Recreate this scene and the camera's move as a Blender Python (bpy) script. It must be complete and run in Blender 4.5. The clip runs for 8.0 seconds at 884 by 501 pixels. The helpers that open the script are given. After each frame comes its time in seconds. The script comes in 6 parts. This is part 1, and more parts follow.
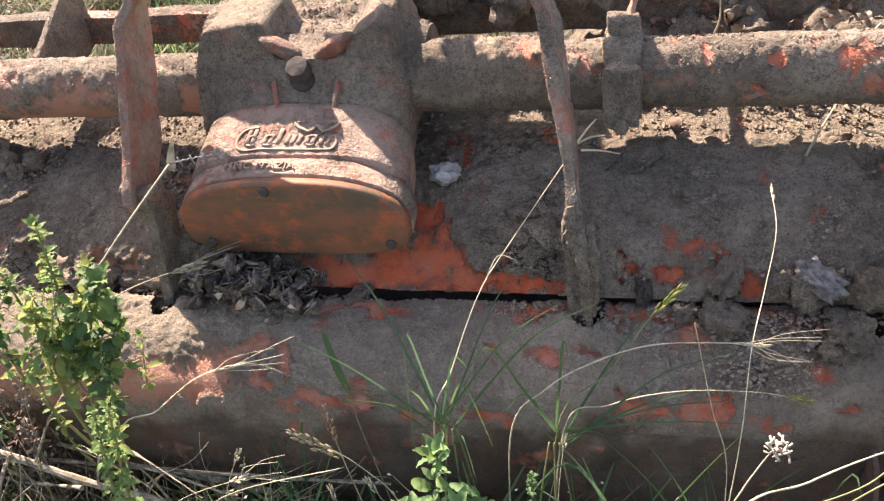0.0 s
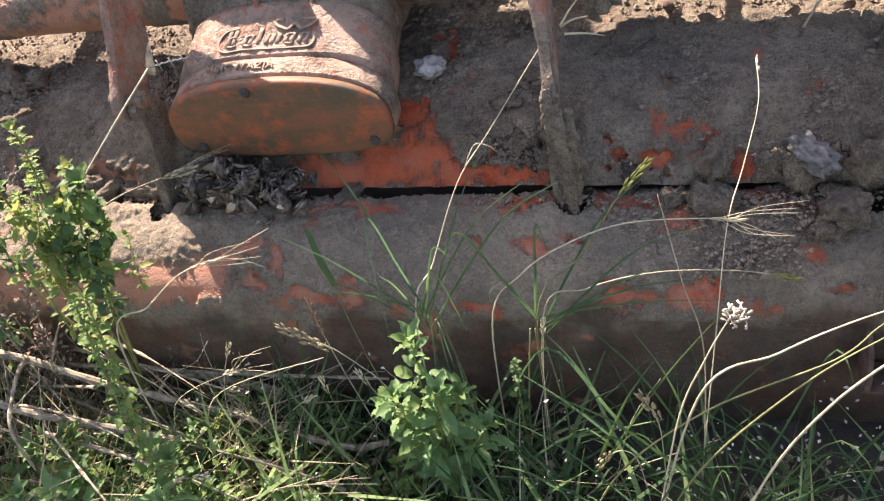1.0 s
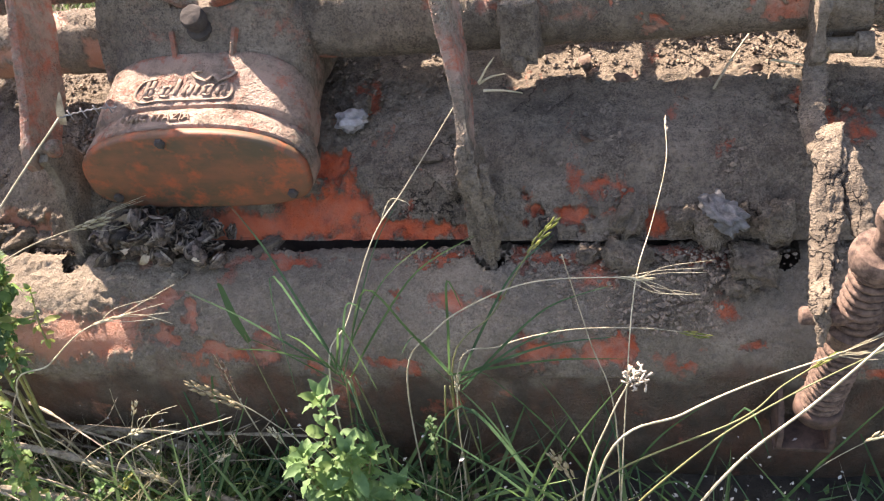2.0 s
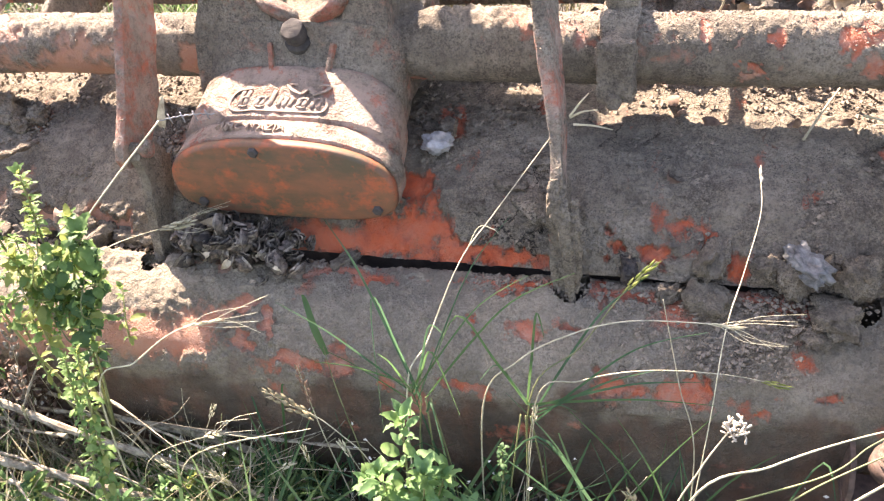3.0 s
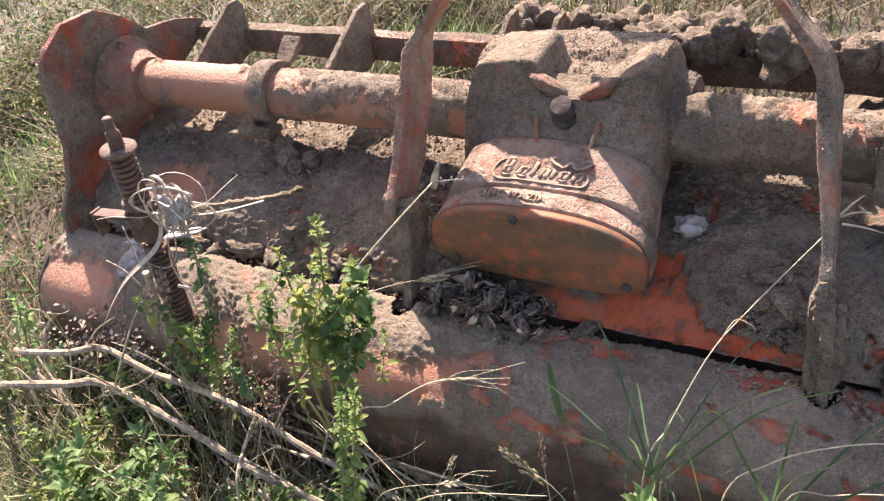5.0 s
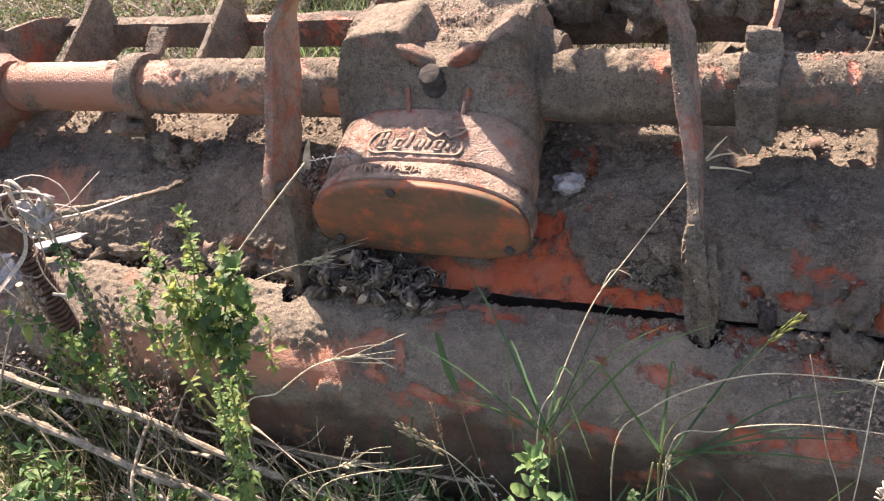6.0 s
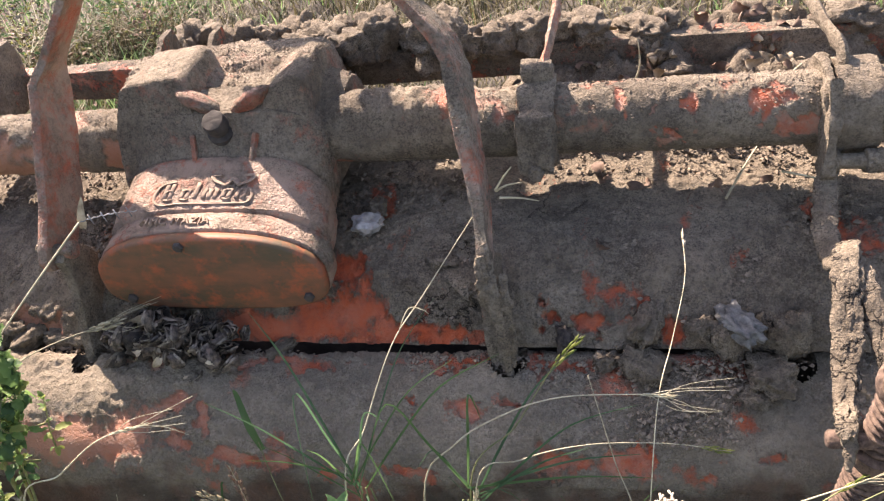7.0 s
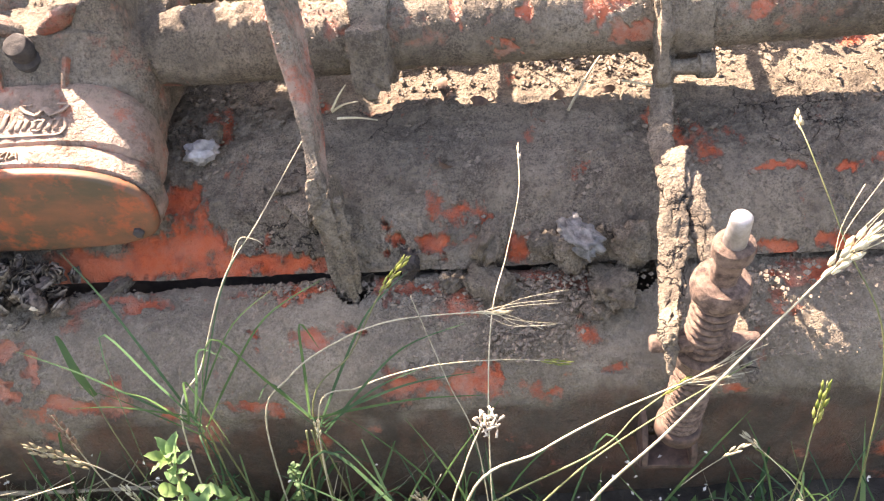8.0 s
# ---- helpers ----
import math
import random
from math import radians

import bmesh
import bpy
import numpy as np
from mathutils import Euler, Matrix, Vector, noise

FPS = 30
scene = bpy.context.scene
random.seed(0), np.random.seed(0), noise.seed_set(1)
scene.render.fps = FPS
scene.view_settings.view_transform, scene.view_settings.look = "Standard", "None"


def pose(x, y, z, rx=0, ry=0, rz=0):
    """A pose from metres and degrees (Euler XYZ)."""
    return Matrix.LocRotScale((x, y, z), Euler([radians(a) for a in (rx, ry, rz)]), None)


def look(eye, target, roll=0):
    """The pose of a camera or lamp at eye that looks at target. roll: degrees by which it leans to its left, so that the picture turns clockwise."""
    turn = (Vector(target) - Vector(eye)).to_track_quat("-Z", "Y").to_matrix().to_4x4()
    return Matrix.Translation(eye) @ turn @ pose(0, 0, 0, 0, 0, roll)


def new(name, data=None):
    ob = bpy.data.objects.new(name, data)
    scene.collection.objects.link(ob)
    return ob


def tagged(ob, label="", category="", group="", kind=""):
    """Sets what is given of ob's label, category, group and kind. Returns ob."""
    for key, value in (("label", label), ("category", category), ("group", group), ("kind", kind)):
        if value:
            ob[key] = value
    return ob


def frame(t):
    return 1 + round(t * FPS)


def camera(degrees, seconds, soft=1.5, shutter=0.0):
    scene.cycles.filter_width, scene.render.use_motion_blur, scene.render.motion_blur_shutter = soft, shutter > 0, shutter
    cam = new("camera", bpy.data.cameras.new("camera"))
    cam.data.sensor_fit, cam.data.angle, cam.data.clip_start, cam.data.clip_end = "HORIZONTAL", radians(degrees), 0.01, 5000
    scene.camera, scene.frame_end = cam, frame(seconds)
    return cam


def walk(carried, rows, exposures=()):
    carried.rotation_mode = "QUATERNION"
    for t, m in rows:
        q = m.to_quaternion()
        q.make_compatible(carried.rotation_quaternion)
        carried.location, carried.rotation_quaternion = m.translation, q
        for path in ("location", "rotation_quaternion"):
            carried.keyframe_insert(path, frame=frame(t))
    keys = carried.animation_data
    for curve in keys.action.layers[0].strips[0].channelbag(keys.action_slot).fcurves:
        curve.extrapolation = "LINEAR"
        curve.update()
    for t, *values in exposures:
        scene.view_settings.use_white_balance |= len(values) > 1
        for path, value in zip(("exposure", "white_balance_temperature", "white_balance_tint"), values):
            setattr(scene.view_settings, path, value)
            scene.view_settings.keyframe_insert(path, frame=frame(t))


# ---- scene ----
cam = camera(57.4, 8.0, soft=1.2)
PATH = [
    (0, (-0.035, 0.003, 1.215), (-0.44, 1.469, -0.084), -8.8),
    (0.5, (0.019, -0.024, 1.178), (-0.406, 1.419, -0.14), -10.9),
    (1, (0.074, -0.01, 1.155), (-0.475, 1.309, -0.245), -15.7),
    (1.5, (0.11, 0.008, 1.156), (-0.41, 1.35, -0.233), -15.3),
    (1.7, (0.123, 0.011, 1.152), (-0.363, 1.387, -0.216), -14.0),
    (2.8, (0.087, 0.04, 1.164), (-0.308, 1.475, -0.172), -8.1),
    (3, (0.03, 0.007, 1.192), (-0.445, 1.428, -0.134), -8.1),
    (3.5, (-0.037, -0.033, 1.238), (-0.729, 1.336, -0.045), -8.5),
    (4, (-0.106, -0.075, 1.259), (-0.951, 1.282, 0.057), -8.6),
    (4.2, (-0.13, -0.084, 1.278), (-1.014, 1.258, 0.089), -8.5),
    (5.3, (-0.037, -0.008, 1.261), (-0.893, 1.334, 0.05), -12.4),
    (5.5, (-0.023, -0.002, 1.252), (-0.834, 1.354, 0.025), -12.7),
    (6, (0.003, 0.001, 1.23), (-0.733, 1.381, -0.016), -13.1),
    (6.5, (0.039, 0.014, 1.212), (-0.537, 1.466, -0.036), -11.4),
    (7, (0.085, 0.046, 1.201), (-0.329, 1.574, -0.021), -9.9),
    (7.5, (0.157, 0.07, 1.145), (-0.114, 1.571, -0.149), -8.9),
    (8, (0.175, 0.079, 1.155), (-0.025, 1.516, -0.221), -8.1),
]
walk(cam, [(t, look(eye, target, roll)) for t, eye, target, roll in PATH],
     [(0, 2.53, 7450, 26), (1.7, 2.53, 7450, 26), (2.9, 3.3, 7400, 25), (3.4, 3.3, 7350, 25), (4.0, 2.9, 7250, 27), (4.2, 2.5, 7350, 28), (5.3, 2.4, 7450, 31), (7.0, 2.4, 7350, 25), (7.45, 2.6, 7300, 26), (7.85, 3.2, 7800, 27), (8, 3.3, 7900, 27)])

# ---- light ----
SUN = Vector((-0.85, 1.0, 1.18)).normalized()
world = bpy.data.worlds.new("sky")
scene.world = world
world.use_nodes = True
wn = world.node_tree
sky = wn.nodes.new("ShaderNodeTexSky")
sky.sky_type, sky.sun_disc = "NISHITA", False
sky.sun_elevation = math.asin(SUN.z)
sky.sun_rotation = math.atan2(SUN.x, SUN.y)
sky.air_density, sky.dust_density = 1.0, 1.6
wn.links.new(sky.outputs[0], wn.nodes["Background"].inputs[0])
wn.nodes["Background"].inputs[1].default_value = 0.079
sun = new("sun", bpy.data.lights.new("sun", "SUN"))
sun.data.energy, sun.data.angle, sun.data.color = 3.65, radians(0.6), (1.0, 0.94, 0.85)
sun.matrix_world = look(SUN * 20, (0, 0, 0))


# ---- materials ----
class Nodes:
    """A node tree with short calls."""

    def __init__(self, name):
        self.mat = bpy.data.materials.new(name)
        self.mat.use_nodes = True
        self.tree = self.mat.node_tree
        self.bsdf = self.tree.nodes["Principled BSDF"]

    def node(self, kind, **sets):
        n = self.tree.nodes.new(kind)
        for k, v in sets.items():
            n.inputs[k.replace("_", " ")].default_value = v
        return n

    def link(self, a, b):
        self.tree.links.new(a, b)

    def coords(self):
        return self.node("ShaderNodeTexCoord").outputs["Object"]

    def noise(self, scale, detail=5.0, rough=0.6, co=None, stretch=None):
        n = self.node("ShaderNodeTexNoise", Scale=scale, Detail=detail, Roughness=rough)
        src = co or self.coords()
        if stretch:
            m = self.node("ShaderNodeMapping", Scale=stretch)
            self.link(src, m.inputs[0])
            src = m.outputs[0]
        self.link(src, n.inputs["Vector"])
        return n.outputs["Fac"]

    def ramp(self, fac, stops):
        n = self.node("ShaderNodeValToRGB")
        el = n.color_ramp.elements
        while len(el) < len(stops):
            el.new(0.5)
        for e, (p, c) in zip(el, stops):
            e.position = p
            e.color = (c, c, c, 1) if isinstance(c, (int, float)) else (*c, 1)
        self.link(fac, n.inputs[0])
        return n.outputs[0]

    def mix(self, fac, a, b):
        n = self.tree.nodes.new("ShaderNodeMix")
        n.data_type = "RGBA"
        for sock, v in ((n.inputs[0], fac), (n.inputs[6], a), (n.inputs[7], b)):
            if isinstance(v, (int, float)):
                sock.default_value = v
            elif isinstance(v, tuple):
                sock.default_value = (*v, 1)
            else:
                self.link(v, sock)
        return n.outputs[2]

    def math(self, op, a, b=0.0, clamp=False):
        n = self.tree.nodes.new("ShaderNodeMath")
        n.operation, n.use_clamp = op, clamp
        for sock, v in zip(n.inputs, (a, b)):
            if isinstance(v, (int, float)):
                sock.default_value = v
            else:
                self.link(v, sock)
        return n.outputs[0]

    def bump(self, height, strength, distance):
        n = self.node("ShaderNodeBump", Strength=strength, Distance=distance)
        self.link(height, n.inputs["Height"])
        self.link(n.outputs[0], self.bsdf.inputs["Normal"])

    def done(self, color, rough, metal=0.0, spec=None):
        for key, v in (("Base Color", color), ("Roughness", rough), ("Metallic", metal)):
            if isinstance(v, (int, float)):
                self.bsdf.inputs[key].default_value = v
            elif isinstance(v, tuple):
                self.bsdf.inputs[key].default_value = (*v, 1)
            else:
                self.link(v, self.bsdf.inputs[key])
        if spec is not None:
            self.bsdf.inputs["Specular IOR Level"].default_value = spec
        return self.mat


MUD_PIT, MUD_DARK, MUD_MID, MUD_PALE = (0.030, 0.026, 0.021), (0.086, 0.070, 0.051), (0.198, 0.162, 0.116), (0.37, 0.312, 0.228)
DUST = (0.37, 0.255, 0.185)
PAINT, PAINT_FADED, PAINT_DEEP = (0.49, 0.076, 0.017), (0.50, 0.15, 0.070), (0.25, 0.036, 0.014)


def mud_colour(n, co):
    big = n.noise(7.0, 4, 0.6, co)
    fine = n.noise(120.0, 6, 0.7, co)
    clump = n.noise(38.0, 4, 0.6, co)
    base = n.ramp(n.math("ADD", n.math("MULTIPLY", big, 0.55), n.math("MULTIPLY", clump, 0.45)), ((0.32, MUD_DARK), (0.48, MUD_MID), (0.72, MUD_PALE)))
    # dark tones in low spots and grain also stand in for shade in pits
    base = n.mix(n.ramp(fine, ((0.36, 0.68), (0.52, 0.0))), base, MUD_DARK)
    grain = n.noise(330.0, 4, 0.65, co)
    zone = n.ramp(n.noise(16.0, 4, 0.6, co), ((0.36, 0.25), (0.60, 1.0)))
    base = n.mix(n.math("MULTIPLY", zone, n.ramp(grain, ((0.38, 0.60), (0.50, 0.0)))), base, MUD_PIT)
    return n.mix(n.math("MULTIPLY", zone, n.ramp(grain, ((0.54, 0.0), (0.68, 0.42)))), base, MUD_PALE), fine


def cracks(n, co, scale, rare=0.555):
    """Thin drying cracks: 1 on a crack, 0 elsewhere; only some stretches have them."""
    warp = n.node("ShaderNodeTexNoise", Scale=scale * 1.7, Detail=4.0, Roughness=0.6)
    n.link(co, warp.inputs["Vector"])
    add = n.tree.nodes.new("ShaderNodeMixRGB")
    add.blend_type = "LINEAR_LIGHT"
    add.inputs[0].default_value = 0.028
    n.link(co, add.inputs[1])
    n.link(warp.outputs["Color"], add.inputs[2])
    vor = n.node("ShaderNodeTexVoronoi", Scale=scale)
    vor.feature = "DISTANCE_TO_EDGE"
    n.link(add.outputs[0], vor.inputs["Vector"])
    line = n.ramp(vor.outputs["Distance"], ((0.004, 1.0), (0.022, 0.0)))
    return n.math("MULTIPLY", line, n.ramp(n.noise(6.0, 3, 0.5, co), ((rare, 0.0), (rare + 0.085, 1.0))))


def painted_mud(name, level=None, dust=0.4, top=0.0, crack=0.0, pink_end=False, soft=0.075, deep=0.0, rare=0.555, streaks=0.0, dry=0.0):
    """Orange machine paint under caked mud. level: how much of it mud covers; None: the mesh's own 'mud' values say.
    top: more mud on what faces up. dry: mud lightened or darkened in colour for the skylight it gets.
    """
    n = Nodes(name)
    co = n.coords()
    mud, fine = mud_colour(n, co)
    if dry:
        mud = n.mix(abs(dry), mud, MUD_PALE if dry > 0 else MUD_DARK)
    fade = n.noise(14.0, 4, 0.6, co)
    paint = n.mix(n.ramp(fade, ((0.52, 0.0), (0.80, 1.0))), PAINT, PAINT_FADED)
    paint = n.mix(n.ramp(n.noise(32.0, 6, 0.7, co), ((0.48, 0.0), (0.66, 0.85))), paint, PAINT_DEEP)
    if deep:
        paint = n.mix(deep, paint, (0.25, 0.040, 0.016))
    film = n.ramp(n.noise(26.0, 6, 0.7, co), ((0.40, dust * 0.35), (0.62, dust * 1.6)))
    paint = n.mix(film, paint, DUST)
    if pink_end:
        along = n.node("ShaderNodeSeparateXYZ")
        n.link(co, along.inputs[0])
        end = n.node("ShaderNodeMapRange", From_Min=-0.35, From_Max=-0.75, To_Min=0.0, To_Max=1.0)
        n.link(along.outputs[0], end.inputs["Value"])
        paint = n.mix(n.math("MULTIPLY", end.outputs[0], n.ramp(n.noise(9.0, 5, 0.6, co), ((0.3, 0.55), (0.6, 0.95)))), paint, (0.37, 0.195, 0.120))
    edge = n.math("ADD", n.math("MULTIPLY", n.math("SUBTRACT", n.noise(110.0, 6, 0.72, co), 0.5), 1.05), n.math("MULTIPLY", n.math("SUBTRACT", n.noise(24.0, 5, 0.65, co), 0.5), 0.55))
    if streaks:
        run = n.noise(34.0, 5, 0.65, co, (1.0, 0.30, 0.30))
        edge = n.math("ADD", edge, n.math("MULTIPLY", n.math("SUBTRACT", run, 0.5), 2.0 * streaks))
    if level is None:
        att = n.node("ShaderNodeAttribute")
        att.attribute_name = "mud"
        value = att.outputs["Fac"]
        # lower tailboard: thin brown mud film, also darkened in colour for its shade
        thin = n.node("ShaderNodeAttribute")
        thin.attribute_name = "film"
        shaded_film = n.mix(n.ramp(n.noise(18.0, 6, 0.65, co, (1, 1, 0.5)), ((0.42, 0.0), (0.66, 1.0))), (0.064, 0.045, 0.030), (0.150, 0.068, 0.038))
        mud = n.mix(n.math("MULTIPLY", thin.outputs["Fac"], n.ramp(n.noise(12.0, 5, 0.6, co), ((0.35, 0.95), (0.7, 0.55)))), mud, shaded_film)
    else:
        value = n.math("ADD", n.math("MULTIPLY", n.math("SUBTRACT", n.noise(11.0, 5, 0.62, co), 0.5), 1.9), level)
        if top:
            g = n.node("ShaderNodeSeparateXYZ")
            n.link(n.node("ShaderNodeNewGeometry").outputs["Normal"], g.inputs[0])
            value = n.math("ADD", value, n.math("MULTIPLY", g.outputs[2], top))
    mask = n.ramp(n.math("ADD", value, edge), ((0.495 - soft, 0.0), (0.495 + soft, 1.0)))
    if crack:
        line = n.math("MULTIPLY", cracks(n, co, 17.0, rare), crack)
        # near-black crack lines: the shade down in the cracks, put into the colour
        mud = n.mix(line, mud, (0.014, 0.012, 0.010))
    colour = n.mix(mask, paint, mud)
    peb = n.node("ShaderNodeTexVoronoi", Scale=230.0)
    n.link(co, peb.inputs["Vector"])
    crumbly = n.ramp(n.noise(22.0, 4, 0.6, co), ((0.42, 0.15), (0.60, 1.0)))
    pebbles = n.math("MULTIPLY", n.ramp(peb.outputs["Distance"], ((0.05, 1.0), (0.45, 0.0))), crumbly)
    grit = n.math("ADD", n.math("MULTIPLY", fine, 0.75), n.math("ADD", n.math("MULTIPLY", n.noise(380.0, 4, 0.7, co), 0.45), n.math("MULTIPLY", pebbles, 0.35)))
    grit = n.math("ADD", grit, n.math("MULTIPLY", n.noise(55.0, 4, 0.65, co), 0.9))
    height = n.math("MULTIPLY", n.math("ADD", n.math("MULTIPLY", grit, 0.8), 0.5), n.math("ADD", n.math("MULTIPLY", mask, 0.25), 0.75))
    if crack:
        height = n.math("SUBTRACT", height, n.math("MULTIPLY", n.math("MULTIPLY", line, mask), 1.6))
    n.bump(height, 1.0, 0.0095)
    rough = n.mix(mask, (0.52, 0.52, 0.52), (0.95, 0.95, 0.95))
    return n.done(colour, rough, spec=0.35)


def plain(name, a, b, scale, rough=0.8, metal=0.0, bump=0.0, stretch=None, random_value=0.0, spec=None):
    """Two colours in noise; random_value: how far each object differs from the next."""
    n = Nodes(name)
    co = n.coords()
    fac = n.ramp(n.noise(scale, 5, 0.65, co, stretch), ((0.33, 0.0), (0.67, 1.0)))
    colour = n.mix(fac, a, b)
    if random_value:
        info = n.node("ShaderNodeObjectInfo")
        hsv = n.node("ShaderNodeHueSaturation")
        n.link(n.math("ADD", n.math("MULTIPLY", info.outputs["Random"], random_value), 1 - random_value / 2), hsv.inputs["Value"])
        n.link(colour, hsv.inputs["Color"])
        colour = hsv.outputs[0]
    if bump:
        n.bump(n.noise(scale * 6, 5, 0.7, co, stretch), 0.8, bump)
    return n.done(colour, rough, metal, spec)


def leafy(name, a, b, scale, glow=0.35, island=0.5):
    """Thin leaves and blades: some light passes through; each blade has its own tone."""
    n = Nodes(name)
    co = n.coords()
    fac = n.math("ADD", n.math("MULTIPLY", n.noise(scale, 3, 0.6, co), 1 - island), n.math("MULTIPLY", n.node("ShaderNodeNewGeometry").outputs["Random Per Island"], island))
    colour = n.mix(n.ramp(fac, ((0.28, 0.0), (0.72, 1.0))), a, b)
    n.done(colour, 0.6, spec=0.3)
    tr = n.node("ShaderNodeBsdfTranslucent")
    n.link(colour, tr.inputs[0])
    mx = n.node("ShaderNodeMixShader", Fac=glow)
    n.link(n.bsdf.outputs[0], mx.inputs[1])
    n.link(tr.outputs[0], mx.inputs[2])
    n.link(mx.outputs[0], n.tree.nodes["Material Output"].inputs[0])
    return n.mat


# mud tone also carries skylight: paler on the open tailboard, darker under the tube
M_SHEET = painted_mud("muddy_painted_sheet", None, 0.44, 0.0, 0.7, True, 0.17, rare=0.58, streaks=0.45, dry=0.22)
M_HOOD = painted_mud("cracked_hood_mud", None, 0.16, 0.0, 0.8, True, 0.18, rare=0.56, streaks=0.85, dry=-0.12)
M_TUBE = painted_mud("dusty_painted_tube", None, 0.50, pink_end=True, soft=0.26, streaks=0.5)
M_COVER = painted_mud("dusty_cover_paint", 0.24, 1.3, 0.15, soft=0.2)
M_CAST = painted_mud("muddy_casting", 0.64, 1.0, 0.20, soft=0.26)
M_ARM = painted_mud("rusty_muddy_bar", 0.36, 0.85, 0.15, soft=0.3)
M_CRUST = painted_mud("mud_crusted_bar", 1.15, 0.5)
M_PLATE = painted_mud("weathered_orange_plate", 0.58, 0.20, soft=0.13, deep=0.75)
M_FLANGE = painted_mud("dull_red_flange", 0.46, 0.40, soft=0.3, deep=0.85)
M_MUD = painted_mud("dry_mud", 1.5, 0.3)
M_CRUMB = plain("pale_mud_crumb", (0.10, 0.080, 0.058), (0.25, 0.20, 0.145), 90.0, 0.95)
M_PLUG = plain("dusty_dark_plug", (0.022, 0.019, 0.016), (0.062, 0.052, 0.042), 60.0, 0.9, bump=0.001)
M_RUST = plain("rusty_spring_steel", (0.045, 0.028, 0.020), (0.14, 0.085, 0.060), 60.0, 0.75, 0.2, 0.001)
M_RUST_DUST = plain("dusty_spring_steel", (0.045, 0.026, 0.018), (0.23, 0.155, 0.112), 110.0, 0.85, 0.0, 0.003)
M_WORN = plain("bright_worn_steel", (0.24, 0.225, 0.205), (0.46, 0.445, 0.42), 60.0, 0.5, 0.7, 0.001)
# dark steel parts; also the colour for shade in the gap and between coils
M_DARK = plain("dark_oily_steel_and_shade", (0.028, 0.024, 0.021), (0.07, 0.058, 0.048), 40.0, 0.8, 0.1, 0.001)
M_HUSK = plain("dry_dark_husk", (0.010, 0.008, 0.006), (0.14, 0.108, 0.082), 130.0, 0.75, bump=0.001, random_value=1.2)
M_LEAF_BROWN = plain("dead_brown_leaf", (0.075, 0.042, 0.027), (0.23, 0.145, 0.095), 45.0, 0.75, bump=0.001, random_value=0.6)
M_HUSK_RIM = plain("pale_husk_rim", (0.05, 0.04, 0.03), (0.26, 0.22, 0.17), 90.0, 0.8, random_value=0.8)
M_HUSK_PALE = plain("dry_tan_leaf", (0.16, 0.12, 0.075), (0.42, 0.35, 0.24), 55.0, 0.8, bump=0.001, random_value=0.7)
M_PLASTIC = plain("dirty_white_film", (0.15, 0.145, 0.13), (0.40, 0.39, 0.37), 40.0, 0.6, bump=0.001)
M_BLUE = plain("pale_blue_film", (0.30, 0.42, 0.52), (0.62, 0.70, 0.76), 60.0, 0.4, bump=0.001)
M_GREY_FILM = plain("grey_crumpled_film", (0.035, 0.034, 0.031), (0.23, 0.225, 0.205), 70.0, 0.6, bump=0.001)
M_TWINE = plain("old_pale_strapping", (0.22, 0.19, 0.14), (0.46, 0.41, 0.33), 60.0, 0.7, stretch=(1, 1, 6))
M_STICK = plain("dry_grey_stalk", (0.11, 0.088, 0.058), (0.44, 0.38, 0.27), 75.0, 0.9, bump=0.002, random_value=0.4)
M_STRAW = plain("pale_straw", (0.29, 0.26, 0.155), (0.52, 0.475, 0.325), 60.0, 0.7, random_value=0.4)
M_STEM = plain("green_stem", (0.095, 0.115, 0.040), (0.22, 0.22, 0.085), 40.0, 0.6, random_value=0.4)
M_BLADE = leafy("green_grass_blade", (0.040, 0.100, 0.034), (0.24, 0.36, 0.135), 6.0, 0.5, 0.8)
M_BLADE_BLUE = leafy("cool_grass_blade", (0.028, 0.075, 0.036), (0.20, 0.34, 0.165), 6.0, 0.5, 0.8)
M_LEAF = leafy("fresh_green_leaf", (0.082, 0.170, 0.045), (0.310, 0.440, 0.155), 30.0, 0.55)
M_LEAF_COOL = leafy("cool_green_leaf", (0.080, 0.185, 0.070), (0.33, 0.50, 0.21), 30.0, 0.55)
M_LEAF_YELLOW = leafy("yellowing_leaf", (0.165, 0.210, 0.050), (0.40, 0.42, 0.14), 30.0, 0.52)
M_LEAF_DARK = leafy("dark_green_leaf", (0.038, 0.090, 0.034), (0.115, 0.20, 0.072), 30.0, 0.4)
M_LEAF_OLIVE = leafy("olive_leaf", (0.085, 0.095, 0.030), (0.23, 0.225, 0.085), 30.0, 0.4)
M_DRYGRASS = leafy("dry_field_grass", (0.040, 0.039, 0.019), (0.19, 0.165, 0.085), 3.0, 0.25)
M_FLORET = plain("tiny_pale_floret", (0.42, 0.39, 0.31), (0.68, 0.65, 0.56), 90.0, 0.7)
M_DRY_NEAR = leafy("pale_dry_grass", (0.13, 0.115, 0.062), (0.50, 0.45, 0.30), 5.0, 0.35)
M_FLOWER = plain("faded_white_floret", (0.27, 0.225, 0.16), (0.52, 0.455, 0.35), 90.0, 0.7)
M_SPIKE = plain("olive_tan_spikelet", (0.17, 0.135, 0.065), (0.42, 0.35, 0.20), 160.0, 0.8, random_value=0.4)
M_SOIL = plain("loose_soil", (0.028, 0.023, 0.018), (0.10, 0.084, 0.062), 9.0, 0.97, bump=0.01)


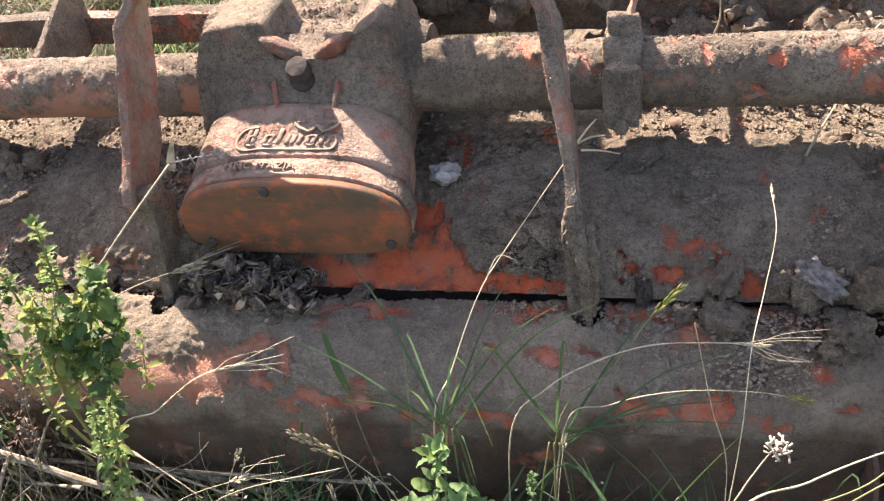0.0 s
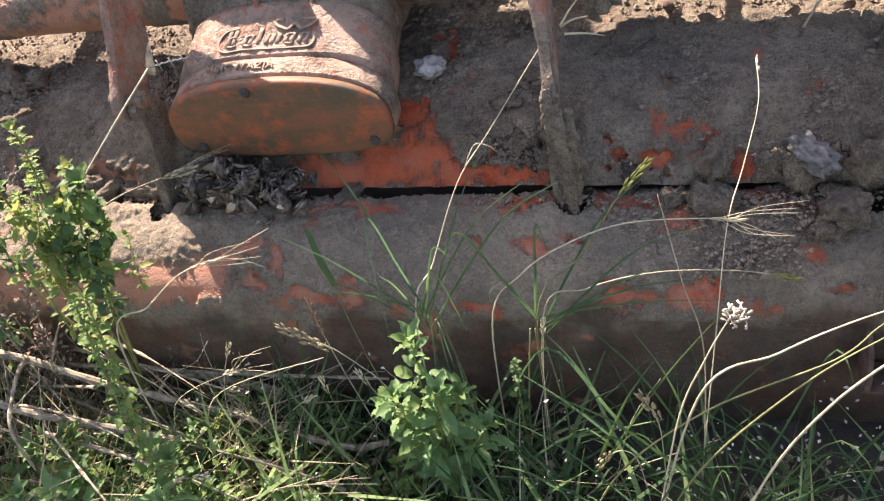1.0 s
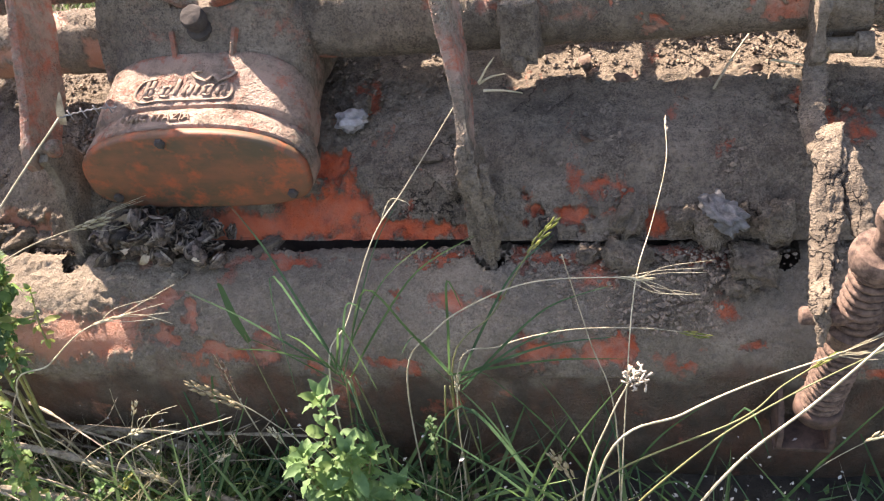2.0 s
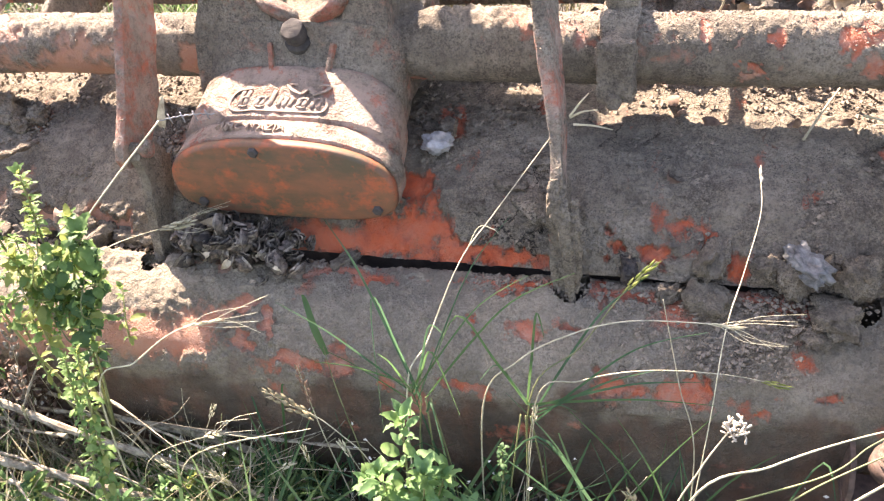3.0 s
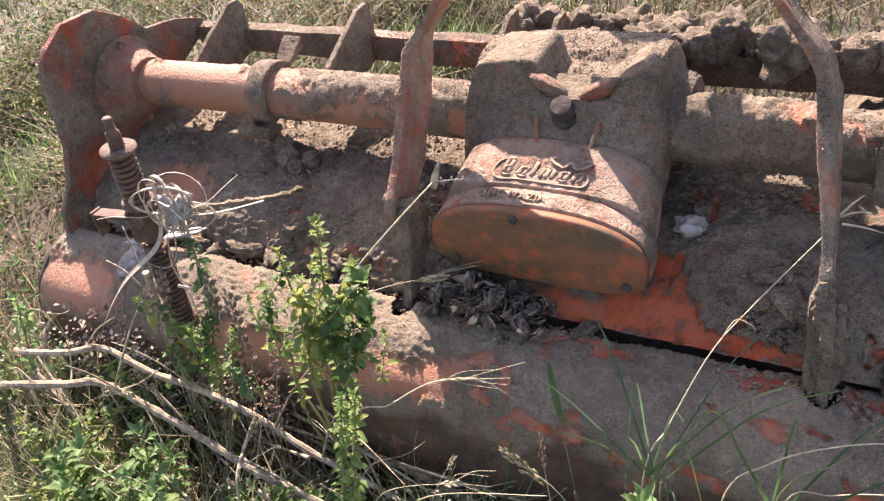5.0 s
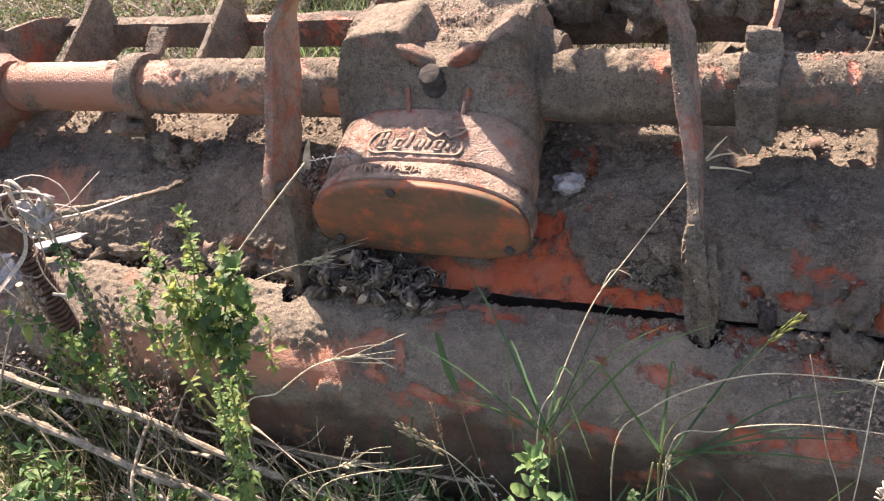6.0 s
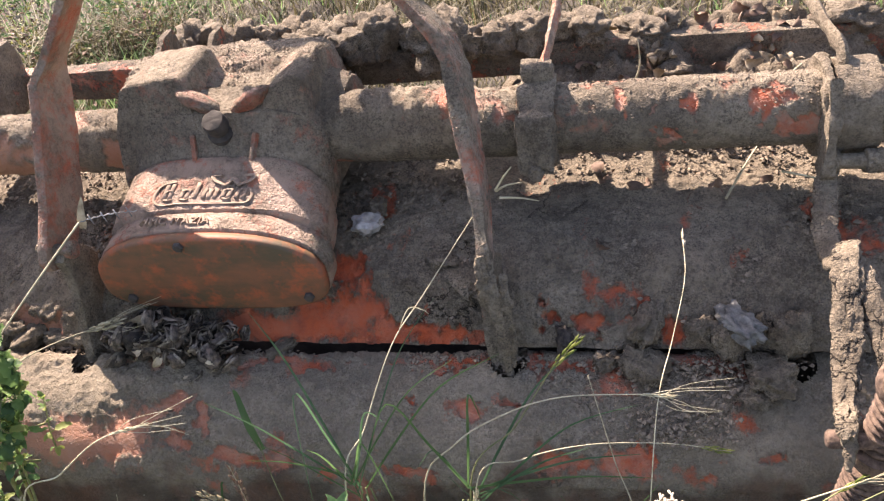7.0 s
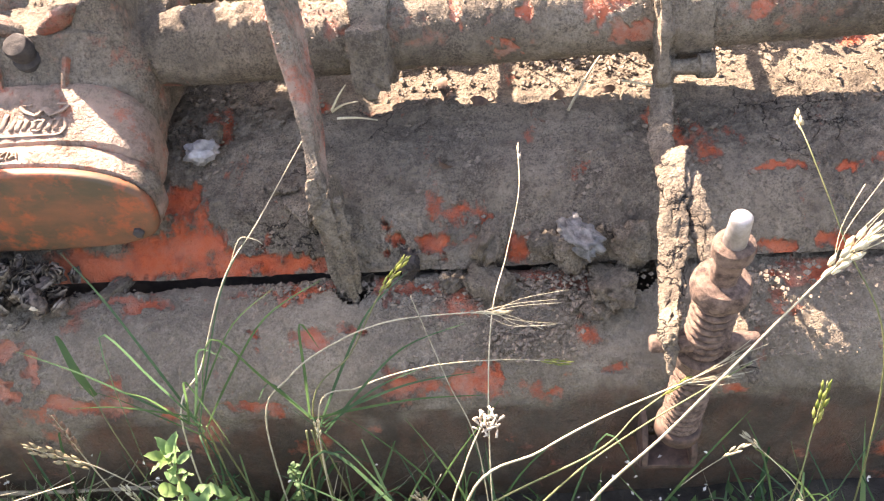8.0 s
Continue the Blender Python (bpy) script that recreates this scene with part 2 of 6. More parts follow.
# ---- building helpers ----
def mesh_of(bm, name, mat, smooth=True):
    me = bpy.data.meshes.new(name)
    if smooth:
        for e in bm.edges:
            if len(e.link_faces) == 2 and e.calc_face_angle(0.0) > 0.75:
                e.smooth = False
    bm.to_mesh(me)
    bm.free()
    me.materials.append(mat)
    for p in me.polygons:
        p.use_smooth = smooth
    return me


def part(name, bm, mat, parent=None, label="", smooth=True):
    ob = new(name, mesh_of(bm, name, mat, smooth) if isinstance(bm, bmesh.types.BMesh) else bm)
    if parent is not None:
        ob.parent = parent
    if label:
        ob["label"] = label
    return ob


def thing(name, label, category, group="", kind="", at=(0, 0, 0)):
    ob = new(name)
    ob.empty_display_size = 0.05
    ob.location = at
    return tagged(ob, label, category, group, kind)


def face(bm, vs):
    try:
        return bm.faces.new(vs)
    except ValueError:
        return None


def loft(bm, rings, closed=True, caps=True):
    made = [[bm.verts.new(p) for p in r] for r in rings]
    k = len(made[0])
    for a, b in zip(made, made[1:]):
        for i in range(k if closed else k - 1):
            j = (i + 1) % k
            face(bm, (a[i], a[j], b[j], b[i]))
    if caps and closed:
        face(bm, made[0][::-1])
        face(bm, made[-1])
    return made


def sweep(bm, pts, radii, sides=8, flat=1.0, caps=True):
    """A tube along points; radii: one for all or one each; flat squeezes it across."""
    pts = [Vector(p) for p in pts]
    if isinstance(radii, (int, float)):
        radii = [radii] * len(pts)
    rings, up = [], Vector((0.13, 0.21, 1)).normalized()
    for i, p in enumerate(pts):
        d = (pts[min(i + 1, len(pts) - 1)] - pts[max(i - 1, 0)]).normalized()
        if abs(d.dot(up)) > 0.97:
            up = Vector((1, 0.1, 0)).normalized()
        a = d.cross(up).normalized()
        b = a.cross(d)
        rings.append([p + radii[i] * (a * math.cos(t) + b * math.sin(t) * flat) for t in (2 * math.pi * k / sides for k in range(sides))])
    return loft(bm, rings, True, caps)


def spline(pts, n=8):
    """Smooth points through the given ones."""
    pts = [Vector(p) for p in pts]
    out = []
    for i in range(len(pts) - 1):
        p0, p1, p2, p3 = pts[max(i - 1, 0)], pts[i], pts[i + 1], pts[min(i + 2, len(pts) - 1)]
        for k in range(n):
            t = k / n
            out.append(0.5 * ((2 * p1) + (p2 - p0) * t + (2 * p0 - 5 * p1 + 4 * p2 - p3) * t * t + (3 * p1 - p0 - 3 * p2 + p3) * t ** 3))
    out.append(pts[-1])
    return out


def lathe(bm, profile, sides=32, m=Matrix()):
    """Rings (along, radius) round the local z axis, moved by m."""
    return loft(bm, [[m @ Vector((r * math.cos(2 * math.pi * k / sides), r * math.sin(2 * math.pi * k / sides), h)) for k in range(sides)] for h, r in profile])


ALONG_X = Matrix.Rotation(radians(90), 4, "Y")


def block(bm, size, m, bevel=0.003, seg=2):
    g = bmesh.ops.create_cube(bm, size=1, matrix=m @ Matrix.Diagonal((*size, 1)))
    if bevel:
        es = list({e for v in g["verts"] for e in v.link_edges})
        bmesh.ops.bevel(bm, geom=es, offset=bevel, segments=seg, affect="EDGES", profile=0.6)


def plate(bm, outline, x0, x1, bevel=0.002):
    """A plate across the machine's axis: outline in (y, z), from x0 to x1."""
    tmp = bmesh.new()
    loft(tmp, [[(x0, y, z) for y, z in outline], [(x1, y, z) for y, z in outline]])
    bmesh.ops.recalc_face_normals(tmp, faces=tmp.faces)
    if bevel:
        es = [e for e in tmp.edges if abs(e.verts[0].co.x - e.verts[1].co.x) < 1e-6]
        bmesh.ops.bevel(tmp, geom=es, offset=bevel, segments=2, affect="EDGES", profile=0.6)
    join(bm, tmp)


def join(bm, other):
    me = bpy.data.meshes.new("joined")
    other.to_mesh(me)
    other.free()
    bm.from_mesh(me)
    bpy.data.meshes.remove(me)


def caked(bm, amp, scale, cut=0.0, seed=0.0, ridged=False):
    """Roughen a mesh with lumps of mud: cut is the longest edge left."""
    if cut:
        bmesh.ops.triangulate(bm, faces=[f for f in bm.faces if len(f.verts) > 4])
        for _ in range(7):
            es = [e for e in bm.edges if e.calc_length() > cut]
            if not es or len(bm.verts) > 30000:
                break
            bmesh.ops.subdivide_edges(bm, edges=es, cuts=1, use_grid_fill=True)
    bm.normal_update()
    off = Vector((seed * 7.3, seed * 3.1, seed * 5.7))
    moves = []
    for v in bm.verts:
        p = v.co * scale + off
        h = noise.fractal(p, 0.9, 2.1, 4, noise_basis="BLENDER") + (0.35 * abs(noise.noise(p * 3.7)) if ridged else 0.0)
        moves.append(v.normal * (amp * h))
    for v, d in zip(bm.verts, moves):
        v.co += d


def smoothstep(a, b, x):
    t = min(1.0, max(0.0, (x - a) / (b - a)))
    return t * t * (3 - 2 * t)


def bare(x, s, patches):
    """How bare of mud a place is, by worn patches (x, s, half length, half width) with ragged edges."""
    wx = 0.022 * noise.noise((x * 26, s * 26, 3.1)) + 0.012 * noise.noise((x * 70, s * 70, 8.1)) + 0.007 * noise.noise((x * 190, s * 190, 4.4))
    ws = 0.022 * noise.noise((x * 26, s * 26, 9.7)) + 0.012 * noise.noise((x * 70, s * 70, 1.6)) + 0.007 * noise.noise((x * 190, s * 190, 6.4))
    best = -3.0
    for px, ps, rx, rs in patches:
        d = math.hypot((x + wx - px) / rx, (s + ws - ps) / rs)
        best = max(best, 1.0 - d)
    return best


def mesh_with_mud(name, verts, faces, mud, mat, film=None):
    me = bpy.data.meshes.new(name)
    me.from_pydata(verts, [], faces)
    at = me.attributes.new("mud", "FLOAT", "POINT")
    at.data.foreach_set("value", mud)
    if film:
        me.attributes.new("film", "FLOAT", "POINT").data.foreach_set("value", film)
    me.materials.append(mat)
    for p in me.polygons:
        p.use_smooth = True
    return me


def resample(profile, step):
    pts = spline([(0, y, z) for y, z in profile], 12)
    out, s, acc = [], 0.0, [0.0]
    for a, b in zip(pts, pts[1:]):
        s += (b - a).length
        acc.append(s)
    n = int(s / step)
    k = 0
    for i in range(n + 1):
        t = s * i / n
        while k < len(acc) - 2 and acc[k + 1] < t:
            k += 1
        out.append((t, pts[k].lerp(pts[k + 1], (t - acc[k]) / max(1e-9, acc[k + 1] - acc[k]))))
    return out


def sheet(name, profile, x0, x1, step, patches, thick, cover, notches=(), crack=0.6, relief=lambda x, s: 1.0, film_shade_from=9.0, mat=None):
    """A bent steel sheet along the machine with a layer of cracked mud on it, missing where it has worn off."""
    rows = [r for j, r in enumerate(resample(profile, step)) if r[0] < 0.34 or j % 4 == 0]
    nx = int((x1 - x0) / step)
    verts, mud, film = [], [], []
    for j, (s, p) in enumerate(rows):
        q = rows[min(j + 1, len(rows) - 1)][1] - rows[max(j - 1, 0)][1]
        nrm = Vector((0, -q.z, q.y)).normalized()
        if nrm.z < -0.2:
            nrm = -nrm
        for i in range(nx + 1):
            x = x0 + (x1 - x0) * i / nx
            b = bare(x, s, patches)
            big = noise.fractal((x * 9, s * 9, 2.0), 0.9, 2.0, 4, noise_basis="BLENDER")
            m = min(1.0, max(0.0, 0.5 - 0.8 * b)) if b > -0.7 else 1.0
            m = min(m, cover(x, s) + 0.9 * big)
            m = min(1.0, max(0.0, m))
            fine = noise.fractal((x * 60, s * 60, 5.0), 0.8, 2.2, 4, noise_basis="BLENDER")
            slab = smoothstep(0.05, 0.16, noise.fractal((x * 13, s * 16, 8.8), 0.9, 2.2, 3, noise_basis="BLENDER"))
            d = noise.voronoi(Vector((x * 15 + 1.6 * big + 0.3 * fine, s * 17 + 1.2 * fine, 0.3)))[0]
            gap = d[1] - d[0]
            c = crack * smoothstep(0.10, 0.02, gap) * smoothstep(0.0, 0.25, noise.noise((x * 4, s * 5, 7.7)))
            h = smoothstep(0.35, 0.62, m) * thick * relief(x, s) * (0.70 + 0.55 * big + 0.15 * fine + 0.16 * slab - 0.9 * c)
            loose = 0.25 + 0.75 * smoothstep(-0.15, 0.3, noise.noise((x * 5.5, s * 7, 2.6)))
            h += smoothstep(0.4, 0.65, m) * relief(x, s) * 0.0080 * loose * (abs(noise.noise((x * 72, s * 72, 1.0))) + 0.55 * abs(noise.noise((x * 150 + fine, s * 150, 6.0))) - 0.3)
            h += 0.0006 * noise.noise((x * 3, s * 3, 0))
            verts.append(p + Vector((x, 0, 0)) + nrm * h)
            mud.append(m)
            # from here down the film colour includes the lower face's shade
            film.append(smoothstep(film_shade_from, film_shade_from + 0.05, s + 0.05 * big))
    w = nx + 1
    faces = []
    for j in range(len(rows) - 1):
        for i in range(nx):
            v = verts[j * w + i]
            if any(abs(v.x - nx0) < hw and s0 < rows[j][0] < s1 - 0.022 * ((v.x - nx0) / hw) ** 2 for nx0, hw, s0, s1 in notches):
                continue
            faces.append((j * w + i, j * w + i + 1, (j + 1) * w + i + 1, (j + 1) * w + i))
    return mesh_with_mud(name, verts, faces, mud, mat or M_SHEET, film)


# ---- the rotary tiller ----
tiller = thing("rotary_tiller", "mud-caked orange rotary tiller standing in weeds, paint worn", "farm implement")

HOOD = [(0.885, 0.350), (0.905, 0.380), (0.945, 0.414), (1.0, 0.438), (1.07, 0.455), (1.15, 0.470), (1.25, 0.475), (1.36, 0.468), (1.46, 0.43), (1.53, 0.34), (1.56, 0.22)]
HOOD_BARE = [
    (-0.44, 0.020, 0.09, 0.030), (-0.36, 0.035, 0.07, 0.028), (-0.29, 0.045, 0.035, 0.045), (-0.23, 0.012, 0.05, 0.016), (-0.32, 0.11, 0.028, 0.022),
    (-0.15, 0.012, 0.055, 0.015), (-0.01, 0.040, 0.016, 0.014), (0.055, 0.032, 0.030, 0.014), (-0.85, 0.012, 0.05, 0.022), (-0.97, 0.012, 0.05, 0.014),
    (0.53, 0.122, 0.045, 0.009), (0.615, 0.118, 0.014, 0.008), (0.70, 0.122, 0.05, 0.009), (0.52, 0.014, 0.02, 0.012), (0.60, 0.010, 0.03, 0.012), (-1.35, 0.10, 0.09, 0.06),
]
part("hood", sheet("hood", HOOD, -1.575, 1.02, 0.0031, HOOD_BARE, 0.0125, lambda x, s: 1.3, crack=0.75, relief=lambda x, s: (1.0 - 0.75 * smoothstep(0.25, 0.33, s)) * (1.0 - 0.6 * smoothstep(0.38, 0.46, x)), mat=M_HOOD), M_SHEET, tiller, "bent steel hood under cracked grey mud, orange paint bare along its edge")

TAIL = [(0.882, 0.318), (0.876, 0.338), (0.86, 0.340), (0.82, 0.330), (0.784, 0.312), (0.748, 0.286), (0.724, 0.248), (0.715, 0.196), (0.713, 0.14), (0.715, 0.05), (0.725, -0.02)]
TAIL_BARE = [
    (-0.47, 0.185, 0.055, 0.012), (-0.385, 0.178, 0.022, 0.020), (-0.12, 0.108, 0.036, 0.013), (-0.058, 0.103, 0.014, 0.008), (-0.208, 0.103, 0.008, 0.008),
    (0.02, 0.180, 0.042, 0.016), (-0.002, 0.190, 0.016, 0.028), (0.10, 0.186, 0.034, 0.020), (0.12, 0.172, 0.014, 0.020), (-0.575, 0.106, 0.034, 0.014), (-0.517, 0.134, 0.010, 0.014),
    (-0.553, 0.155, 0.010, 0.018), (-0.313, 0.196, 0.016, 0.010), (-0.20, 0.206, 0.040, 0.009), (0.0, 0.045, 0.09, 0.012), (0.19, 0.045, 0.05, 0.010), (0.27, 0.050, 0.018, 0.014),
    (-0.40, 0.040, 0.09, 0.009), (-0.16, 0.040, 0.08, 0.008), (0.215, 0.198, 0.012, 0.008), (0.555, 0.060, 0.05, 0.014), (0.52, 0.100, 0.020, 0.014), (0.30, 0.172, 0.014, 0.008),
    (-0.95, 0.172, 0.20, 0.034), (-0.72, 0.165, 0.13, 0.030), (-0.64, 0.150, 0.045, 0.03), (-0.60, 0.128, 0.03, 0.012), (-1.50, 0.145, 0.13, 0.060), (0.45, 0.21, 0.02, 0.012),
]
NOTCHES = ((-0.742, 0.020, 0.02, 0.058), (-0.066, 0.026, 0.02, 0.068), (0.332, 0.024, 0.02, 0.072))
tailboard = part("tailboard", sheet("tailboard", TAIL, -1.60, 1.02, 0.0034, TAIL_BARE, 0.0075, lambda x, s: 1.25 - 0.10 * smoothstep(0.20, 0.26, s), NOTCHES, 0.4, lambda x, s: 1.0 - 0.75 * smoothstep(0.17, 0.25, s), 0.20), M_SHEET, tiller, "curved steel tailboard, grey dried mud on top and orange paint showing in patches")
# the tailboard hangs a little askew
for v in tailboard.data.vertices:
    v.co.y += 0.050 * (max(v.co.x, -0.80) + 0.08)
    v.co.z -= 0.018 * (max(v.co.x, -0.80) + 0.08)
bm = bmesh.new()
plate(bm, [(0.886, 0.315), (0.880, 0.345), (0.82, 0.336), (0.785, 0.318), (0.75, 0.287), (0.728, 0.247), (0.714, 0.195), (0.707, 0.14), (0.71, 0.0), (0.73, 0.0), (0.735, 0.19), (0.76, 0.26), (0.80, 0.30)], -1.612, -1.602)
bmesh.ops.translate(bm, verts=bm.verts, vec=(0, -0.036, 0.013))
part("end_cap", bm, M_DARK, tiller, "dark rusty edge plate of the tailboard")

# main tube, a little lower at one end
TUBE_Y, TUBE_R = 1.13, 0.050


def tube_z(x):
    return 0.586 + 0.008 * x


def muddy_tube(name, x0, x1, r, patches, cover, thick):
    nx, na = int((x1 - x0) / 0.0042), 72
    verts, mud = [], []
    for i in range(nx + 1):
        x = x0 + (x1 - x0) * i / nx
        for k in range(na):
            a = 2 * math.pi * k / na
            s = a * r
            sn = math.sin(a)
            b = bare(x, s, patches)
            p3 = (x * 9, math.cos(a) * 0.5, sn * 0.5)
            big = noise.fractal(p3, 0.9, 2.0, 4, noise_basis="BLENDER")
            fine = noise.fractal((x * 70, math.cos(a) * 3.5, sn * 3.5), 0.8, 2.1, 4, noise_basis="BLENDER")
            m = 0.5 - 2.2 * b if b > -0.6 else 1.0
            m = min(1.0, max(0.0, min(m, cover(x, sn) + 0.9 * big + 0.25 * fine)))
            h = smoothstep(0.35, 0.62, m) * thick * (0.6 + 0.6 * big + 0.7 * fine) * (0.45 + 0.55 * max(0.0, sn))
            h += smoothstep(0.4, 0.65, m) * 0.0030 * (abs(noise.noise((x * 95, math.cos(a) * 4.7, sn * 4.7))) + 0.6 * abs(noise.noise((x * 190, math.cos(a) * 9.5, sn * 9.5))))
            # a ridge of crumbs on the tube beside the gearbox, raised to shade the tailboard
            h += (0.0075 + 0.003 * fine) * smoothstep(0.55, 0.95, sn) * smoothstep(0.13, 0.07, abs(x + 0.23))
            verts.append((x, TUBE_Y + (r + h) * math.cos(a), tube_z(x) + (r + h) * sn))
            mud.append(m)
    faces = [(i * na + k, i * na + (k + 1) % na, (i + 1) * na + (k + 1) % na, (i + 1) * na + k) for i in range(nx) for k in range(na)]
    return mesh_with_mud(name, verts, faces, mud, M_TUBE)


A120 = TUBE_R * 2.25
TUBE_BARE = [(0.100, A120, 0.012, 0.018), (0.14, A120 + 0.003, 0.006, 0.008), (0.195, A120 + 0.003, 0.016, 0.014), (0.29, A120 + 0.02, 0.02, 0.016), (0.36, A120 + 0.045, 0.05, 0.014),
             (0.31, A120 - 0.004, 0.010, 0.014), (0.16, A120 + 0.055, 0.02, 0.006), (0.6, A120 + 0.01, 0.014, 0.010), (0.5, A120 + 0.03, 0.012, 0.016), (-0.70, A120 + 0.05, 0.04, 0.03)]
part("main_tube", muddy_tube("main_tube", -1.545, 1.0, TUBE_R, TUBE_BARE, lambda x, sn: 1.05 + 0.4 * smoothstep(0.2, 0.45, x) - 0.66 * smoothstep(-0.66, -0.86, x) - 0.40 * smoothstep(-1.15, -1.25, x) - 0.12 * smoothstep(0.1, -0.6, sn), 0.0030), M_SHEET, tiller, "long round steel tube, dusted orange paint, muddy on top")

# end plates with a horn, one at each end
SIDE = [(0.810, 0.345), (0.822, 0.405), (0.868, 0.455), (0.900, 0.52), (0.912, 0.60), (0.918, 0.67), (0.955, 0.725), (1.012, 0.757), (1.105, 0.752), (1.165, 0.71), (1.22, 0.660), (1.31, 0.645), (1.395, 0.612), (1.385, 0.58),
        (1.33, 0.56), (1.28, 0.535), (1.25, 0.47), (1.25, 0.30), (1.15, 0.17), (0.98, 0.16), (0.88, 0.24)]
for x in (-1.59, 1.03):
    bm = bmesh.new()
    plate(bm, SIDE, x - 0.008, x + 0.008, 0.003)
    caked(bm, 0.003, 12, 0.03, 3)
    side = part("side_plate", bm, M_PLATE, tiller, "orange end plate with horned rim, stained and scratched")
    inward = 1 if x < 0 else -1
    bm = bmesh.new()
    lathe(bm, [(0.0, 0.104), (0.008, 0.104), (0.012, 0.099), (0.014, 0.090), (0.026, 0.078), (0.052, 0.066), (0.070, 0.060), (0.072, 0.052)], 40, Matrix.Translation((x + inward * 0.008, TUBE_Y - 0.01, tube_z(x))) @ Matrix.Rotation(radians(90 * inward), 4, "Y"))
    caked(bm, 0.0015, 24, 0.014, 5)
    part("flange", bm, M_FLANGE, side, "dull red bolted flange dusted with soil")
    for k in range(6):
        a = math.pi * 2 * (k + 0.5) / 6
        bm = bmesh.new()
        lathe(bm, [(0, 0.011), (0.009, 0.011), (0.011, 0.009)], 6, Matrix.Translation((x + inward * 0.020, TUBE_Y - 0.01 + 0.088 * math.cos(a), tube_z(x) + 0.088 * math.sin(a))) @ Matrix.Rotation(radians(90 * inward), 4, "Y"))
        part("bolt", bm, M_CAST, side, smooth=False)

# gearbox
GX = -0.508


def d_ring(y, hw, zb, zt, n=56, flat=0.80):
    """A ring shaped like a D lying on its flat side."""
    out = []
    zc = zb + 0.46 * (zt - zb)
    for k in range(n):
        a = 2 * math.pi * k / n
        c, s = math.cos(a), math.sin(a)
        if s >= 0:
            x, z = hw * math.copysign(abs(c) ** flat, c), zc + (zt - zc) * abs(s) ** (flat + 0.12)
        else:
            x, z = hw * math.copysign(abs(c) ** 0.62, c), zc - (zc - zb) * abs(s) ** 0.50
        out.append((GX + x, y, z))
    return out


gearbox = part("gearbox", bmesh.new(), M_CAST, tiller, "cast gearbox under dry mud, hints of red paint")
bm = bmesh.new()
loft(bm, [d_ring(0.944, 0.170, 0.440, 0.552, flat=0.62), d_ring(0.948, 0.178, 0.436, 0.563, flat=0.62), d_ring(0.985, 0.176, 0.436, 0.581, flat=0.60), d_ring(1.022, 0.170, 0.438, 0.600, flat=0.58), d_ring(1.030, 0.162, 0.44, 0.601, flat=0.58), d_ring(1.034, 0.158, 0.45, 0.596, flat=0.6), d_ring(1.045, 0.150, 0.45, 0.590, flat=0.55)])
caked(bm, 0.0014, 70, 0.010, 1)
part("nose_housing", bm, painted_mud("dusty_nose_casting", 0.27, 1.25, 0.12, soft=0.24), gearbox, "rounded casting behind the cover, dusty red paint")
bm = bmesh.new()
loft(bm, [d_ring(1.028, 0.150, 0.45, 0.588, flat=0.5), d_ring(1.034, 0.160, 0.45, 0.600, flat=0.45), d_ring(1.052, 0.164, 0.45, 0.622, flat=0.42), d_ring(1.072, 0.166, 0.46, 0.654, flat=0.40), d_ring(1.13, 0.160, 0.47, 0.668, flat=0.40)])
caked(bm, 0.0018, 60, 0.009, 21)
part("gear_case", bm, painted_mud("muddy_gear_case", 0.74, 0.8, 0.1, soft=0.22), gearbox, "sloping middle of the casting under grey mud")
axis = Matrix.Translation((0, TUBE_Y + 0.048, tube_z(GX) + 0.002)) @ ALONG_X
bm = bmesh.new()
lathe(bm, [(-0.700, 0.060), (-0.690, 0.064), (-0.688, 0.104), (-0.680, 0.113), (-0.650, 0.114), (-0.644, 0.108), (-0.600, 0.102), (-0.562, 0.095), (-0.540, 0.078), (-0.475, 0.076), (-0.455, 0.080), (-0.440, 0.090), (-0.415, 0.096), (-0.402, 0.098), (-0.397, 0.116), (-0.370, 0.117), (-0.364, 0.108), (-0.360, 0.078), (-0.325, 0.064)], 48, axis)
caked(bm, 0.0016, 70, 0.008, 2)
part("bearing_housing", bm, M_CAST, gearbox, "drum-shaped casting with end flanges, mud-caked")
bm = bmesh.new()
lathe(bm, [(-0.635, 0.070), (-0.622, 0.088), (-0.42, 0.092), (-0.392, 0.088), (-0.380, 0.066)], 40, Matrix.Translation((0, 1.265, 0.585)) @ ALONG_X)
caked(bm, 0.0028, 60, 0.008, 9)
part("input_housing", bm, M_CAST, gearbox, "rear casting with dry soil on top")
bm = bmesh.new()
pad = [(-0.688, 0.48), (-0.690, 0.635), (-0.672, 0.690), (-0.655, 0.700), (-0.572, 0.707), (-0.560, 0.698), (-0.550, 0.650), (-0.545, 0.58), (-0.545, 0.48)]
loft(bm, [[(x, 1.048 + 0.36 * (z - 0.58), z) for x, z in pad], [(x, 1.215, z) for x, z in pad]])
bmesh.ops.recalc_face_normals(bm, faces=bm.faces)
bmesh.ops.bevel(bm, geom=list(bm.edges), offset=0.006, segments=2, affect="EDGES", profile=0.6)
caked(bm, 0.0014, 70, 0.008, 12)
part("shoulder_block", bm, M_CAST, gearbox, "square shoulder of the casting, dusty with pink paint")
bm = bmesh.new()
pad = [(-0.436, 0.48), (-0.452, 0.57), (-0.450, 0.63), (-0.428, 0.680), (-0.385, 0.702), (-0.364, 0.692), (-0.358, 0.60), (-0.360, 0.48)]
loft(bm, [[(x, 1.050 + 0.36 * (z - 0.58), z) for x, z in pad], [(x, 1.215, z) for x, z in pad]])
bmesh.ops.recalc_face_normals(bm, faces=bm.faces)
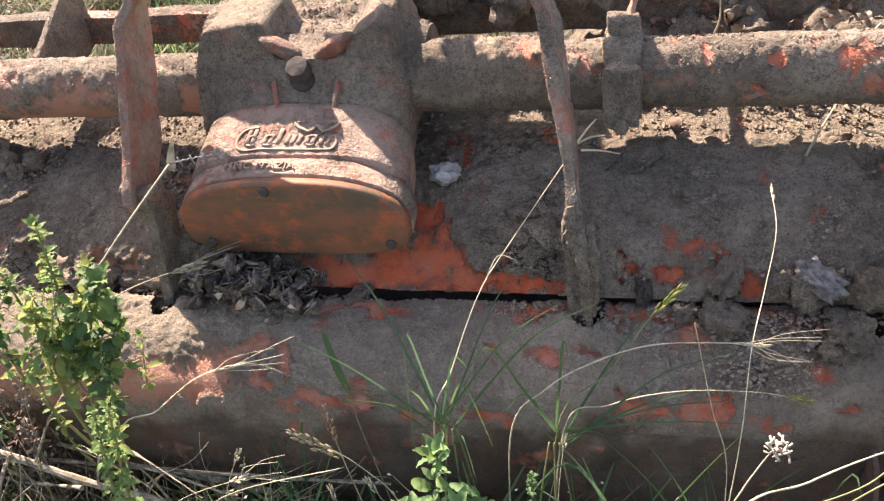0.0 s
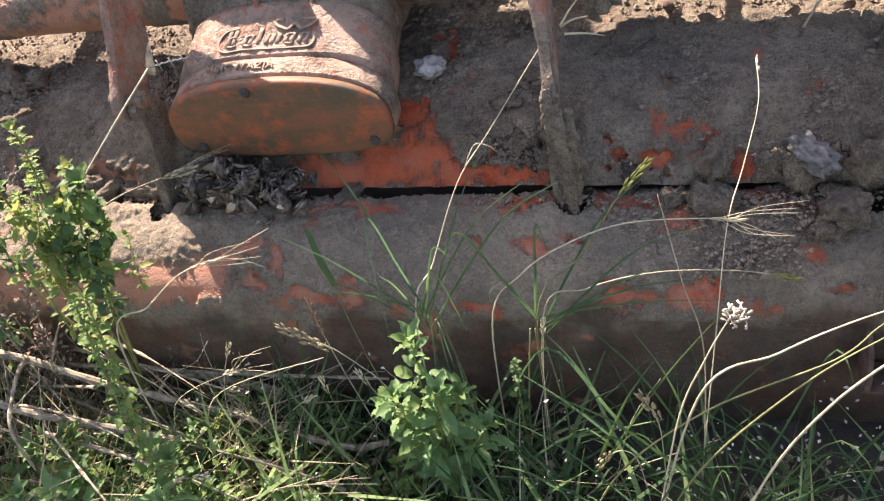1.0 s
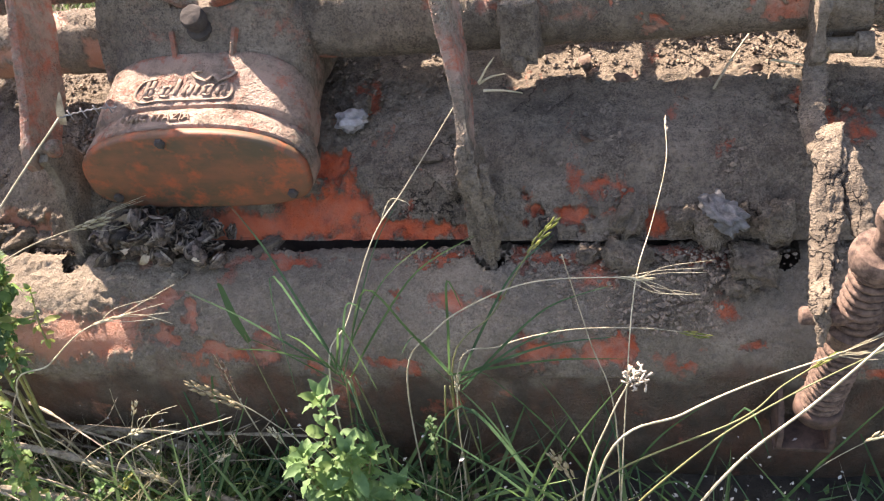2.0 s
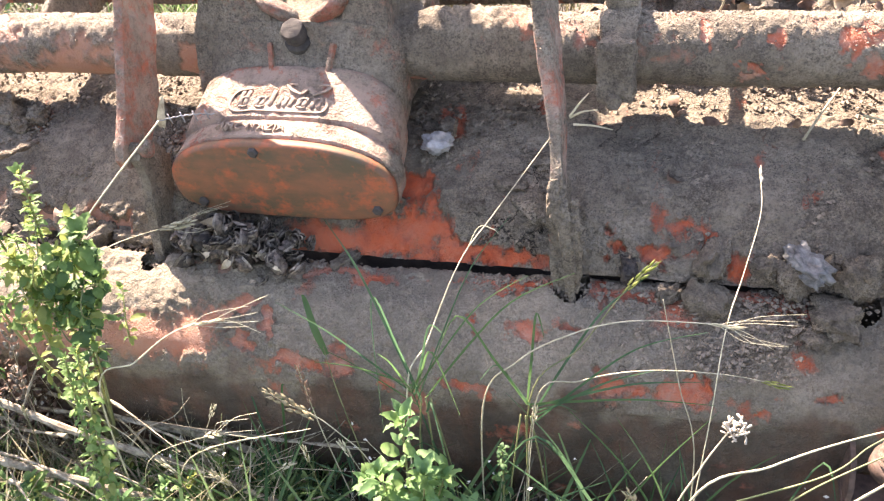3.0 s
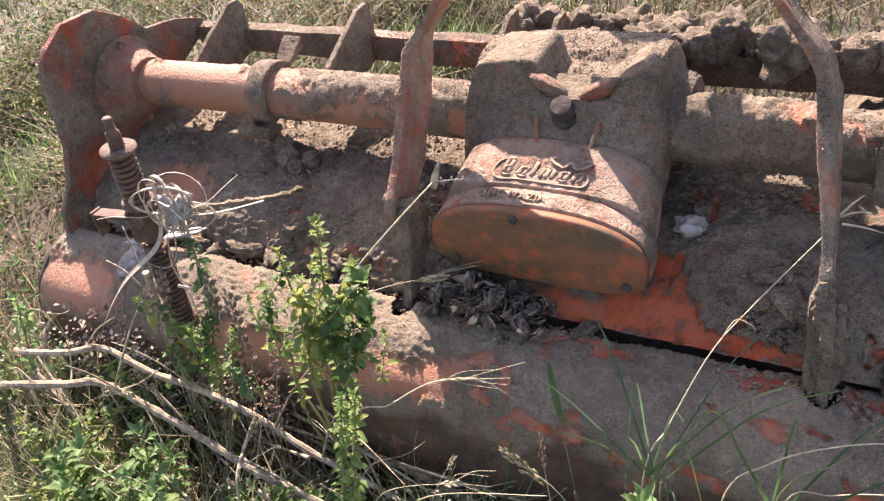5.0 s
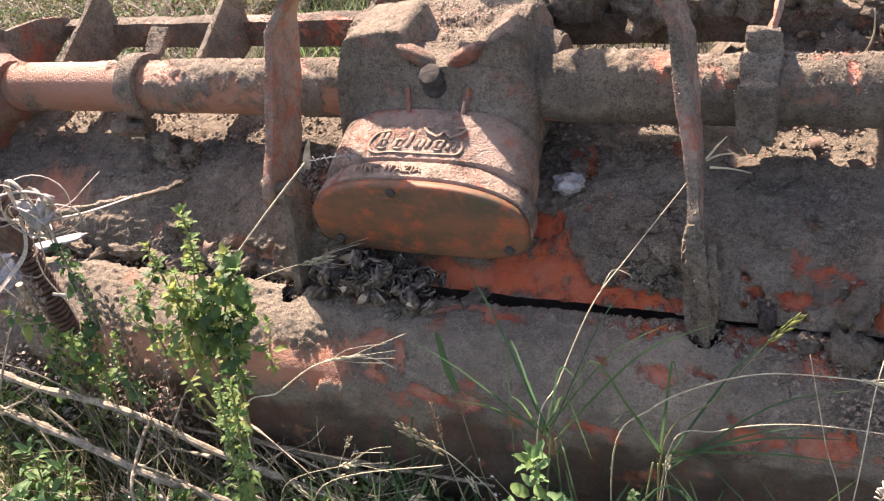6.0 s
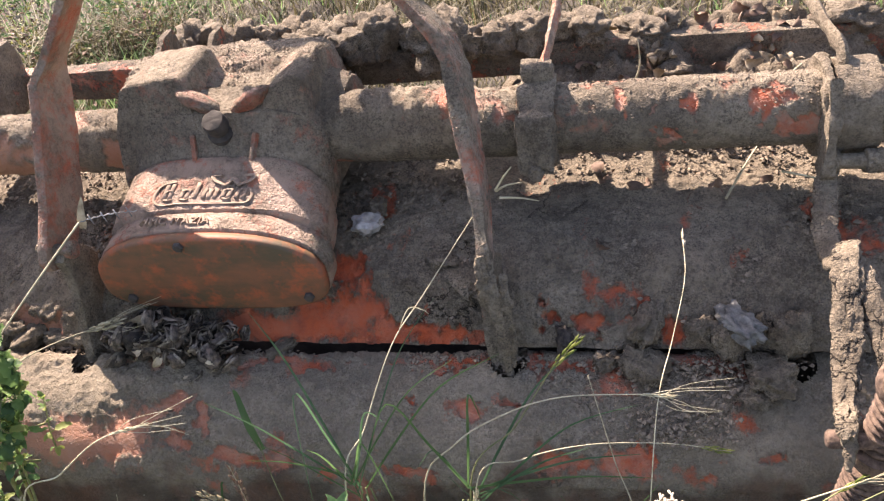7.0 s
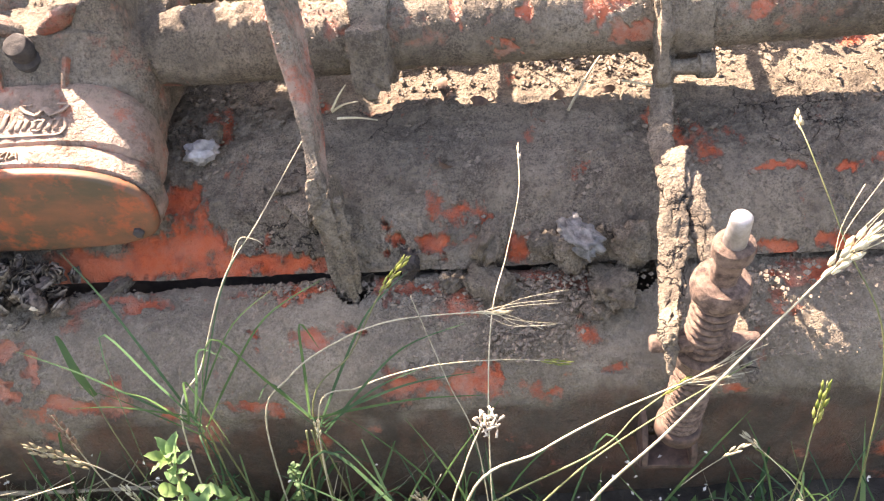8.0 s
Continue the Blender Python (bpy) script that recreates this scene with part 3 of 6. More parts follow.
bmesh.ops.bevel(bm, geom=list(bm.edges), offset=0.006, segments=2, affect="EDGES", profile=0.6)
caked(bm, 0.0014, 70, 0.008, 15)
part("shoulder_block", bm, M_CAST, gearbox, "narrow shoulder of the casting with a worn pink edge")
for x, tilt in ((-0.540, 30), (-0.456, -30)):
    bm = bmesh.new()
    bmesh.ops.create_uvsphere(bm, u_segments=24, v_segments=14, radius=1, matrix=Matrix.Translation((x, 1.090, 0.664)) @ Matrix.Rotation(radians(tilt), 4, "Y") @ Matrix.Rotation(radians(-25), 4, "X") @ Matrix.Diagonal((0.042, 0.026, 0.0140, 1)))
    caked(bm, 0.0012, 60)
    part("lifting_lug", bm, painted_mud("reddish_lug", 0.40, 0.5, 0.1, soft=0.2, deep=0.7), gearbox, "rounded cast lug with red paint")
for x in (-0.548, -0.448):
    bm = bmesh.new()
    block(bm, (0.008, 0.046, 0.014), Matrix.Translation((x, 1.040, 0.610)) @ Matrix.Rotation(radians(12 if x < -0.5 else -12), 4, "Z") @ Matrix.Rotation(radians(50), 4, "X"), 0.003)
    part("casting_rib", bm, M_ARM, gearbox)
plug_m = Matrix.Translation((-0.505, 1.062, 0.630)) @ Matrix.Rotation(radians(32), 4, "X")
bm = bmesh.new()
lathe(bm, [(-0.01, 0.024), (0.002, 0.023), (0.005, 0.016), (0.010, 0.015), (0.012, 0.0185), (0.029, 0.0185), (0.032, 0.0165), (0.033, 0.010), (0.033, 0.003)], 24, plug_m)
caked(bm, 0.0012, 160)
part("filler_plug", bm, M_PLUG, gearbox, "round filler plug, dusty dark steel")

cover = part("cover_plate", bmesh.new(), M_COVER, gearbox, "flat D-shaped cover plate, orange paint with green-brown stains")
bm = bmesh.new()
loft(bm, [d_ring(0.889, 0.176, 0.420, 0.546), d_ring(0.890, 0.181, 0.416, 0.550), d_ring(0.894, 0.1835, 0.414, 0.552), d_ring(0.903, 0.184, 0.414, 0.553)])
n = Nodes("stained_cover_face")
co = n.coords()
base = n.mix(n.ramp(n.noise(9.0, 5, 0.6, co, (1, 1, 2.2)), ((0.36, 0.0), (0.62, 1.0))), (0.235, 0.090, 0.044), (0.092, 0.066, 0.036))
base = n.mix(n.ramp(n.noise(20.0, 7, 0.72, co, (1.2, 1, 1.5)), ((0.50, 0.0), (0.66, 0.8))), base, (0.42, 0.095, 0.035))
base = n.mix(n.ramp(n.noise(40.0, 6, 0.7, co), ((0.55, 0.0), (0.75, 0.6))), base, MUD_DARK)
n.bump(n.noise(160.0, 5, 0.7, co), 0.5, 0.001)
M_FACE = n.done(base, 0.62, spec=0.35)
part("cover_face", bm, M_FACE, cover, "cover face stained with oil and dust")
bm = bmesh.new()
loft(bm, [d_ring(0.9035, 0.180, 0.427, 0.549), d_ring(0.9065, 0.180, 0.427, 0.549)])
part("gasket", bm, M_DARK, cover)
bm = bmesh.new()
loft(bm, [d_ring(0.907, 0.183, 0.415, 0.553), d_ring(0.909, 0.1855, 0.414, 0.556), d_ring(0.941, 0.1855, 0.414, 0.561), d_ring(0.944, 0.183, 0.424, 0.558), d_ring(0.9445, 0.172, 0.43, 0.55)])
caked(bm, 0.0012, 60, 0.012, 4)
part("flange_rim", bm, M_COVER, cover, "dusty raised rim of the cover")
for x, z in ((-0.356, 0.442), (-0.648, 0.438), (-0.535, 0.538)):
    bm = bmesh.new()
    lathe(bm, [(0, 0.0085), (0.004, 0.0085), (0.006, 0.006)], 6, Matrix.Translation((x, 0.889, z)) @ Matrix.Rotation(radians(90), 4, "X"))
    part("bolt", bm, M_DARK, cover, "dark hexagon bolt head", smooth=False)

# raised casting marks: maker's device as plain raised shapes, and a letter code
M_EMBOSS = plain("dusty_raised_mark", (0.21, 0.140, 0.098), (0.36, 0.265, 0.190), 60.0, 0.9, bump=0.001)


def nose_z(x, y):
    """Height of the nose casting's upper face, x from its middle."""
    f = (y - 0.948) / 0.074
    hw, zt, zb = 0.178 - 0.008 * f, 0.563 + 0.037 * f, 0.437
    zc = zb + 0.46 * (zt - zb)
    c = min(1.0, abs(x) / hw) ** (1 / 0.60)
    return zc + (zt - zc) * math.sqrt(max(0.0, 1 - c * c)) ** 0.71


def mark(pts, r, flat=0.30, lift=0.0004):
    bm = bmesh.new()
    path = []
    for u, v in pts:
        x, y = u * 0.86 - 0.004, 0.972 + v * 0.80
        path.append((GX + x, y, nose_z(x, y) + lift))
    sweep(bm, path, r, 8, flat)
    part("raised_mark", bm, M_EMBOSS, gearbox)


for u, h in ((-0.078, 0.032), (-0.067, 0.030), (-0.046, 0.018), (-0.034, 0.019), (-0.018, 0.031), (-0.003, 0.018), (0.008, 0.018), (0.019, 0.018), (0.034, 0.019), (0.045, 0.018), (0.060, 0.018), (0.072, 0.018)):
    mark([(u - 0.003, -0.011), (u - 0.0012, -0.011 + 0.4 * h), (u + 0.0006, -0.011 + 0.7 * h), (u + 0.0025, -0.011 + h)], 0.0036)
for u in (-0.0725, -0.040, 0.0395, 0.066):
    mark([(u - 0.007, 0.004), (u, 0.007), (u + 0.007, 0.0055)], 0.0030)
    if u < 0.05:
        mark([(u - 0.008, -0.010), (u, -0.012), (u + 0.007, -0.010)], 0.0028)
mark(spline([(-0.062, 0.023), (-0.088, 0.019), (-0.100, 0.004), (-0.098, -0.013), (-0.082, -0.021), (-0.05, -0.019), (0.0, -0.020), (0.05, -0.020), (0.078, -0.018), (0.086, -0.004), (0.082, 0.008)], 5), 0.0026)
for sgn in (-1, 1):
    mark(spline([(0.046 + 0.010 * sgn, 0.014), (0.046 + 0.030 * sgn, 0.022), (0.046 + 0.038 * sgn, 0.033), (0.046 + 0.022 * sgn, 0.034)], 5), 0.0046)
mark(spline([(0.034, 0.016), (0.046, 0.026), (0.060, 0.016)], 5), 0.0058)
code = bpy.data.curves.new("casting_code", "FONT")
code.body, code.size, code.extrude, code.align_x, code.space_character = "HMC ITAZIA", 0.0190, 0.0032, "CENTER", 1.08
text = new("casting_code", code)
text.parent = gearbox
text.matrix_local = Matrix.Translation((GX - 0.040, 0.9165, 0.5575)) @ Matrix.Rotation(radians(9), 4, "X")
code.materials.append(M_EMBOSS)

# arms from the mast over the tube down to the tailboard, each with a lower link
UP = [(0.880, 0.540), (0.868, 0.522), (0.874, 0.502), (0.900, 0.490), (0.940, 0.500), (1.000, 0.548), (1.030, 0.590), (1.095, 0.690), (1.112, 0.735), (1.155, 0.98), (1.095, 0.98), (1.045, 0.765), (1.028, 0.740), (0.915, 0.577)]
LOW = [(0.880, 0.516), (0.895, 0.530), (0.935, 0.515), (0.958, 0.475), (0.930, 0.41), (0.892, 0.345), (0.886, 0.305), (0.866, 0.298), (0.838, 0.312), (0.845, 0.36), (0.866, 0.42), (0.882, 0.47), (0.884, 0.50)]


LONG = [(0.858, 0.484), (0.875, 0.494), (0.905, 0.498), (0.930, 0.488), (0.944, 0.470), (0.944, 0.445), (0.930, 0.41), (0.892, 0.345), (0.886, 0.305), (0.866, 0.298), (0.838, 0.312), (0.842, 0.36), (0.854, 0.44), (0.856, 0.50)]


def arm(x, inward, mat, crust, seed, shear=0.0, depth=1.0, half=0.008, low=0.017, link=LOW):
    ob = part("link_arm", bmesh.new(), mat, tiller, "flat steel link arm, rusty orange paint under mud")
    bm = bmesh.new()
    plate(bm, [(y - max(0.0, y - z - 0.335) * (1 - depth), z + max(0.0, y - z - 0.335) * (1 - depth))  for y, z in UP], x - half, x + half, 0.002)
    for v in bm.verts:
        k = max(0.0, v.co.z - 0.66)
        bend = k * k / 0.30 if k < 0.15 else k - 0.075
        if not shear:
            bend = max(0.0, v.co.z - 0.738) - 0.06 * max(0.0, min(v.co.z, 0.738) - 0.56)
        v.co.x += inward * 0.72 * bend - shear * (v.co.z - 0.55)
    caked(bm, 0.0018 + 0.5 * crust, 16, 0.012, seed)
    caked(bm, 0.4 * crust, 120, 0, seed + 4)
    part("upper_bar", bm, mat, ob)
    bm = bmesh.new()
    plate(bm, link if not shear else [(y + 0.010, z) for y, z in link], x + half if not shear else x - 0.004, x + half + 0.001 + low * (1.0 if not shear else 0.45), 0.004)
    for v in bm.verts:
        v.co.x -= 0.35 * shear * (v.co.z - 0.35)
    caked(bm, 0.0025 + 0.6 * crust, 30, 0.008, seed + 1)
    caked(bm, 0.5 * crust, 110, 0, seed + 2)
    part("lower_link", bm, painted_mud("dark_muddy_link", 0.95, 0.6), ob, "dark mud-coated lower link")
    if shear:
        return ob
    bm = bmesh.new()
    lathe(bm, [(-0.020, 0.010), (-0.018, 0.013), (-0.010, 0.013), (-0.009, 0.009), (0.028, 0.009), (0.029, 0.014), (0.040, 0.014), (0.042, 0.010)], 12, Matrix.Translation((x, 0.898, 0.528)) @ ALONG_X)
    part("pivot_bolt", bm, M_CAST, ob)
    return ob


arm(-0.756, 1, M_ARM, 0.0, 3)
arm(-0.088, -1, painted_mud("muddy_bar", 0.52, 0.9, 0.1, soft=0.2), 0.0018, 8, 0.15, 0.8, 0.0085, 0.020, LONG)


link_crust = [ob for ob in tiller.children if ob.name.startswith("link_arm")][-1]
CRUST_LINES = (
    [(-0.078, 0.872, 0.520), (-0.074, 0.850, 0.490), (-0.068, 0.842, 0.440), (-0.064, 0.838, 0.385), (-0.062, 0.838, 0.335)],
    [(-0.062, 0.868, 0.500), (-0.058, 0.850, 0.465), (-0.056, 0.846, 0.410), (-0.056, 0.844, 0.350)],
    [(-0.088, 0.866, 0.535), (-0.086, 0.852, 0.505), (-0.080, 0.846, 0.470)],
)


def ring_clamp(x, width, thick, seed, ear=True, mat=M_CRUST):
    ob = part("tube_clamp", bmesh.new(), mat, tiller, "mud-covered clamp round the tube")
    bm = bmesh.new()
    r = TUBE_R + 0.003
    m = Matrix.Translation((x, TUBE_Y, tube_z(x))) @ ALONG_X
    lathe(bm, [(-width / 2, r), (-width / 2, r + thick), (-width / 2 + 0.004, r + thick + 0.003), (width / 2 - 0.004, r + thick + 0.003), (width / 2, r + thick), (width / 2, r)], 40, m)
    caked(bm, 0.005, 30, 0.010, seed)
    part("band", bm, mat, ob)
    if ear:
        bm = bmesh.new()
        block(bm, (width, 0.042, 0.088), Matrix.Translation((x, TUBE_Y - 0.074, tube_z(x) + 0.006)) @ Matrix.Rotation(radians(-14), 4, "X"), 0.008)
        caked(bm, 0.0035, 50, 0.006, seed + 2)
        part("clamp_block", bm, mat, ob)
        bm = bmesh.new()
        lathe(bm, [(0, 0.013), (0.012, 0.013), (0.016, 0.009)], 6, Matrix.Translation((x, TUBE_Y - 0.098, tube_z(x) - 0.03)) @ Matrix.Rotation(radians(76), 4, "X"))
        caked(bm, 0.002, 40)
        part("bolt", bm, mat, ob, smooth=False)
        bm = bmesh.new()
        block(bm, (width * 0.9, 0.035, 0.05), Matrix.Translation((x, TUBE_Y + 0.01, tube_z(x) + 0.066)), 0.01)
        caked(bm, 0.004, 40, 0.008, seed + 4)
        part("mud_cap", bm, mat, ob)
    return ob


ring_clamp(-0.022, 0.052, 0.014, 1)
right_clamp = ring_clamp(0.372, 0.016, 0.016, 5, False)
bm = bmesh.new()
lathe(bm, [(-0.028, 0.053), (-0.028, 0.066), (0.028, 0.066), (0.028, 0.053)], 40, Matrix.Translation((0.412, TUBE_Y, tube_z(0.41))) @ ALONG_X)
caked(bm, 0.005, 30, 0.010, 6)
part("wide_band", bm, M_CRUST, right_clamp)
bm = bmesh.new()
lathe(bm, [(-0.036, 0.012), (-0.034, 0.016), (-0.02, 0.016), (-0.018, 0.011), (0.016, 0.011), (0.018, 0.017), (0.038, 0.017), (0.040, 0.012)], 12, Matrix.Translation((0.405, 1.055, 0.545)) @ ALONG_X)
caked(bm, 0.002, 40, 0.012)
part("bolt", bm, M_CRUST, right_clamp)
bm = bmesh.new()
plate(bm, [(1.075, 0.66), (1.045, 0.60), (1.035, 0.535), (1.05, 0.515), (1.075, 0.53), (1.07, 0.60)], 0.366, 0.382, 0.003)
caked(bm, 0.004, 30, 0.010, 2)
part("clamp_plate", bm, M_CRUST, right_clamp)

# the hooked clamp near the end plate
left_clamp = part("tube_clamp", bmesh.new(), M_ARM, tiller, "hooked clamp plate bolted round the tube")
bm = bmesh.new()
ring = [(TUBE_Y + 0.066 * math.cos(a), tube_z(-1.17) + 0.066 * math.sin(a)) for a in [radians(40 + 10 * k) for k in range(21)]]
ring = [(1.235, 0.655), (1.21, 0.642)] + ring + [(1.08, 0.500), (1.055, 0.505)]
inner = [(1.062, 0.525)] + [(TUBE_Y + 0.051 * math.cos(a), tube_z(-1.17) + 0.051 * math.sin(a)) for a in [radians(240 - 10 * k) for k in range(21)]] + [(1.235, 0.632)]
plate(bm, ring + inner, -1.195, -1.150, 0.003)
caked(bm, 0.002, 24, 0.016, 3)
part("hook_plate", bm, M_CAST, left_clamp)
bm = bmesh.new()
lathe(bm, [(-0.03, 0.016), (0.0, 0.016), (0.006, 0.010), (0.04, 0.010)], 12, Matrix.Translation((-1.185, 1.055, 0.527)) @ ALONG_X)
part("bolt", bm, M_CAST, left_clamp)
for dx, y, z, r0 in ((0.0, 1.055, 0.470, 0.022), (0.030, 1.04, 0.462, 0.017), (-0.035, 1.03, 0.458, 0.016), (0.055, 1.06, 0.468, 0.018), (-0.02, 1.070, 0.490, 0.020)):
    bm = bmesh.new()
    bmesh.ops.create_icosphere(bm, subdivisions=4, radius=r0, matrix=Matrix.Translation((-1.115 + dx, y, z)))
    caked(bm, 0.007, 60, 0, 7)
    caked(bm, 0.003, 160, 0, 9)
    part("mud_lump", bm, M_MUD, left_clamp, "lump of dry mud under the clamp")

# rear beam with gussets
bm = bmesh.new()
block(bm, (2.6, 0.04, 0.060), Matrix.Translation((-0.285, 1.385, 0.572)), 0.004)
caked(bm, 0.003, 10, 0.03, 5)
part("rear_beam", bm, painted_mud("dark_worn_beam", 0.66, 0.5), tiller, "straight steel beam, dark with worn orange paint")
for x in (-1.435, -1.075, -0.72, -0.62):
    bm = bmesh.new()
    plate(bm, [(1.19, 0.585), (1.19, 0.60), (1.34, 0.672), (1.375, 0.672), (1.385, 0.65), (1.385, 0.545), (1.30, 0.53), (1.2, 0.56)], x - 0.006, x + 0.006, 0.002)
    caked(bm, 0.002, 20, 0.02, x)
    part("gusset", bm, painted_mud("muddy_gusset", 0.72, 0.5, 0.2), tiller, "triangular gusset plate, mud-stained")

# head of the mast, where the arms meet
bm = bmesh.new()
block(bm, (0.32, 0.06, 0.05), Matrix.Translation((-0.42, 1.125, 0.985)), 0.004)
caked(bm, 0.003, 15, 0.03)
part("mast_head", bm, M_ARM, tiller, "cross piece at the head of the mast")
# unseen beams, added only to cast shade on the tailboard and hood
bm = bmesh.new()
block(bm, (0.73, 0.026, 0.070), Matrix.Translation((-0.33, 1.369, 1.00)), 0.005)
block(bm, (0.28, 0.050, 0.060), Matrix.Translation((-0.58, 1.565, 0.99)), 0.005)
block(bm, (0.022, 0.16, 0.045), Matrix.Translation((-0.52, 1.465, 0.99)), 0.004)
caked(bm, 0.003, 15, 0.03, 2)
part("shade_beam", bm, M_ARM, tiller, "unseen beam added above the gearbox to shade tailboard and hood")
# added struts that carry the unseen shading beams
for x in (-0.50, -0.27):
    bm = bmesh.new()
    block(bm, (0.02, 0.23, 0.05), Matrix.Translation((x, 1.262, 0.99)), 0.004)
    part("shade_strut", bm, M_ARM, tiller)

# stays from the clamps back to the beam
for x0, x1, seed in ((-0.012, 0.0, 2), (0.392, 0.372, 3)):
    bm = bmesh.new()
    sweep(bm, spline([(x0, 1.135, 0.645), (x0, 1.15, 0.668), (x1, 1.27, 0.690), (x1, 1.39, 0.700)], 6), 0.013, 8, 0.5)
    caked(bm, 0.003, 30, 0.012, seed)
    part("stay", bm, M_ARM if x0 < 0.2 else M_CRUST, tiller, "flat stay running from the clamp to the rear beam")

# spring rods
def coil(bm, p0, p1, r, wire, turns, steps=14):
    p0, p1 = Vector(p0), Vector(p1)
    d = (p1 - p0).normalized()
    a = d.cross(Vector((0, 1, 0.3))).normalized()
    b = d.cross(a)
    n = int(turns * steps)
    sweep(bm, [p0.lerp(p1, i / n) + r * (a * math.cos(2 * math.pi * i / steps) + b * math.sin(2 * math.pi * i / steps)) for i in range(n + 1)], wire, 6)


def along(p0, p1, profile, sides=20):
    """Rings (t from p0 to p1 in metres, radius)."""
    p0, p1 = Vector(p0), Vector(p1)
    m = Matrix.Translation(p0) @ (p1 - p0).to_track_quat("Z", "Y").to_matrix().to_4x4()
    bm = bmesh.new()
    lathe(bm, profile, sides, m)
    return bm


RT, RB = Vector((0.368, 0.619, 0.667)), Vector((0.360, 0.690, 0.165))
axis_r = (RB - RT).normalized()
at = lambda d: RT + axis_r * d
rod = part("spring_rod", bmesh.new(), M_RUST_DUST, tiller, "rusty threaded rod with coil springs, worn bright at its tip")
part("tip", along(at(0.0), at(0.05), [(0.004, 0.0075), (0.007, 0.0098), (0.040, 0.0110), (0.044, 0.0105)], 20), M_WORN, rod, "bright worn steel tip")
bm = along(at(0.040), at(0.1), [(0, 0.014), (0.004, 0.019), (0.018, 0.020), (0.024, 0.0145), (0.060, 0.013), (0.062, 0.013)], 20)
caked(bm, 0.002, 50, 0.008)
part("nut", bm, M_RUST_DUST, rod)
bm = along(at(0.095), at(0.2), [(0, 0.016), (0.003, 0.026), (0.010, 0.030), (0.022, 0.030), (0.028, 0.025), (0.028, 0.016)], 24)
caked(bm, 0.002, 50, 0.010)
part("collar", bm, M_RUST_DUST, rod, "thick rusty collar")
bm = bmesh.new()
coil(bm, at(0.125), at(0.225), 0.0200, 0.0042, 8)
part("upper_spring", bm, M_RUST_DUST, rod, "tightly wound rusty spring")
# dark core: shade between the upper coils, put into the rod's colour
bm = along(at(0.09), at(0.3), [(0, 0.0125), (0.21, 0.0125)], 14)
part("rod", bm, M_DARK, rod)
bm = along(at(0.222), at(0.3), [(0, 0.017), (0.002, 0.031), (0.018, 0.033), (0.026, 0.028), (0.030, 0.017)], 24)
caked(bm, 0.003, 50, 0.010)
part("seat_ring", bm, M_RUST_DUST, rod, "dusty spring seat ring")
# sleeve coloured dark too, for the shade between the lower coils
bm = along(at(0.262), at(0.5), [(0, 0.013), (0.001, 0.0160), (0.15, 0.0160), (0.16, 0.014)], 20)
part("sleeve", bm, M_DARK, rod)
bm = bmesh.new()
coil(bm, at(0.265), at(0.42), 0.0205, 0.0044, 12)
part("lower_spring", bm, M_RUST_DUST, rod, "tightly wound rusty spring")
bm = along(at(0.405), at(0.5), [(0, 0.025), (0.003, 0.029), (0.020, 0.029), (0.023, 0.023)], 24)
part("foot_ring", bm, M_RUST, rod)
bracket = part("foot_bracket", bmesh.new(), M_CAST, tiller, "bent bracket on the tailboard holding the rod")
for dx in (-0.034, 0.030):
    bm = bmesh.new()
    plate(bm, [(0.730, 0.225), (0.70, 0.215), (0.678, 0.185), (0.676, 0.16), (0.69, 0.148), (0.732, 0.15)], 0.36 + dx - 0.004, 0.36 + dx + 0.004, 0.002)
    part("cheek", bm, M_RUST, bracket)
bm = bmesh.new()
block(bm, (0.075, 0.05, 0.008), Matrix.Translation((0.358, 0.704, 0.152)), 0.002)
part("foot_plate", bm, M_RUST, bracket)

# crusted fork that carries the right-hand rod
fork = part("fork_arm", bmesh.new(), M_CRUST, tiller, "forked arm thickly crusted with pale dry mud")
fork.location.x = 0.009
M_PALE_CRUST = painted_mud("cracked_mud_crust", 1.2, 0.5, 0.0, 0.9, rare=0.40)


def flat_bar(pts, widths, thick, side, seed):
    """A flat bar along points with its broad side across 'side', under a rough crust."""
    path = spline(pts, 8)
    n = len(path) - 1
    rings = []
    for k, p in enumerate(path):
        d = (path[min(k + 1, n)] - path[max(k - 1, 0)]).normalized()
        a = (Vector(side) - d * d.dot(Vector(side))).normalized()
        c = d.cross(a)
        f = k / n * (len(widths) - 1)
        i0 = min(int(f), len(widths) - 2)
        w = widths[i0] + (widths[i0 + 1] - widths[i0]) * (f - i0)
        w *= 1 + 0.16 * noise.noise((k * 0.30, seed, 0)) + 0.14 * noise.noise((k * 1.3, seed, 5))
        sh = a * 0.12 * w * noise.noise((k * 0.5, seed, 9))
        rings.append([p + sh + a * (w * 0.5 * math.cos(t)) + c * (thick * 0.5 * math.copysign(abs(math.sin(t)) ** 0.6, math.sin(t))) for t in (2 * math.pi * q / 20 for q in range(20))])
    bm = bmesh.new()
    loft(bm, rings)
    caked(bm, 0.0022, 60, 0.0045, seed, True)
    caked(bm, 0.0014, 190, 0, seed + 3, True)
    return bm


for k, line in enumerate(CRUST_LINES):
    part("mud_flake", flat_bar(line, (0.010, 0.017, 0.014, 0.018, 0.007), 0.008, (0.95, 0.1, 0.2), 40 + k), M_CRUST, link_crust, "bark-like split crust of dark mud")
NEAR = [(0.362, 0.90, 0.520), (0.352, 0.86, 0.532), (0.342, 0.80, 0.508), (0.336, 0.74, 0.476), (0.326, 0.69, 0.462), (0.318, 0.655, 0.476), (0.316, 0.630, 0.472), (0.314, 0.612, 0.450)]
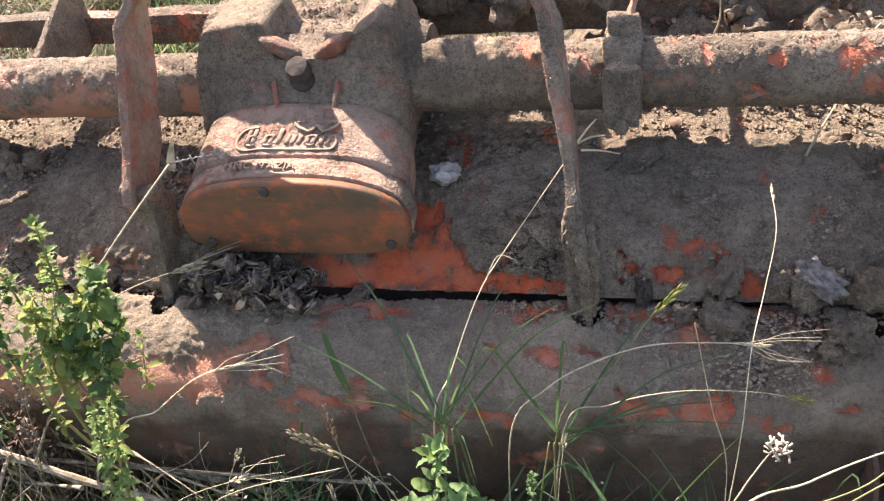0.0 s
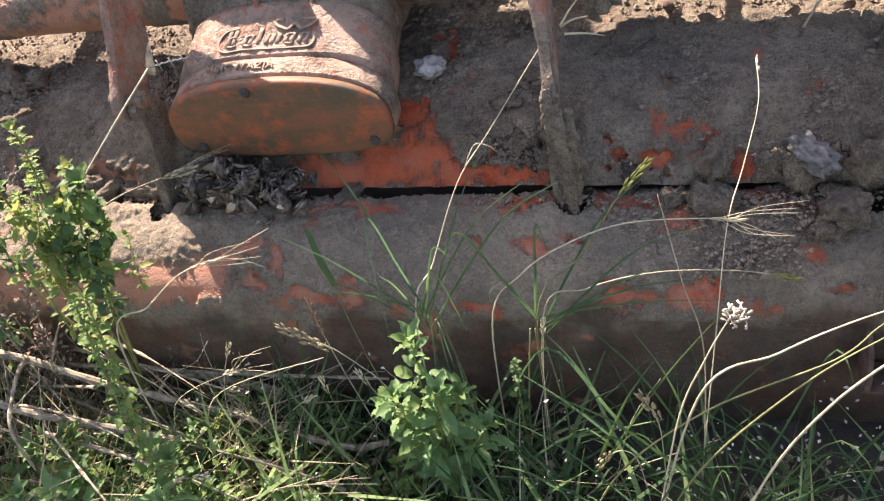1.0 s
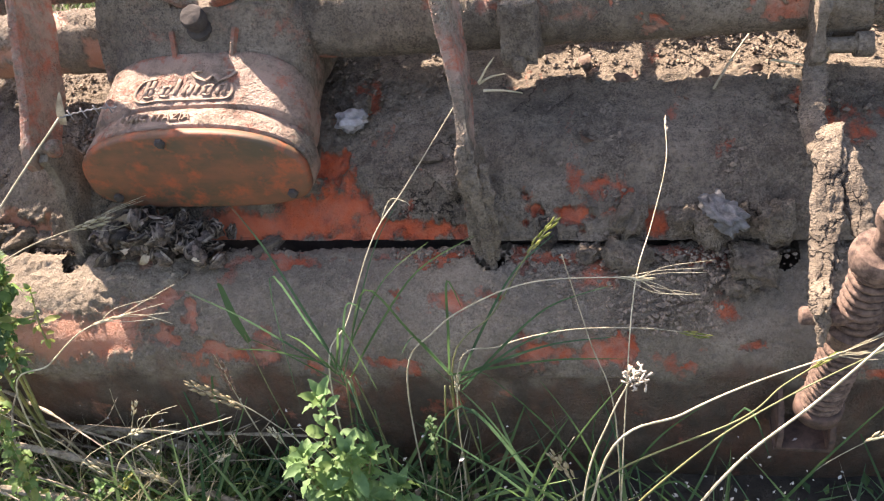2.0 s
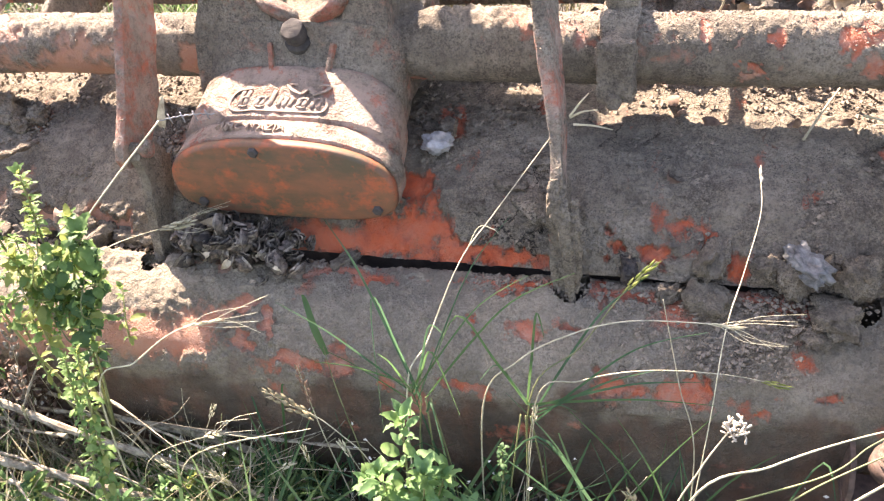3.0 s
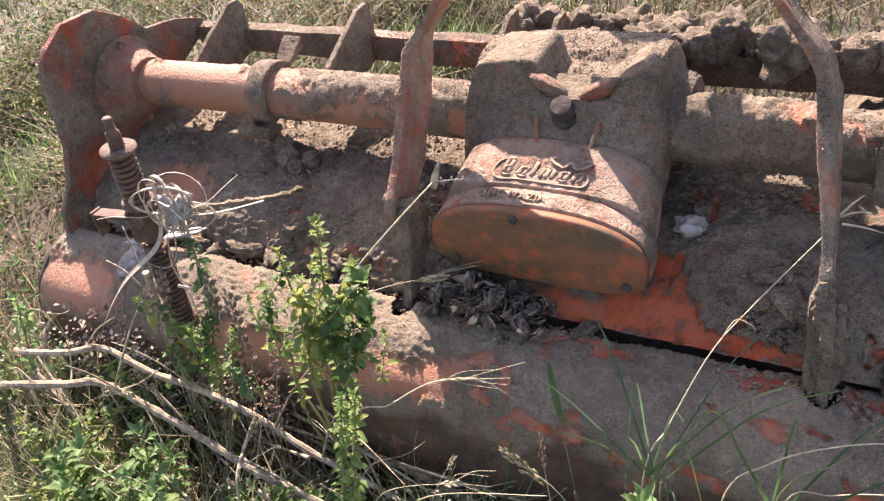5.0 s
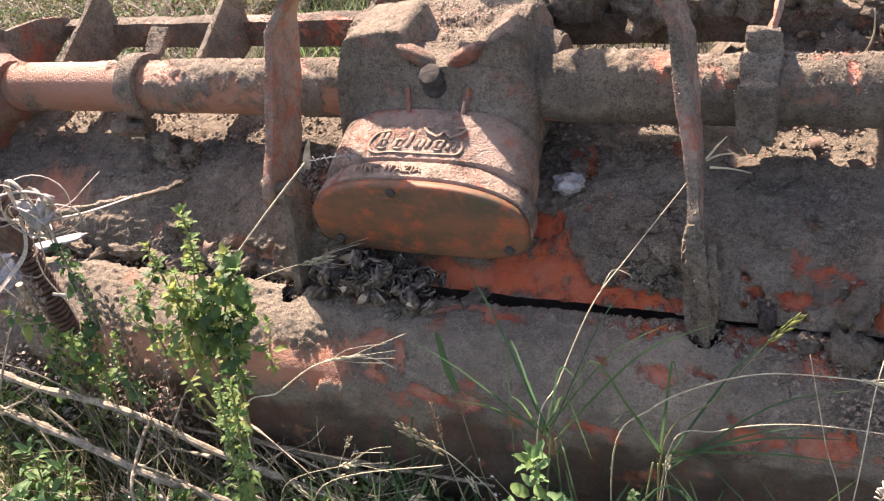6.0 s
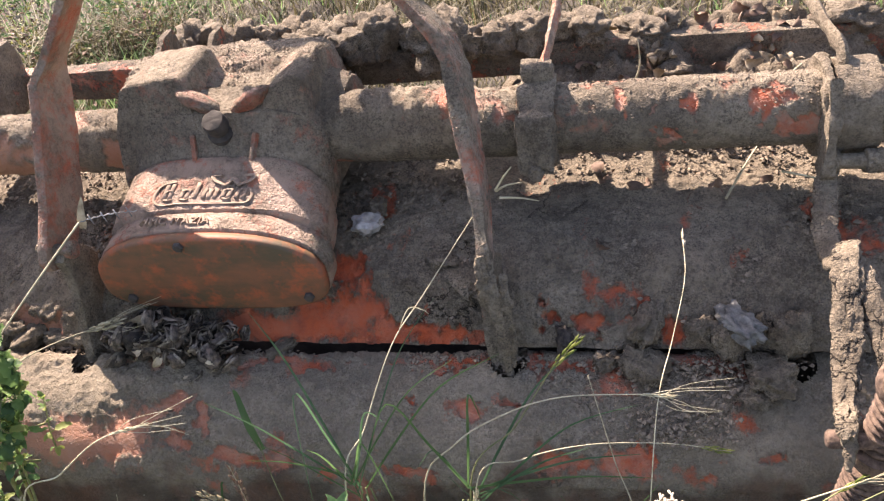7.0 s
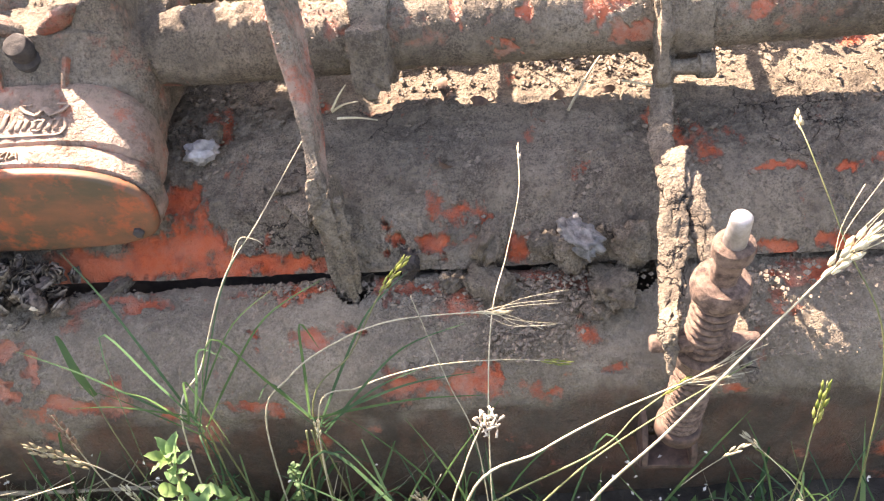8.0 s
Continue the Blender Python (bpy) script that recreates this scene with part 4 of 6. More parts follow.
near = part("near_tine", flat_bar(NEAR, (0.020, 0.028, 0.030, 0.028, 0.025, 0.021, 0.015, 0.006), 0.008, (0.9, 0.2, 0.3), 4), M_PALE_CRUST, fork, "fork tine under a thick pale mud crust")
for k, (i0, i1, dx, w) in enumerate(((0, 5, -0.009, 0.012), (1, 4, 0.009, 0.011), (2, 7, 0.001, 0.010), (4, 7, -0.006, 0.009), (0, 3, 0.002, 0.013))):
    part("mud_flake", flat_bar([(x + dx, y - 0.003, z + 0.005 + 0.001 * k) for x, y, z in NEAR[i0:i1]], (0.6 * w, 1.6 * w, 1.2 * w, 1.7 * w, 0.5 * w), 0.0042, (0.9, 0.2, 0.3), 14 + k), M_PALE_CRUST, near)
part("shank", flat_bar([(0.378, 1.09, 0.56), (0.366, 1.04, 0.515), (0.356, 0.97, 0.485), (0.352, 0.90, 0.495), (0.350, 0.86, 0.52)], (0.024, 0.030, 0.032, 0.030, 0.026), 0.014, (0.9, 0.2, 0.3), 3), M_CRUST, fork)
part("far_tine", flat_bar([(0.360, 0.89, 0.522), (0.368, 0.83, 0.522), (0.374, 0.77, 0.495), (0.385, 0.70, 0.465), (0.396, 0.64, 0.452), (0.400, 0.605, 0.44)], (0.018, 0.024, 0.025, 0.022, 0.020, 0.010), 0.010, (0.9, 0.2, 0.3), 8), M_PALE_CRUST, fork, "second fork tine, crusted")
bm = bmesh.new()
lathe(bm, [(-0.062, 0.008), (-0.060, 0.010), (0.050, 0.010), (0.052, 0.008)], 14, Matrix.Translation((0.358, 0.640, 0.465)) @ ALONG_X)
part("cross_pin", bm, M_RUST_DUST, fork, "round cross pin")

LT, LB = Vector((-1.108, 0.692, 0.765)), Vector((-1.165, 0.700, 0.27))
axis_l = (LB - LT).normalized()
al = lambda d: LT + axis_l * d
rod2 = part("spring_rod", bmesh.new(), M_RUST, tiller, "dark rusty threaded rod with a coil spring")
part("tip", along(al(0), al(0.1), [(0, 0.006), (0.002, 0.0080), (0.024, 0.0080), (0.027, 0.0115), (0.060, 0.012), (0.062, 0.010)], 16), M_RUST, rod2)
part("washer", along(al(0.055), al(0.1), [(0, 0.012), (0.001, 0.029), (0.006, 0.029), (0.007, 0.012)], 28), M_RUST_DUST, rod2, "broad dusty washer")
bm = bmesh.new()
coil(bm, al(0.064), al(0.160), 0.0185, 0.0044, 9)
part("spring", bm, M_RUST, rod2, "dark coil spring")
part("rod", along(al(0.05), al(0.5), [(0, 0.012), (0.44, 0.012)], 14), M_DARK, rod2)
part("lower_washer", along(al(0.158), al(0.2), [(0, 0.012), (0.001, 0.027), (0.010, 0.027), (0.011, 0.012)], 24), M_RUST_DUST, rod2)
bm = bmesh.new()
coil(bm, al(0.25), al(0.47), 0.0185, 0.0042, 19)
part("lower_spring", bm, M_RUST, rod2, "long dark coil spring")
bm = bmesh.new()
block(bm, (0.044, 0.042, 0.062), Matrix.Translation(al(0.21)), 0.006)
caked(bm, 0.004, 26, 0.01, 2)
part("swivel_block", bm, M_RUST, rod2)
bm = bmesh.new()
sweep(bm, spline([(-1.10, 0.72, 0.57), (-1.05, 0.80, 0.54), (-1.02, 0.90, 0.495), (-1.03, 1.0, 0.455)], 6), 0.0065, 10, 0.7)
caked(bm, 0.0035, 55, 0.005, 6)
caked(bm, 0.0012, 190, 0, 8)
part("support_arm", bm, M_CRUST, rod2, "mud-crusted arm holding the rod")
bm = bmesh.new()
block(bm, (0.085, 0.022, 0.006), Matrix.Translation((-1.175, 0.67, 0.585)) @ Matrix.Rotation(radians(-6), 4, "Y"), 0.001)
block(bm, (0.006, 0.022, 0.05), Matrix.Translation((-1.216, 0.67, 0.562)), 0.002)
part("bent_strip", bm, M_RUST, rod2)

# added dark sheet behind the gap, standing in for the shade inside the hood
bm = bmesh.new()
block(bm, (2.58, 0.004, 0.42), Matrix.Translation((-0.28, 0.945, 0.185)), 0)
part("gap_shade_sheet", bm, M_DARK, tiller, "added dark sheet that keeps the gap in shade")

# ---- ground ----
def ground_h(x, y):
    near = math.exp(-((y - 0.9) / 3.0) ** 2 - ((x + 0.3) / 4.0) ** 2)
    h = 0.030 * noise.fractal((x * 1.2, y * 1.2, 0), 0.9, 2.0, 4, noise_basis="BLENDER") + 0.018 * near * noise.fractal((x * 7, y * 7, 1), 0.8, 2.0, 4, noise_basis="BLENDER")
    return h - 0.03


def axis_steps(a, b, fine0, fine1, step, far):
    """Even steps between fine0 and fine1, growing ones outside."""
    out = [fine0 + step * i for i in range(int((fine1 - fine0) / step) + 1)]
    s, v = step, out[-1]
    while v < b:
        s *= 1.35
        v += s
        out.append(v)
    s, v = step, out[0]
    lo = []
    while v > a:
        s *= 1.35
        v -= s
        lo.append(v)
    return lo[::-1] + out


xs, ys = axis_steps(-300, 300, -3.6, 1.8, 0.035, 0), axis_steps(-200, 500, -0.6, 4.5, 0.035, 0)
verts = [(x, y, ground_h(x, y)) for y in ys for x in xs]
w = len(xs)
faces = [(j * w + i, j * w + i + 1, (j + 1) * w + i + 1, (j + 1) * w + i) for j in range(len(ys) - 1) for i in range(w - 1)]
me = bpy.data.meshes.new("ground")
me.from_pydata(verts, [], faces)
me.materials.append(M_SOIL)
for p in me.polygons:
    p.use_smooth = True
tagged(new("ground", me), "dark loose soil under weeds and dry grass", "ground", kind="structure")


# ---- plants ----
rng = random.Random(7)


def leaf_mesh(name, length, width, curl, mat, fold=0.35, tip=0.9):
    """A thin toothed leaf along +y on a short stalk, with a folded midrib, drooping by curl."""
    bm = bmesh.new()
    rows, n = [], 10
    y, z, a = 0.0, 0.0, 0.35
    for i in range(n + 1):
        t = i / n
        u = max(0.0, (t - 0.2) / 0.8)
        w = width * 0.5 * max(0.04, 1.75 * u ** 0.55 * (1 - u) ** 0.75) * (1 + 0.12 * (i % 2) * (u > 0.1))
        ripple = 0.10 * width * math.sin(i * 2.3)
        rows.append([bm.verts.new((-w, y, z + fold * w + ripple)), bm.verts.new((0, y, z)), bm.verts.new((w, y, z + fold * w - ripple))])
        y += length / n * math.cos(a)
        z += length / n * math.sin(a)
        a -= curl / n
    for r0, r1 in zip(rows, rows[1:]):
        for k in (0, 1):
            face(bm, (r0[k], r0[k + 1], r1[k + 1], r1[k]))
    return mesh_of(bm, name, mat)


LEAVES = [leaf_mesh("leaf", 0.044, 0.024, 1.1, M_LEAF), leaf_mesh("leaf", 0.038, 0.023, 1.8, M_LEAF), leaf_mesh("leaf", 0.044, 0.022, 0.7, M_LEAF_YELLOW), leaf_mesh("leaf", 0.042, 0.026, 2.0, M_LEAF_DARK), leaf_mesh("leaf", 0.030, 0.015, 1.4, M_LEAF_YELLOW), leaf_mesh("leaf", 0.056, 0.018, 1.2, M_LEAF_COOL), leaf_mesh("leaf", 0.048, 0.017, 1.7, M_LEAF_COOL)]
MINT = [LEAVES[5], LEAVES[6], LEAVES[5], LEAVES[0]]


def aim(p, d, roll=0.0, size=1.0):
    """A pose at p whose +y looks along d."""
    d = Vector(d).normalized()
    q = d.to_track_quat("Y", "Z")
    return Matrix.Translation(p) @ q.to_matrix().to_4x4() @ Matrix.Rotation(roll, 4, "Y") @ Matrix.Diagonal((size, size, size, 1))


def shoot(plant, pts, gap, size, kinds, seed, start=0.25, radius=0.0028, droop=0.1):
    """A stem with pairs of leaves, closer and smaller towards the tip."""
    r = random.Random(seed)
    path = spline(pts, 10)
    bm = bmesh.new()
    n = len(path)
    sweep(bm, path, [radius * (1 - 0.6 * i / n) for i in range(n)], 6)
    part("stem", bm, M_STEM, plant)
    total = sum((b - a).length for a, b in zip(path, path[1:]))
    s, turn = total * start, r.random() * 3
    while s < total:
        f = s / total
        k = min(n - 2, int(f * (n - 1)))
        p = path[k].lerp(path[k + 1], f * (n - 1) - k)
        d = (path[k + 1] - path[k]).normalized()
        side = d.cross(Vector((math.cos(turn), math.sin(turn), 0.2))).normalized()
        grow = 0.62 * size * (0.55 + 0.6 * math.sin(math.pi * min(1, 0.25 + 0.72 * f))) * r.uniform(0.5, 1.3)
        for sg in (1, -1):
            if r.random() < 0.12:
                continue
            out = side * sg + d * (0.05 + 0.55 * f * f) + Vector((r.uniform(-0.45, 0.45), r.uniform(-0.45, 0.45), -droop * (1.5 - f) + r.uniform(-0.4, 0.35)))
            ob = new("leaf", r.choice(kinds))
            ob.parent = plant
            ob.matrix_local = aim(p + d * r.uniform(-0.008, 0.008), out, r.uniform(-0.6, 0.6), min(1.25, grow * r.uniform(0.7, 1.3)))
        turn += math.pi / 2 + r.uniform(-0.7, 0.7)
        s += gap * 0.47 * (1.25 - 0.65 * f) * r.uniform(0.6, 1.3)
    for k in range(5):
        a = turn + k * 1.25
        ob = new("leaf", r.choice(kinds))
        ob.parent = plant
        ob.matrix_local = aim(path[-1], (math.cos(a) * 0.6, math.sin(a) * 0.6, 1.0), r.uniform(-0.4, 0.4), size * r.uniform(0.40, 0.60))


FRESH, MIXED, YELLOW, DARK = [LEAVES[0], LEAVES[1], LEAVES[0]], [LEAVES[0], LEAVES[2], LEAVES[3], LEAVES[1]], [LEAVES[2], LEAVES[4], LEAVES[0]], [LEAVES[3], LEAVES[1], LEAVES[3]]
weed = thing("weed_plant", "tall leafy green weed, yellowing, growing against the tailboard", "weed")
shoot(weed, [(-0.80, 0.64, -0.02), (-0.79, 0.645, 0.25), (-0.75, 0.655, 0.48), (-0.725, 0.665, 0.650)], 0.018, 0.75, YELLOW, 1, 0.68, droop=0.35)
shoot(weed, [(-0.80, 0.64, 0.10), (-0.77, 0.64, 0.35), (-0.70, 0.655, 0.52), (-0.672, 0.655, 0.590)], 0.022, 0.95, MIXED, 2, 0.62, droop=0.4)
shoot(weed, [(-0.82, 0.64, 0.05), (-0.80, 0.63, 0.30), (-0.79, 0.64, 0.50), (-0.795, 0.645, 0.600)], 0.020, 0.8, YELLOW, 3, 0.62, droop=0.4)
shoot(weed, [(-0.80, 0.64, 0.10), (-0.83, 0.62, 0.25), (-0.84, 0.64, 0.40)], 0.022, 0.65, MIXED, 4, 0.5, droop=0.4)
shoot(weed, [(-0.79, 0.64, 0.15), (-0.74, 0.63, 0.30), (-0.70, 0.63, 0.46)], 0.022, 0.9, DARK, 5, 0.55, droop=0.4)
shoot(weed, [(-0.80, 0.64, 0.10), (-0.79, 0.62, 0.35), (-0.755, 0.62, 0.52)], 0.020, 0.8, YELLOW, 31, 0.55, droop=0.4)
shoot(weed, [(-0.80, 0.64, 0.15), (-0.85, 0.63, 0.38), (-0.845, 0.64, 0.52)], 0.020, 0.75, MIXED, 32, 0.55, droop=0.4)
shoot(weed, [(-0.79, 0.64, 0.15), (-0.73, 0.63, 0.36), (-0.645, 0.64, 0.545)], 0.020, 0.8, DARK, 33, 0.6, droop=0.4)
for k in range(14):
    rw = random.Random(900 + k)
    x, z = rw.uniform(-0.83, -0.66), rw.uniform(0.36, 0.50)
    dx = rw.uniform(-0.06, 0.06)
    shoot(weed, [(x, 0.645, z - 0.02), (x + dx * 0.6, 0.62 + rw.uniform(-0.03, 0.04), z + 0.03), (x + dx, 0.63 + rw.uniform(-0.04, 0.04), z + rw.uniform(0.05, 0.10))], 0.018, rw.uniform(0.6, 0.95), rw.choice([FRESH, MIXED, DARK, YELLOW]), 910 + k, 0.2, 0.0016, 0.4)
BROAD = [leaf_mesh("leaf", 0.048, 0.033, 1.6, M_LEAF), leaf_mesh("leaf", 0.046, 0.030, 1.2, M_LEAF), LEAVES[3], LEAVES[2]]
shoot(weed, [(-0.75, 0.645, 0.45), (-0.70, 0.64, 0.53), (-0.655, 0.64, 0.575)], 0.026, 1.55, BROAD, 61, 0.25, 0.0016, 0.3)
shoot(weed, [(-0.75, 0.645, 0.42), (-0.70, 0.63, 0.48), (-0.655, 0.63, 0.505)], 0.026, 1.35, BROAD, 62, 0.25, 0.0016, 0.4)
shoot(weed, [(-0.75, 0.645, 0.38), (-0.715, 0.625, 0.43), (-0.68, 0.62, 0.455)], 0.026, 1.2, BROAD, 63, 0.25, 0.0016, 0.4)
shoot(weed, [(-0.74, 0.640, 0.44), (-0.705, 0.62, 0.52), (-0.675, 0.615, 0.560)], 0.026, 1.25, BROAD, 64, 0.25, 0.0016, 0.4)
shoot(weed, [(-0.76, 0.640, 0.40), (-0.755, 0.615, 0.50), (-0.745, 0.61, 0.555)], 0.024, 1.2, YELLOW, 65, 0.25, 0.0016, 0.4)
weed2 = thing("weed_plant", "leafy weed with dark lower leaves beside the spring rod", "weed")
shoot(weed2, [(-1.06, 0.62, -0.02), (-1.03, 0.63, 0.28), (-0.985, 0.645, 0.48), (-0.975, 0.645, 0.575)], 0.022, 0.95, DARK, 6, 0.55, droop=0.4)
shoot(weed2, [(-1.04, 0.62, 0.1), (-0.98, 0.62, 0.30), (-0.935, 0.625, 0.42)], 0.022, 0.75, MIXED, 7, 0.5, droop=0.3)
shoot(weed2, [(-1.07, 0.62, 0.1), (-1.08, 0.60, 0.30), (-1.05, 0.61, 0.42)], 0.022, 0.7, MIXED, 8, 0.5, droop=0.3)
for k in range(8):
    rw = random.Random(940 + k)
    x, z = rw.uniform(-1.07, -0.94), rw.uniform(0.24, 0.42)
    dx = rw.uniform(-0.06, 0.06)
    shoot(weed2, [(x, 0.63, z - 0.02), (x + dx * 0.6, 0.61, z + 0.03), (x + dx, 0.61 + rw.uniform(-0.04, 0.03), z + rw.uniform(0.05, 0.09))], 0.020, rw.uniform(0.6, 0.9), rw.choice([FRESH, DARK, MIXED]), 950 + k, 0.2, 0.0016, 0.4)
spike = thing("weed_plant", "narrow upright weed shoot with small pale green leaves", "weed")
shoot(spike, [(-0.66, 0.44, -0.02), (-0.635, 0.455, 0.22), (-0.600, 0.47, 0.42), (-0.575, 0.482, 0.545)], 0.013, 0.62, FRESH + YELLOW, 9, 0.25, droop=0.25)
shoot(spike, [(-0.67, 0.45, -0.02), (-0.66, 0.465, 0.22), (-0.632, 0.48, 0.40), (-0.605, 0.488, 0.525)], 0.014, 0.60, FRESH, 10, 0.35, droop=0.25)
herb = thing("weed_plant", "low bushy weed with fresh pointed green leaves", "weed")
POINTED = [leaf_mesh("leaf", 0.058, 0.026, 1.0, M_LEAF_COOL, 0.5), leaf_mesh("leaf", 0.050, 0.024, 1.5, M_LEAF, 0.5), leaf_mesh("leaf", 0.054, 0.024, 0.8, M_LEAF_COOL, 0.4)]
for k, (x, y, z) in enumerate(((-0.243, 0.570, 0.365), (-0.195, 0.555, 0.275), (-0.212, 0.535, 0.305), (-0.275, 0.535, 0.290), (-0.305, 0.555, 0.240), (-0.165, 0.545, 0.215), (-0.240, 0.525, 0.225))):
    shoot(herb, [(-0.26, 0.555, -0.02), (-0.255 + 0.3 * (x + 0.25), 0.555, 0.4 * z), (x, y, z)], 0.030, 1.25, POINTED, 411 + k, 0.40, droop=0.2)
sprig = thing("weed_plant", "small dark green seedling under the tailboard", "weed")
shoot(sprig, [(-0.14, 0.62, -0.02), (-0.135, 0.62, 0.12), (-0.13, 0.62, 0.26)], 0.022, 0.6, DARK, 14, 0.4)
for k, (x, y, h, sz, kinds) in enumerate(((-0.97, 0.455, 0.17, 1.0, FRESH), (-1.07, 0.40, 0.20, 1.1, FRESH), (-0.86, 0.43, 0.16, 0.9, MIXED), (-1.22, 0.50, 0.20, 0.9, MIXED), (-0.78, 0.44, 0.12, 0.8, FRESH),
                                          (-0.50, 0.50, 0.08, 0.7, YELLOW), (-0.42, 0.47, 0.07, 0.8, FRESH), (-1.30, 0.42, 0.14, 0.8, YELLOW), (-1.0, 0.34, 0.16, 1.0, FRESH), (-0.62, 0.42, 0.10, 0.8, FRESH), (-0.13, 0.50, 0.08, 0.7, FRESH), (-1.15, 0.36, 0.18, 1.0, FRESH), (-0.90, 0.33, 0.17, 1.0, FRESH), (-1.25, 0.32, 0.17, 0.9, MIXED), (-0.78, 0.36, 0.16, 0.9, FRESH), (-1.40, 0.50, 0.20, 0.9, MIXED), (-1.03, 0.28, 0.15, 0.9, YELLOW), (-0.62, 0.52, 0.15, 1.1, FRESH), (-0.54, 0.46, 0.14, 1.1, FRESH), (-0.47, 0.53, 0.12, 1.0, MIXED), (-0.69, 0.42, 0.16, 1.1, FRESH), (-0.40, 0.45, 0.11, 1.0, FRESH), (-0.57, 0.57, 0.14, 1.0, YELLOW), (-0.76, 0.53, 0.16, 1.1, FRESH), (-0.34, 0.52, 0.10, 0.9, MIXED), (-0.88, 0.55, 0.15, 1.0, FRESH), (-1.54, 0.54, 0.30, 1.0, FRESH), (-1.68, 0.60, 0.36, 1.0, FRESH))):
    low = thing("weed_plant", "low spreading weed with soft green leaves in the grass", "weed", "low weeds")
    r = random.Random(100 + k)
    h *= 1.25 if y < 0.44 else 0.85
    sz *= 1.45 if x < -0.65 and y < 0.52 else 0.98
    if kinds is FRESH:
        kinds = MINT
    for j in range(5):
        a = r.uniform(0, 6.28)
        dx, dy = math.cos(a) * h * 0.45, math.sin(a) * h * 0.35
        shoot(low, [(x, y, -0.02), (x + dx * 0.5, y + dy * 0.5, h * 0.5), (x + dx, y + dy, h * r.uniform(0.8, 1.1))], 0.032, sz, kinds, 200 + k * 7 + j, 0.3)


def ribbon(bm, pts, width, n=6, twist=0.0):
    """A grass blade through the points, widest near its base and running out to a tip."""
    path = spline(pts, n)
    rows = []
    m = len(path) - 1
    for i, p in enumerate(path):
        d = (path[min(i + 1, m)] - path[max(i - 1, 0)]).normalized()
        side = d.cross(Vector((0.25, -0.7, 0.66))).normalized()
        side = Matrix.Rotation(twist * i / m, 3, d) @ side
        up = side.cross(d)
        t = i / m
        w = width * 0.5 * min(1.0, 0.55 + 1.6 * t) * (1 - t ** 2.2) + 0.0002
        rows.append([bm.verts.new(p - side * w + up * w * 0.35), bm.verts.new(p), bm.verts.new(p + side * w + up * w * 0.35)])
    for r0, r1 in zip(rows, rows[1:]):
        for k in (0, 1):
            face(bm, (r0[k], r0[k + 1], r1[k + 1], r1[k]))


def tussock(label, at, count, reach, seed, mats, width=0.0055, rise=0.55, lean=(0, 0), group=""):
    tuft = thing("grass_tuft", label, "grass", group)
    r = random.Random(seed)
    base = Vector(at)
    for k in range(count):
        a = r.uniform(0, 2 * math.pi)
        L = reach * r.uniform(0.45, 1.0)
        up = rise * r.uniform(0.3, 1.5)
        h = Vector((math.cos(a) + lean[0], 0.55 * math.sin(a) + lean[1], 0))
        p0 = base + Vector((r.uniform(-0.008, 0.008), r.uniform(-0.008, 0.008), r.uniform(-0.05, 0.02)))
        bend = r.uniform(0.05, 0.5)
        kink = r.random() < 0.3
        pts = [p0, p0 + (h * 0.32 + Vector((0, 0, up * 0.42))) * L, p0 + (h * 0.66 + Vector((0, 0, up * (0.86 - 0.15 * bend)))) * L, p0 + (h * (1.0 + 0.1 * bend) + Vector((0, 0, up * ((0.5 if kink else 1.25) - 0.6 * bend)))) * L]
        bm = bmesh.new()
        ribbon(bm, pts, width * r.uniform(0.6, 1.15), 5, r.uniform(-0.8, 0.8))
        part("blade", bm, r.choice(mats), tuft)
    return tuft


GREEN, COOL = [M_BLADE, M_BLADE_BLUE], [M_BLADE_BLUE, M_BLADE_BLUE, M_BLADE]
t1 = tussock("clump of long green grass blades before the tailboard", (-0.250, 0.655, 0.315), 13, 0.21, 1, COOL, 0.0031, 1.15)
t2 = tussock("clump of fine green grass leaning along the tailboard", (-0.092, 0.650, 0.320), 9, 0.18, 2, GREEN, 0.0032, 1.15, (0.3, 0))
for tuft, x, y in ((t1, -0.24, 0.655), (t2, -0.10, 0.645)):
    for k in range(3):
        bm = bmesh.new()
        dx = (k - 1) * 0.022
        sweep(bm, spline([(x + dx * 1.6, y - 0.03, -0.03), (x + dx * 1.2, y - 0.012, 0.14), (x + dx * 0.3, y, 0.31)], 6), 0.0013, 5)
        part("stem", bm, M_STEM, tuft)
for k, (x, y, z, c, reach, mats) in enumerate(((-0.05, 0.56, 0.02, 22, 0.26, COOL), (0.06, 0.60, 0.02, 20, 0.24, COOL), (0.16, 0.56, 0.02, 26, 0.26, GREEN), (0.26, 0.60, 0.02, 16, 0.22, COOL), (-0.36, 0.62, 0.02, 14, 0.22, COOL), (0.10, 0.48, 0.02, 22, 0.26, GREEN),
                                                (0.36, 0.55, 0.02, 20, 0.24, GREEN), (0.50, 0.58, 0.02, 22, 0.26, COOL), (-0.18, 0.60, 0.02, 22, 0.26, COOL), (-0.50, 0.63, 0.02, 12, 0.2, COOL), (0.0, 0.44, 0.02, 18, 0.22, COOL), (0.24, 0.47, 0.02, 20, 0.24, GREEN), (-0.30, 0.48, 0.02, 14, 0.18, COOL), (0.62, 0.6, 0.02, 20, 0.24, GREEN))):
    tussock("tuft of dark green grass on the ground", (x, y, z), c, reach, 50 + k, mats, 0.0042, 1.0, group="grass tufts")


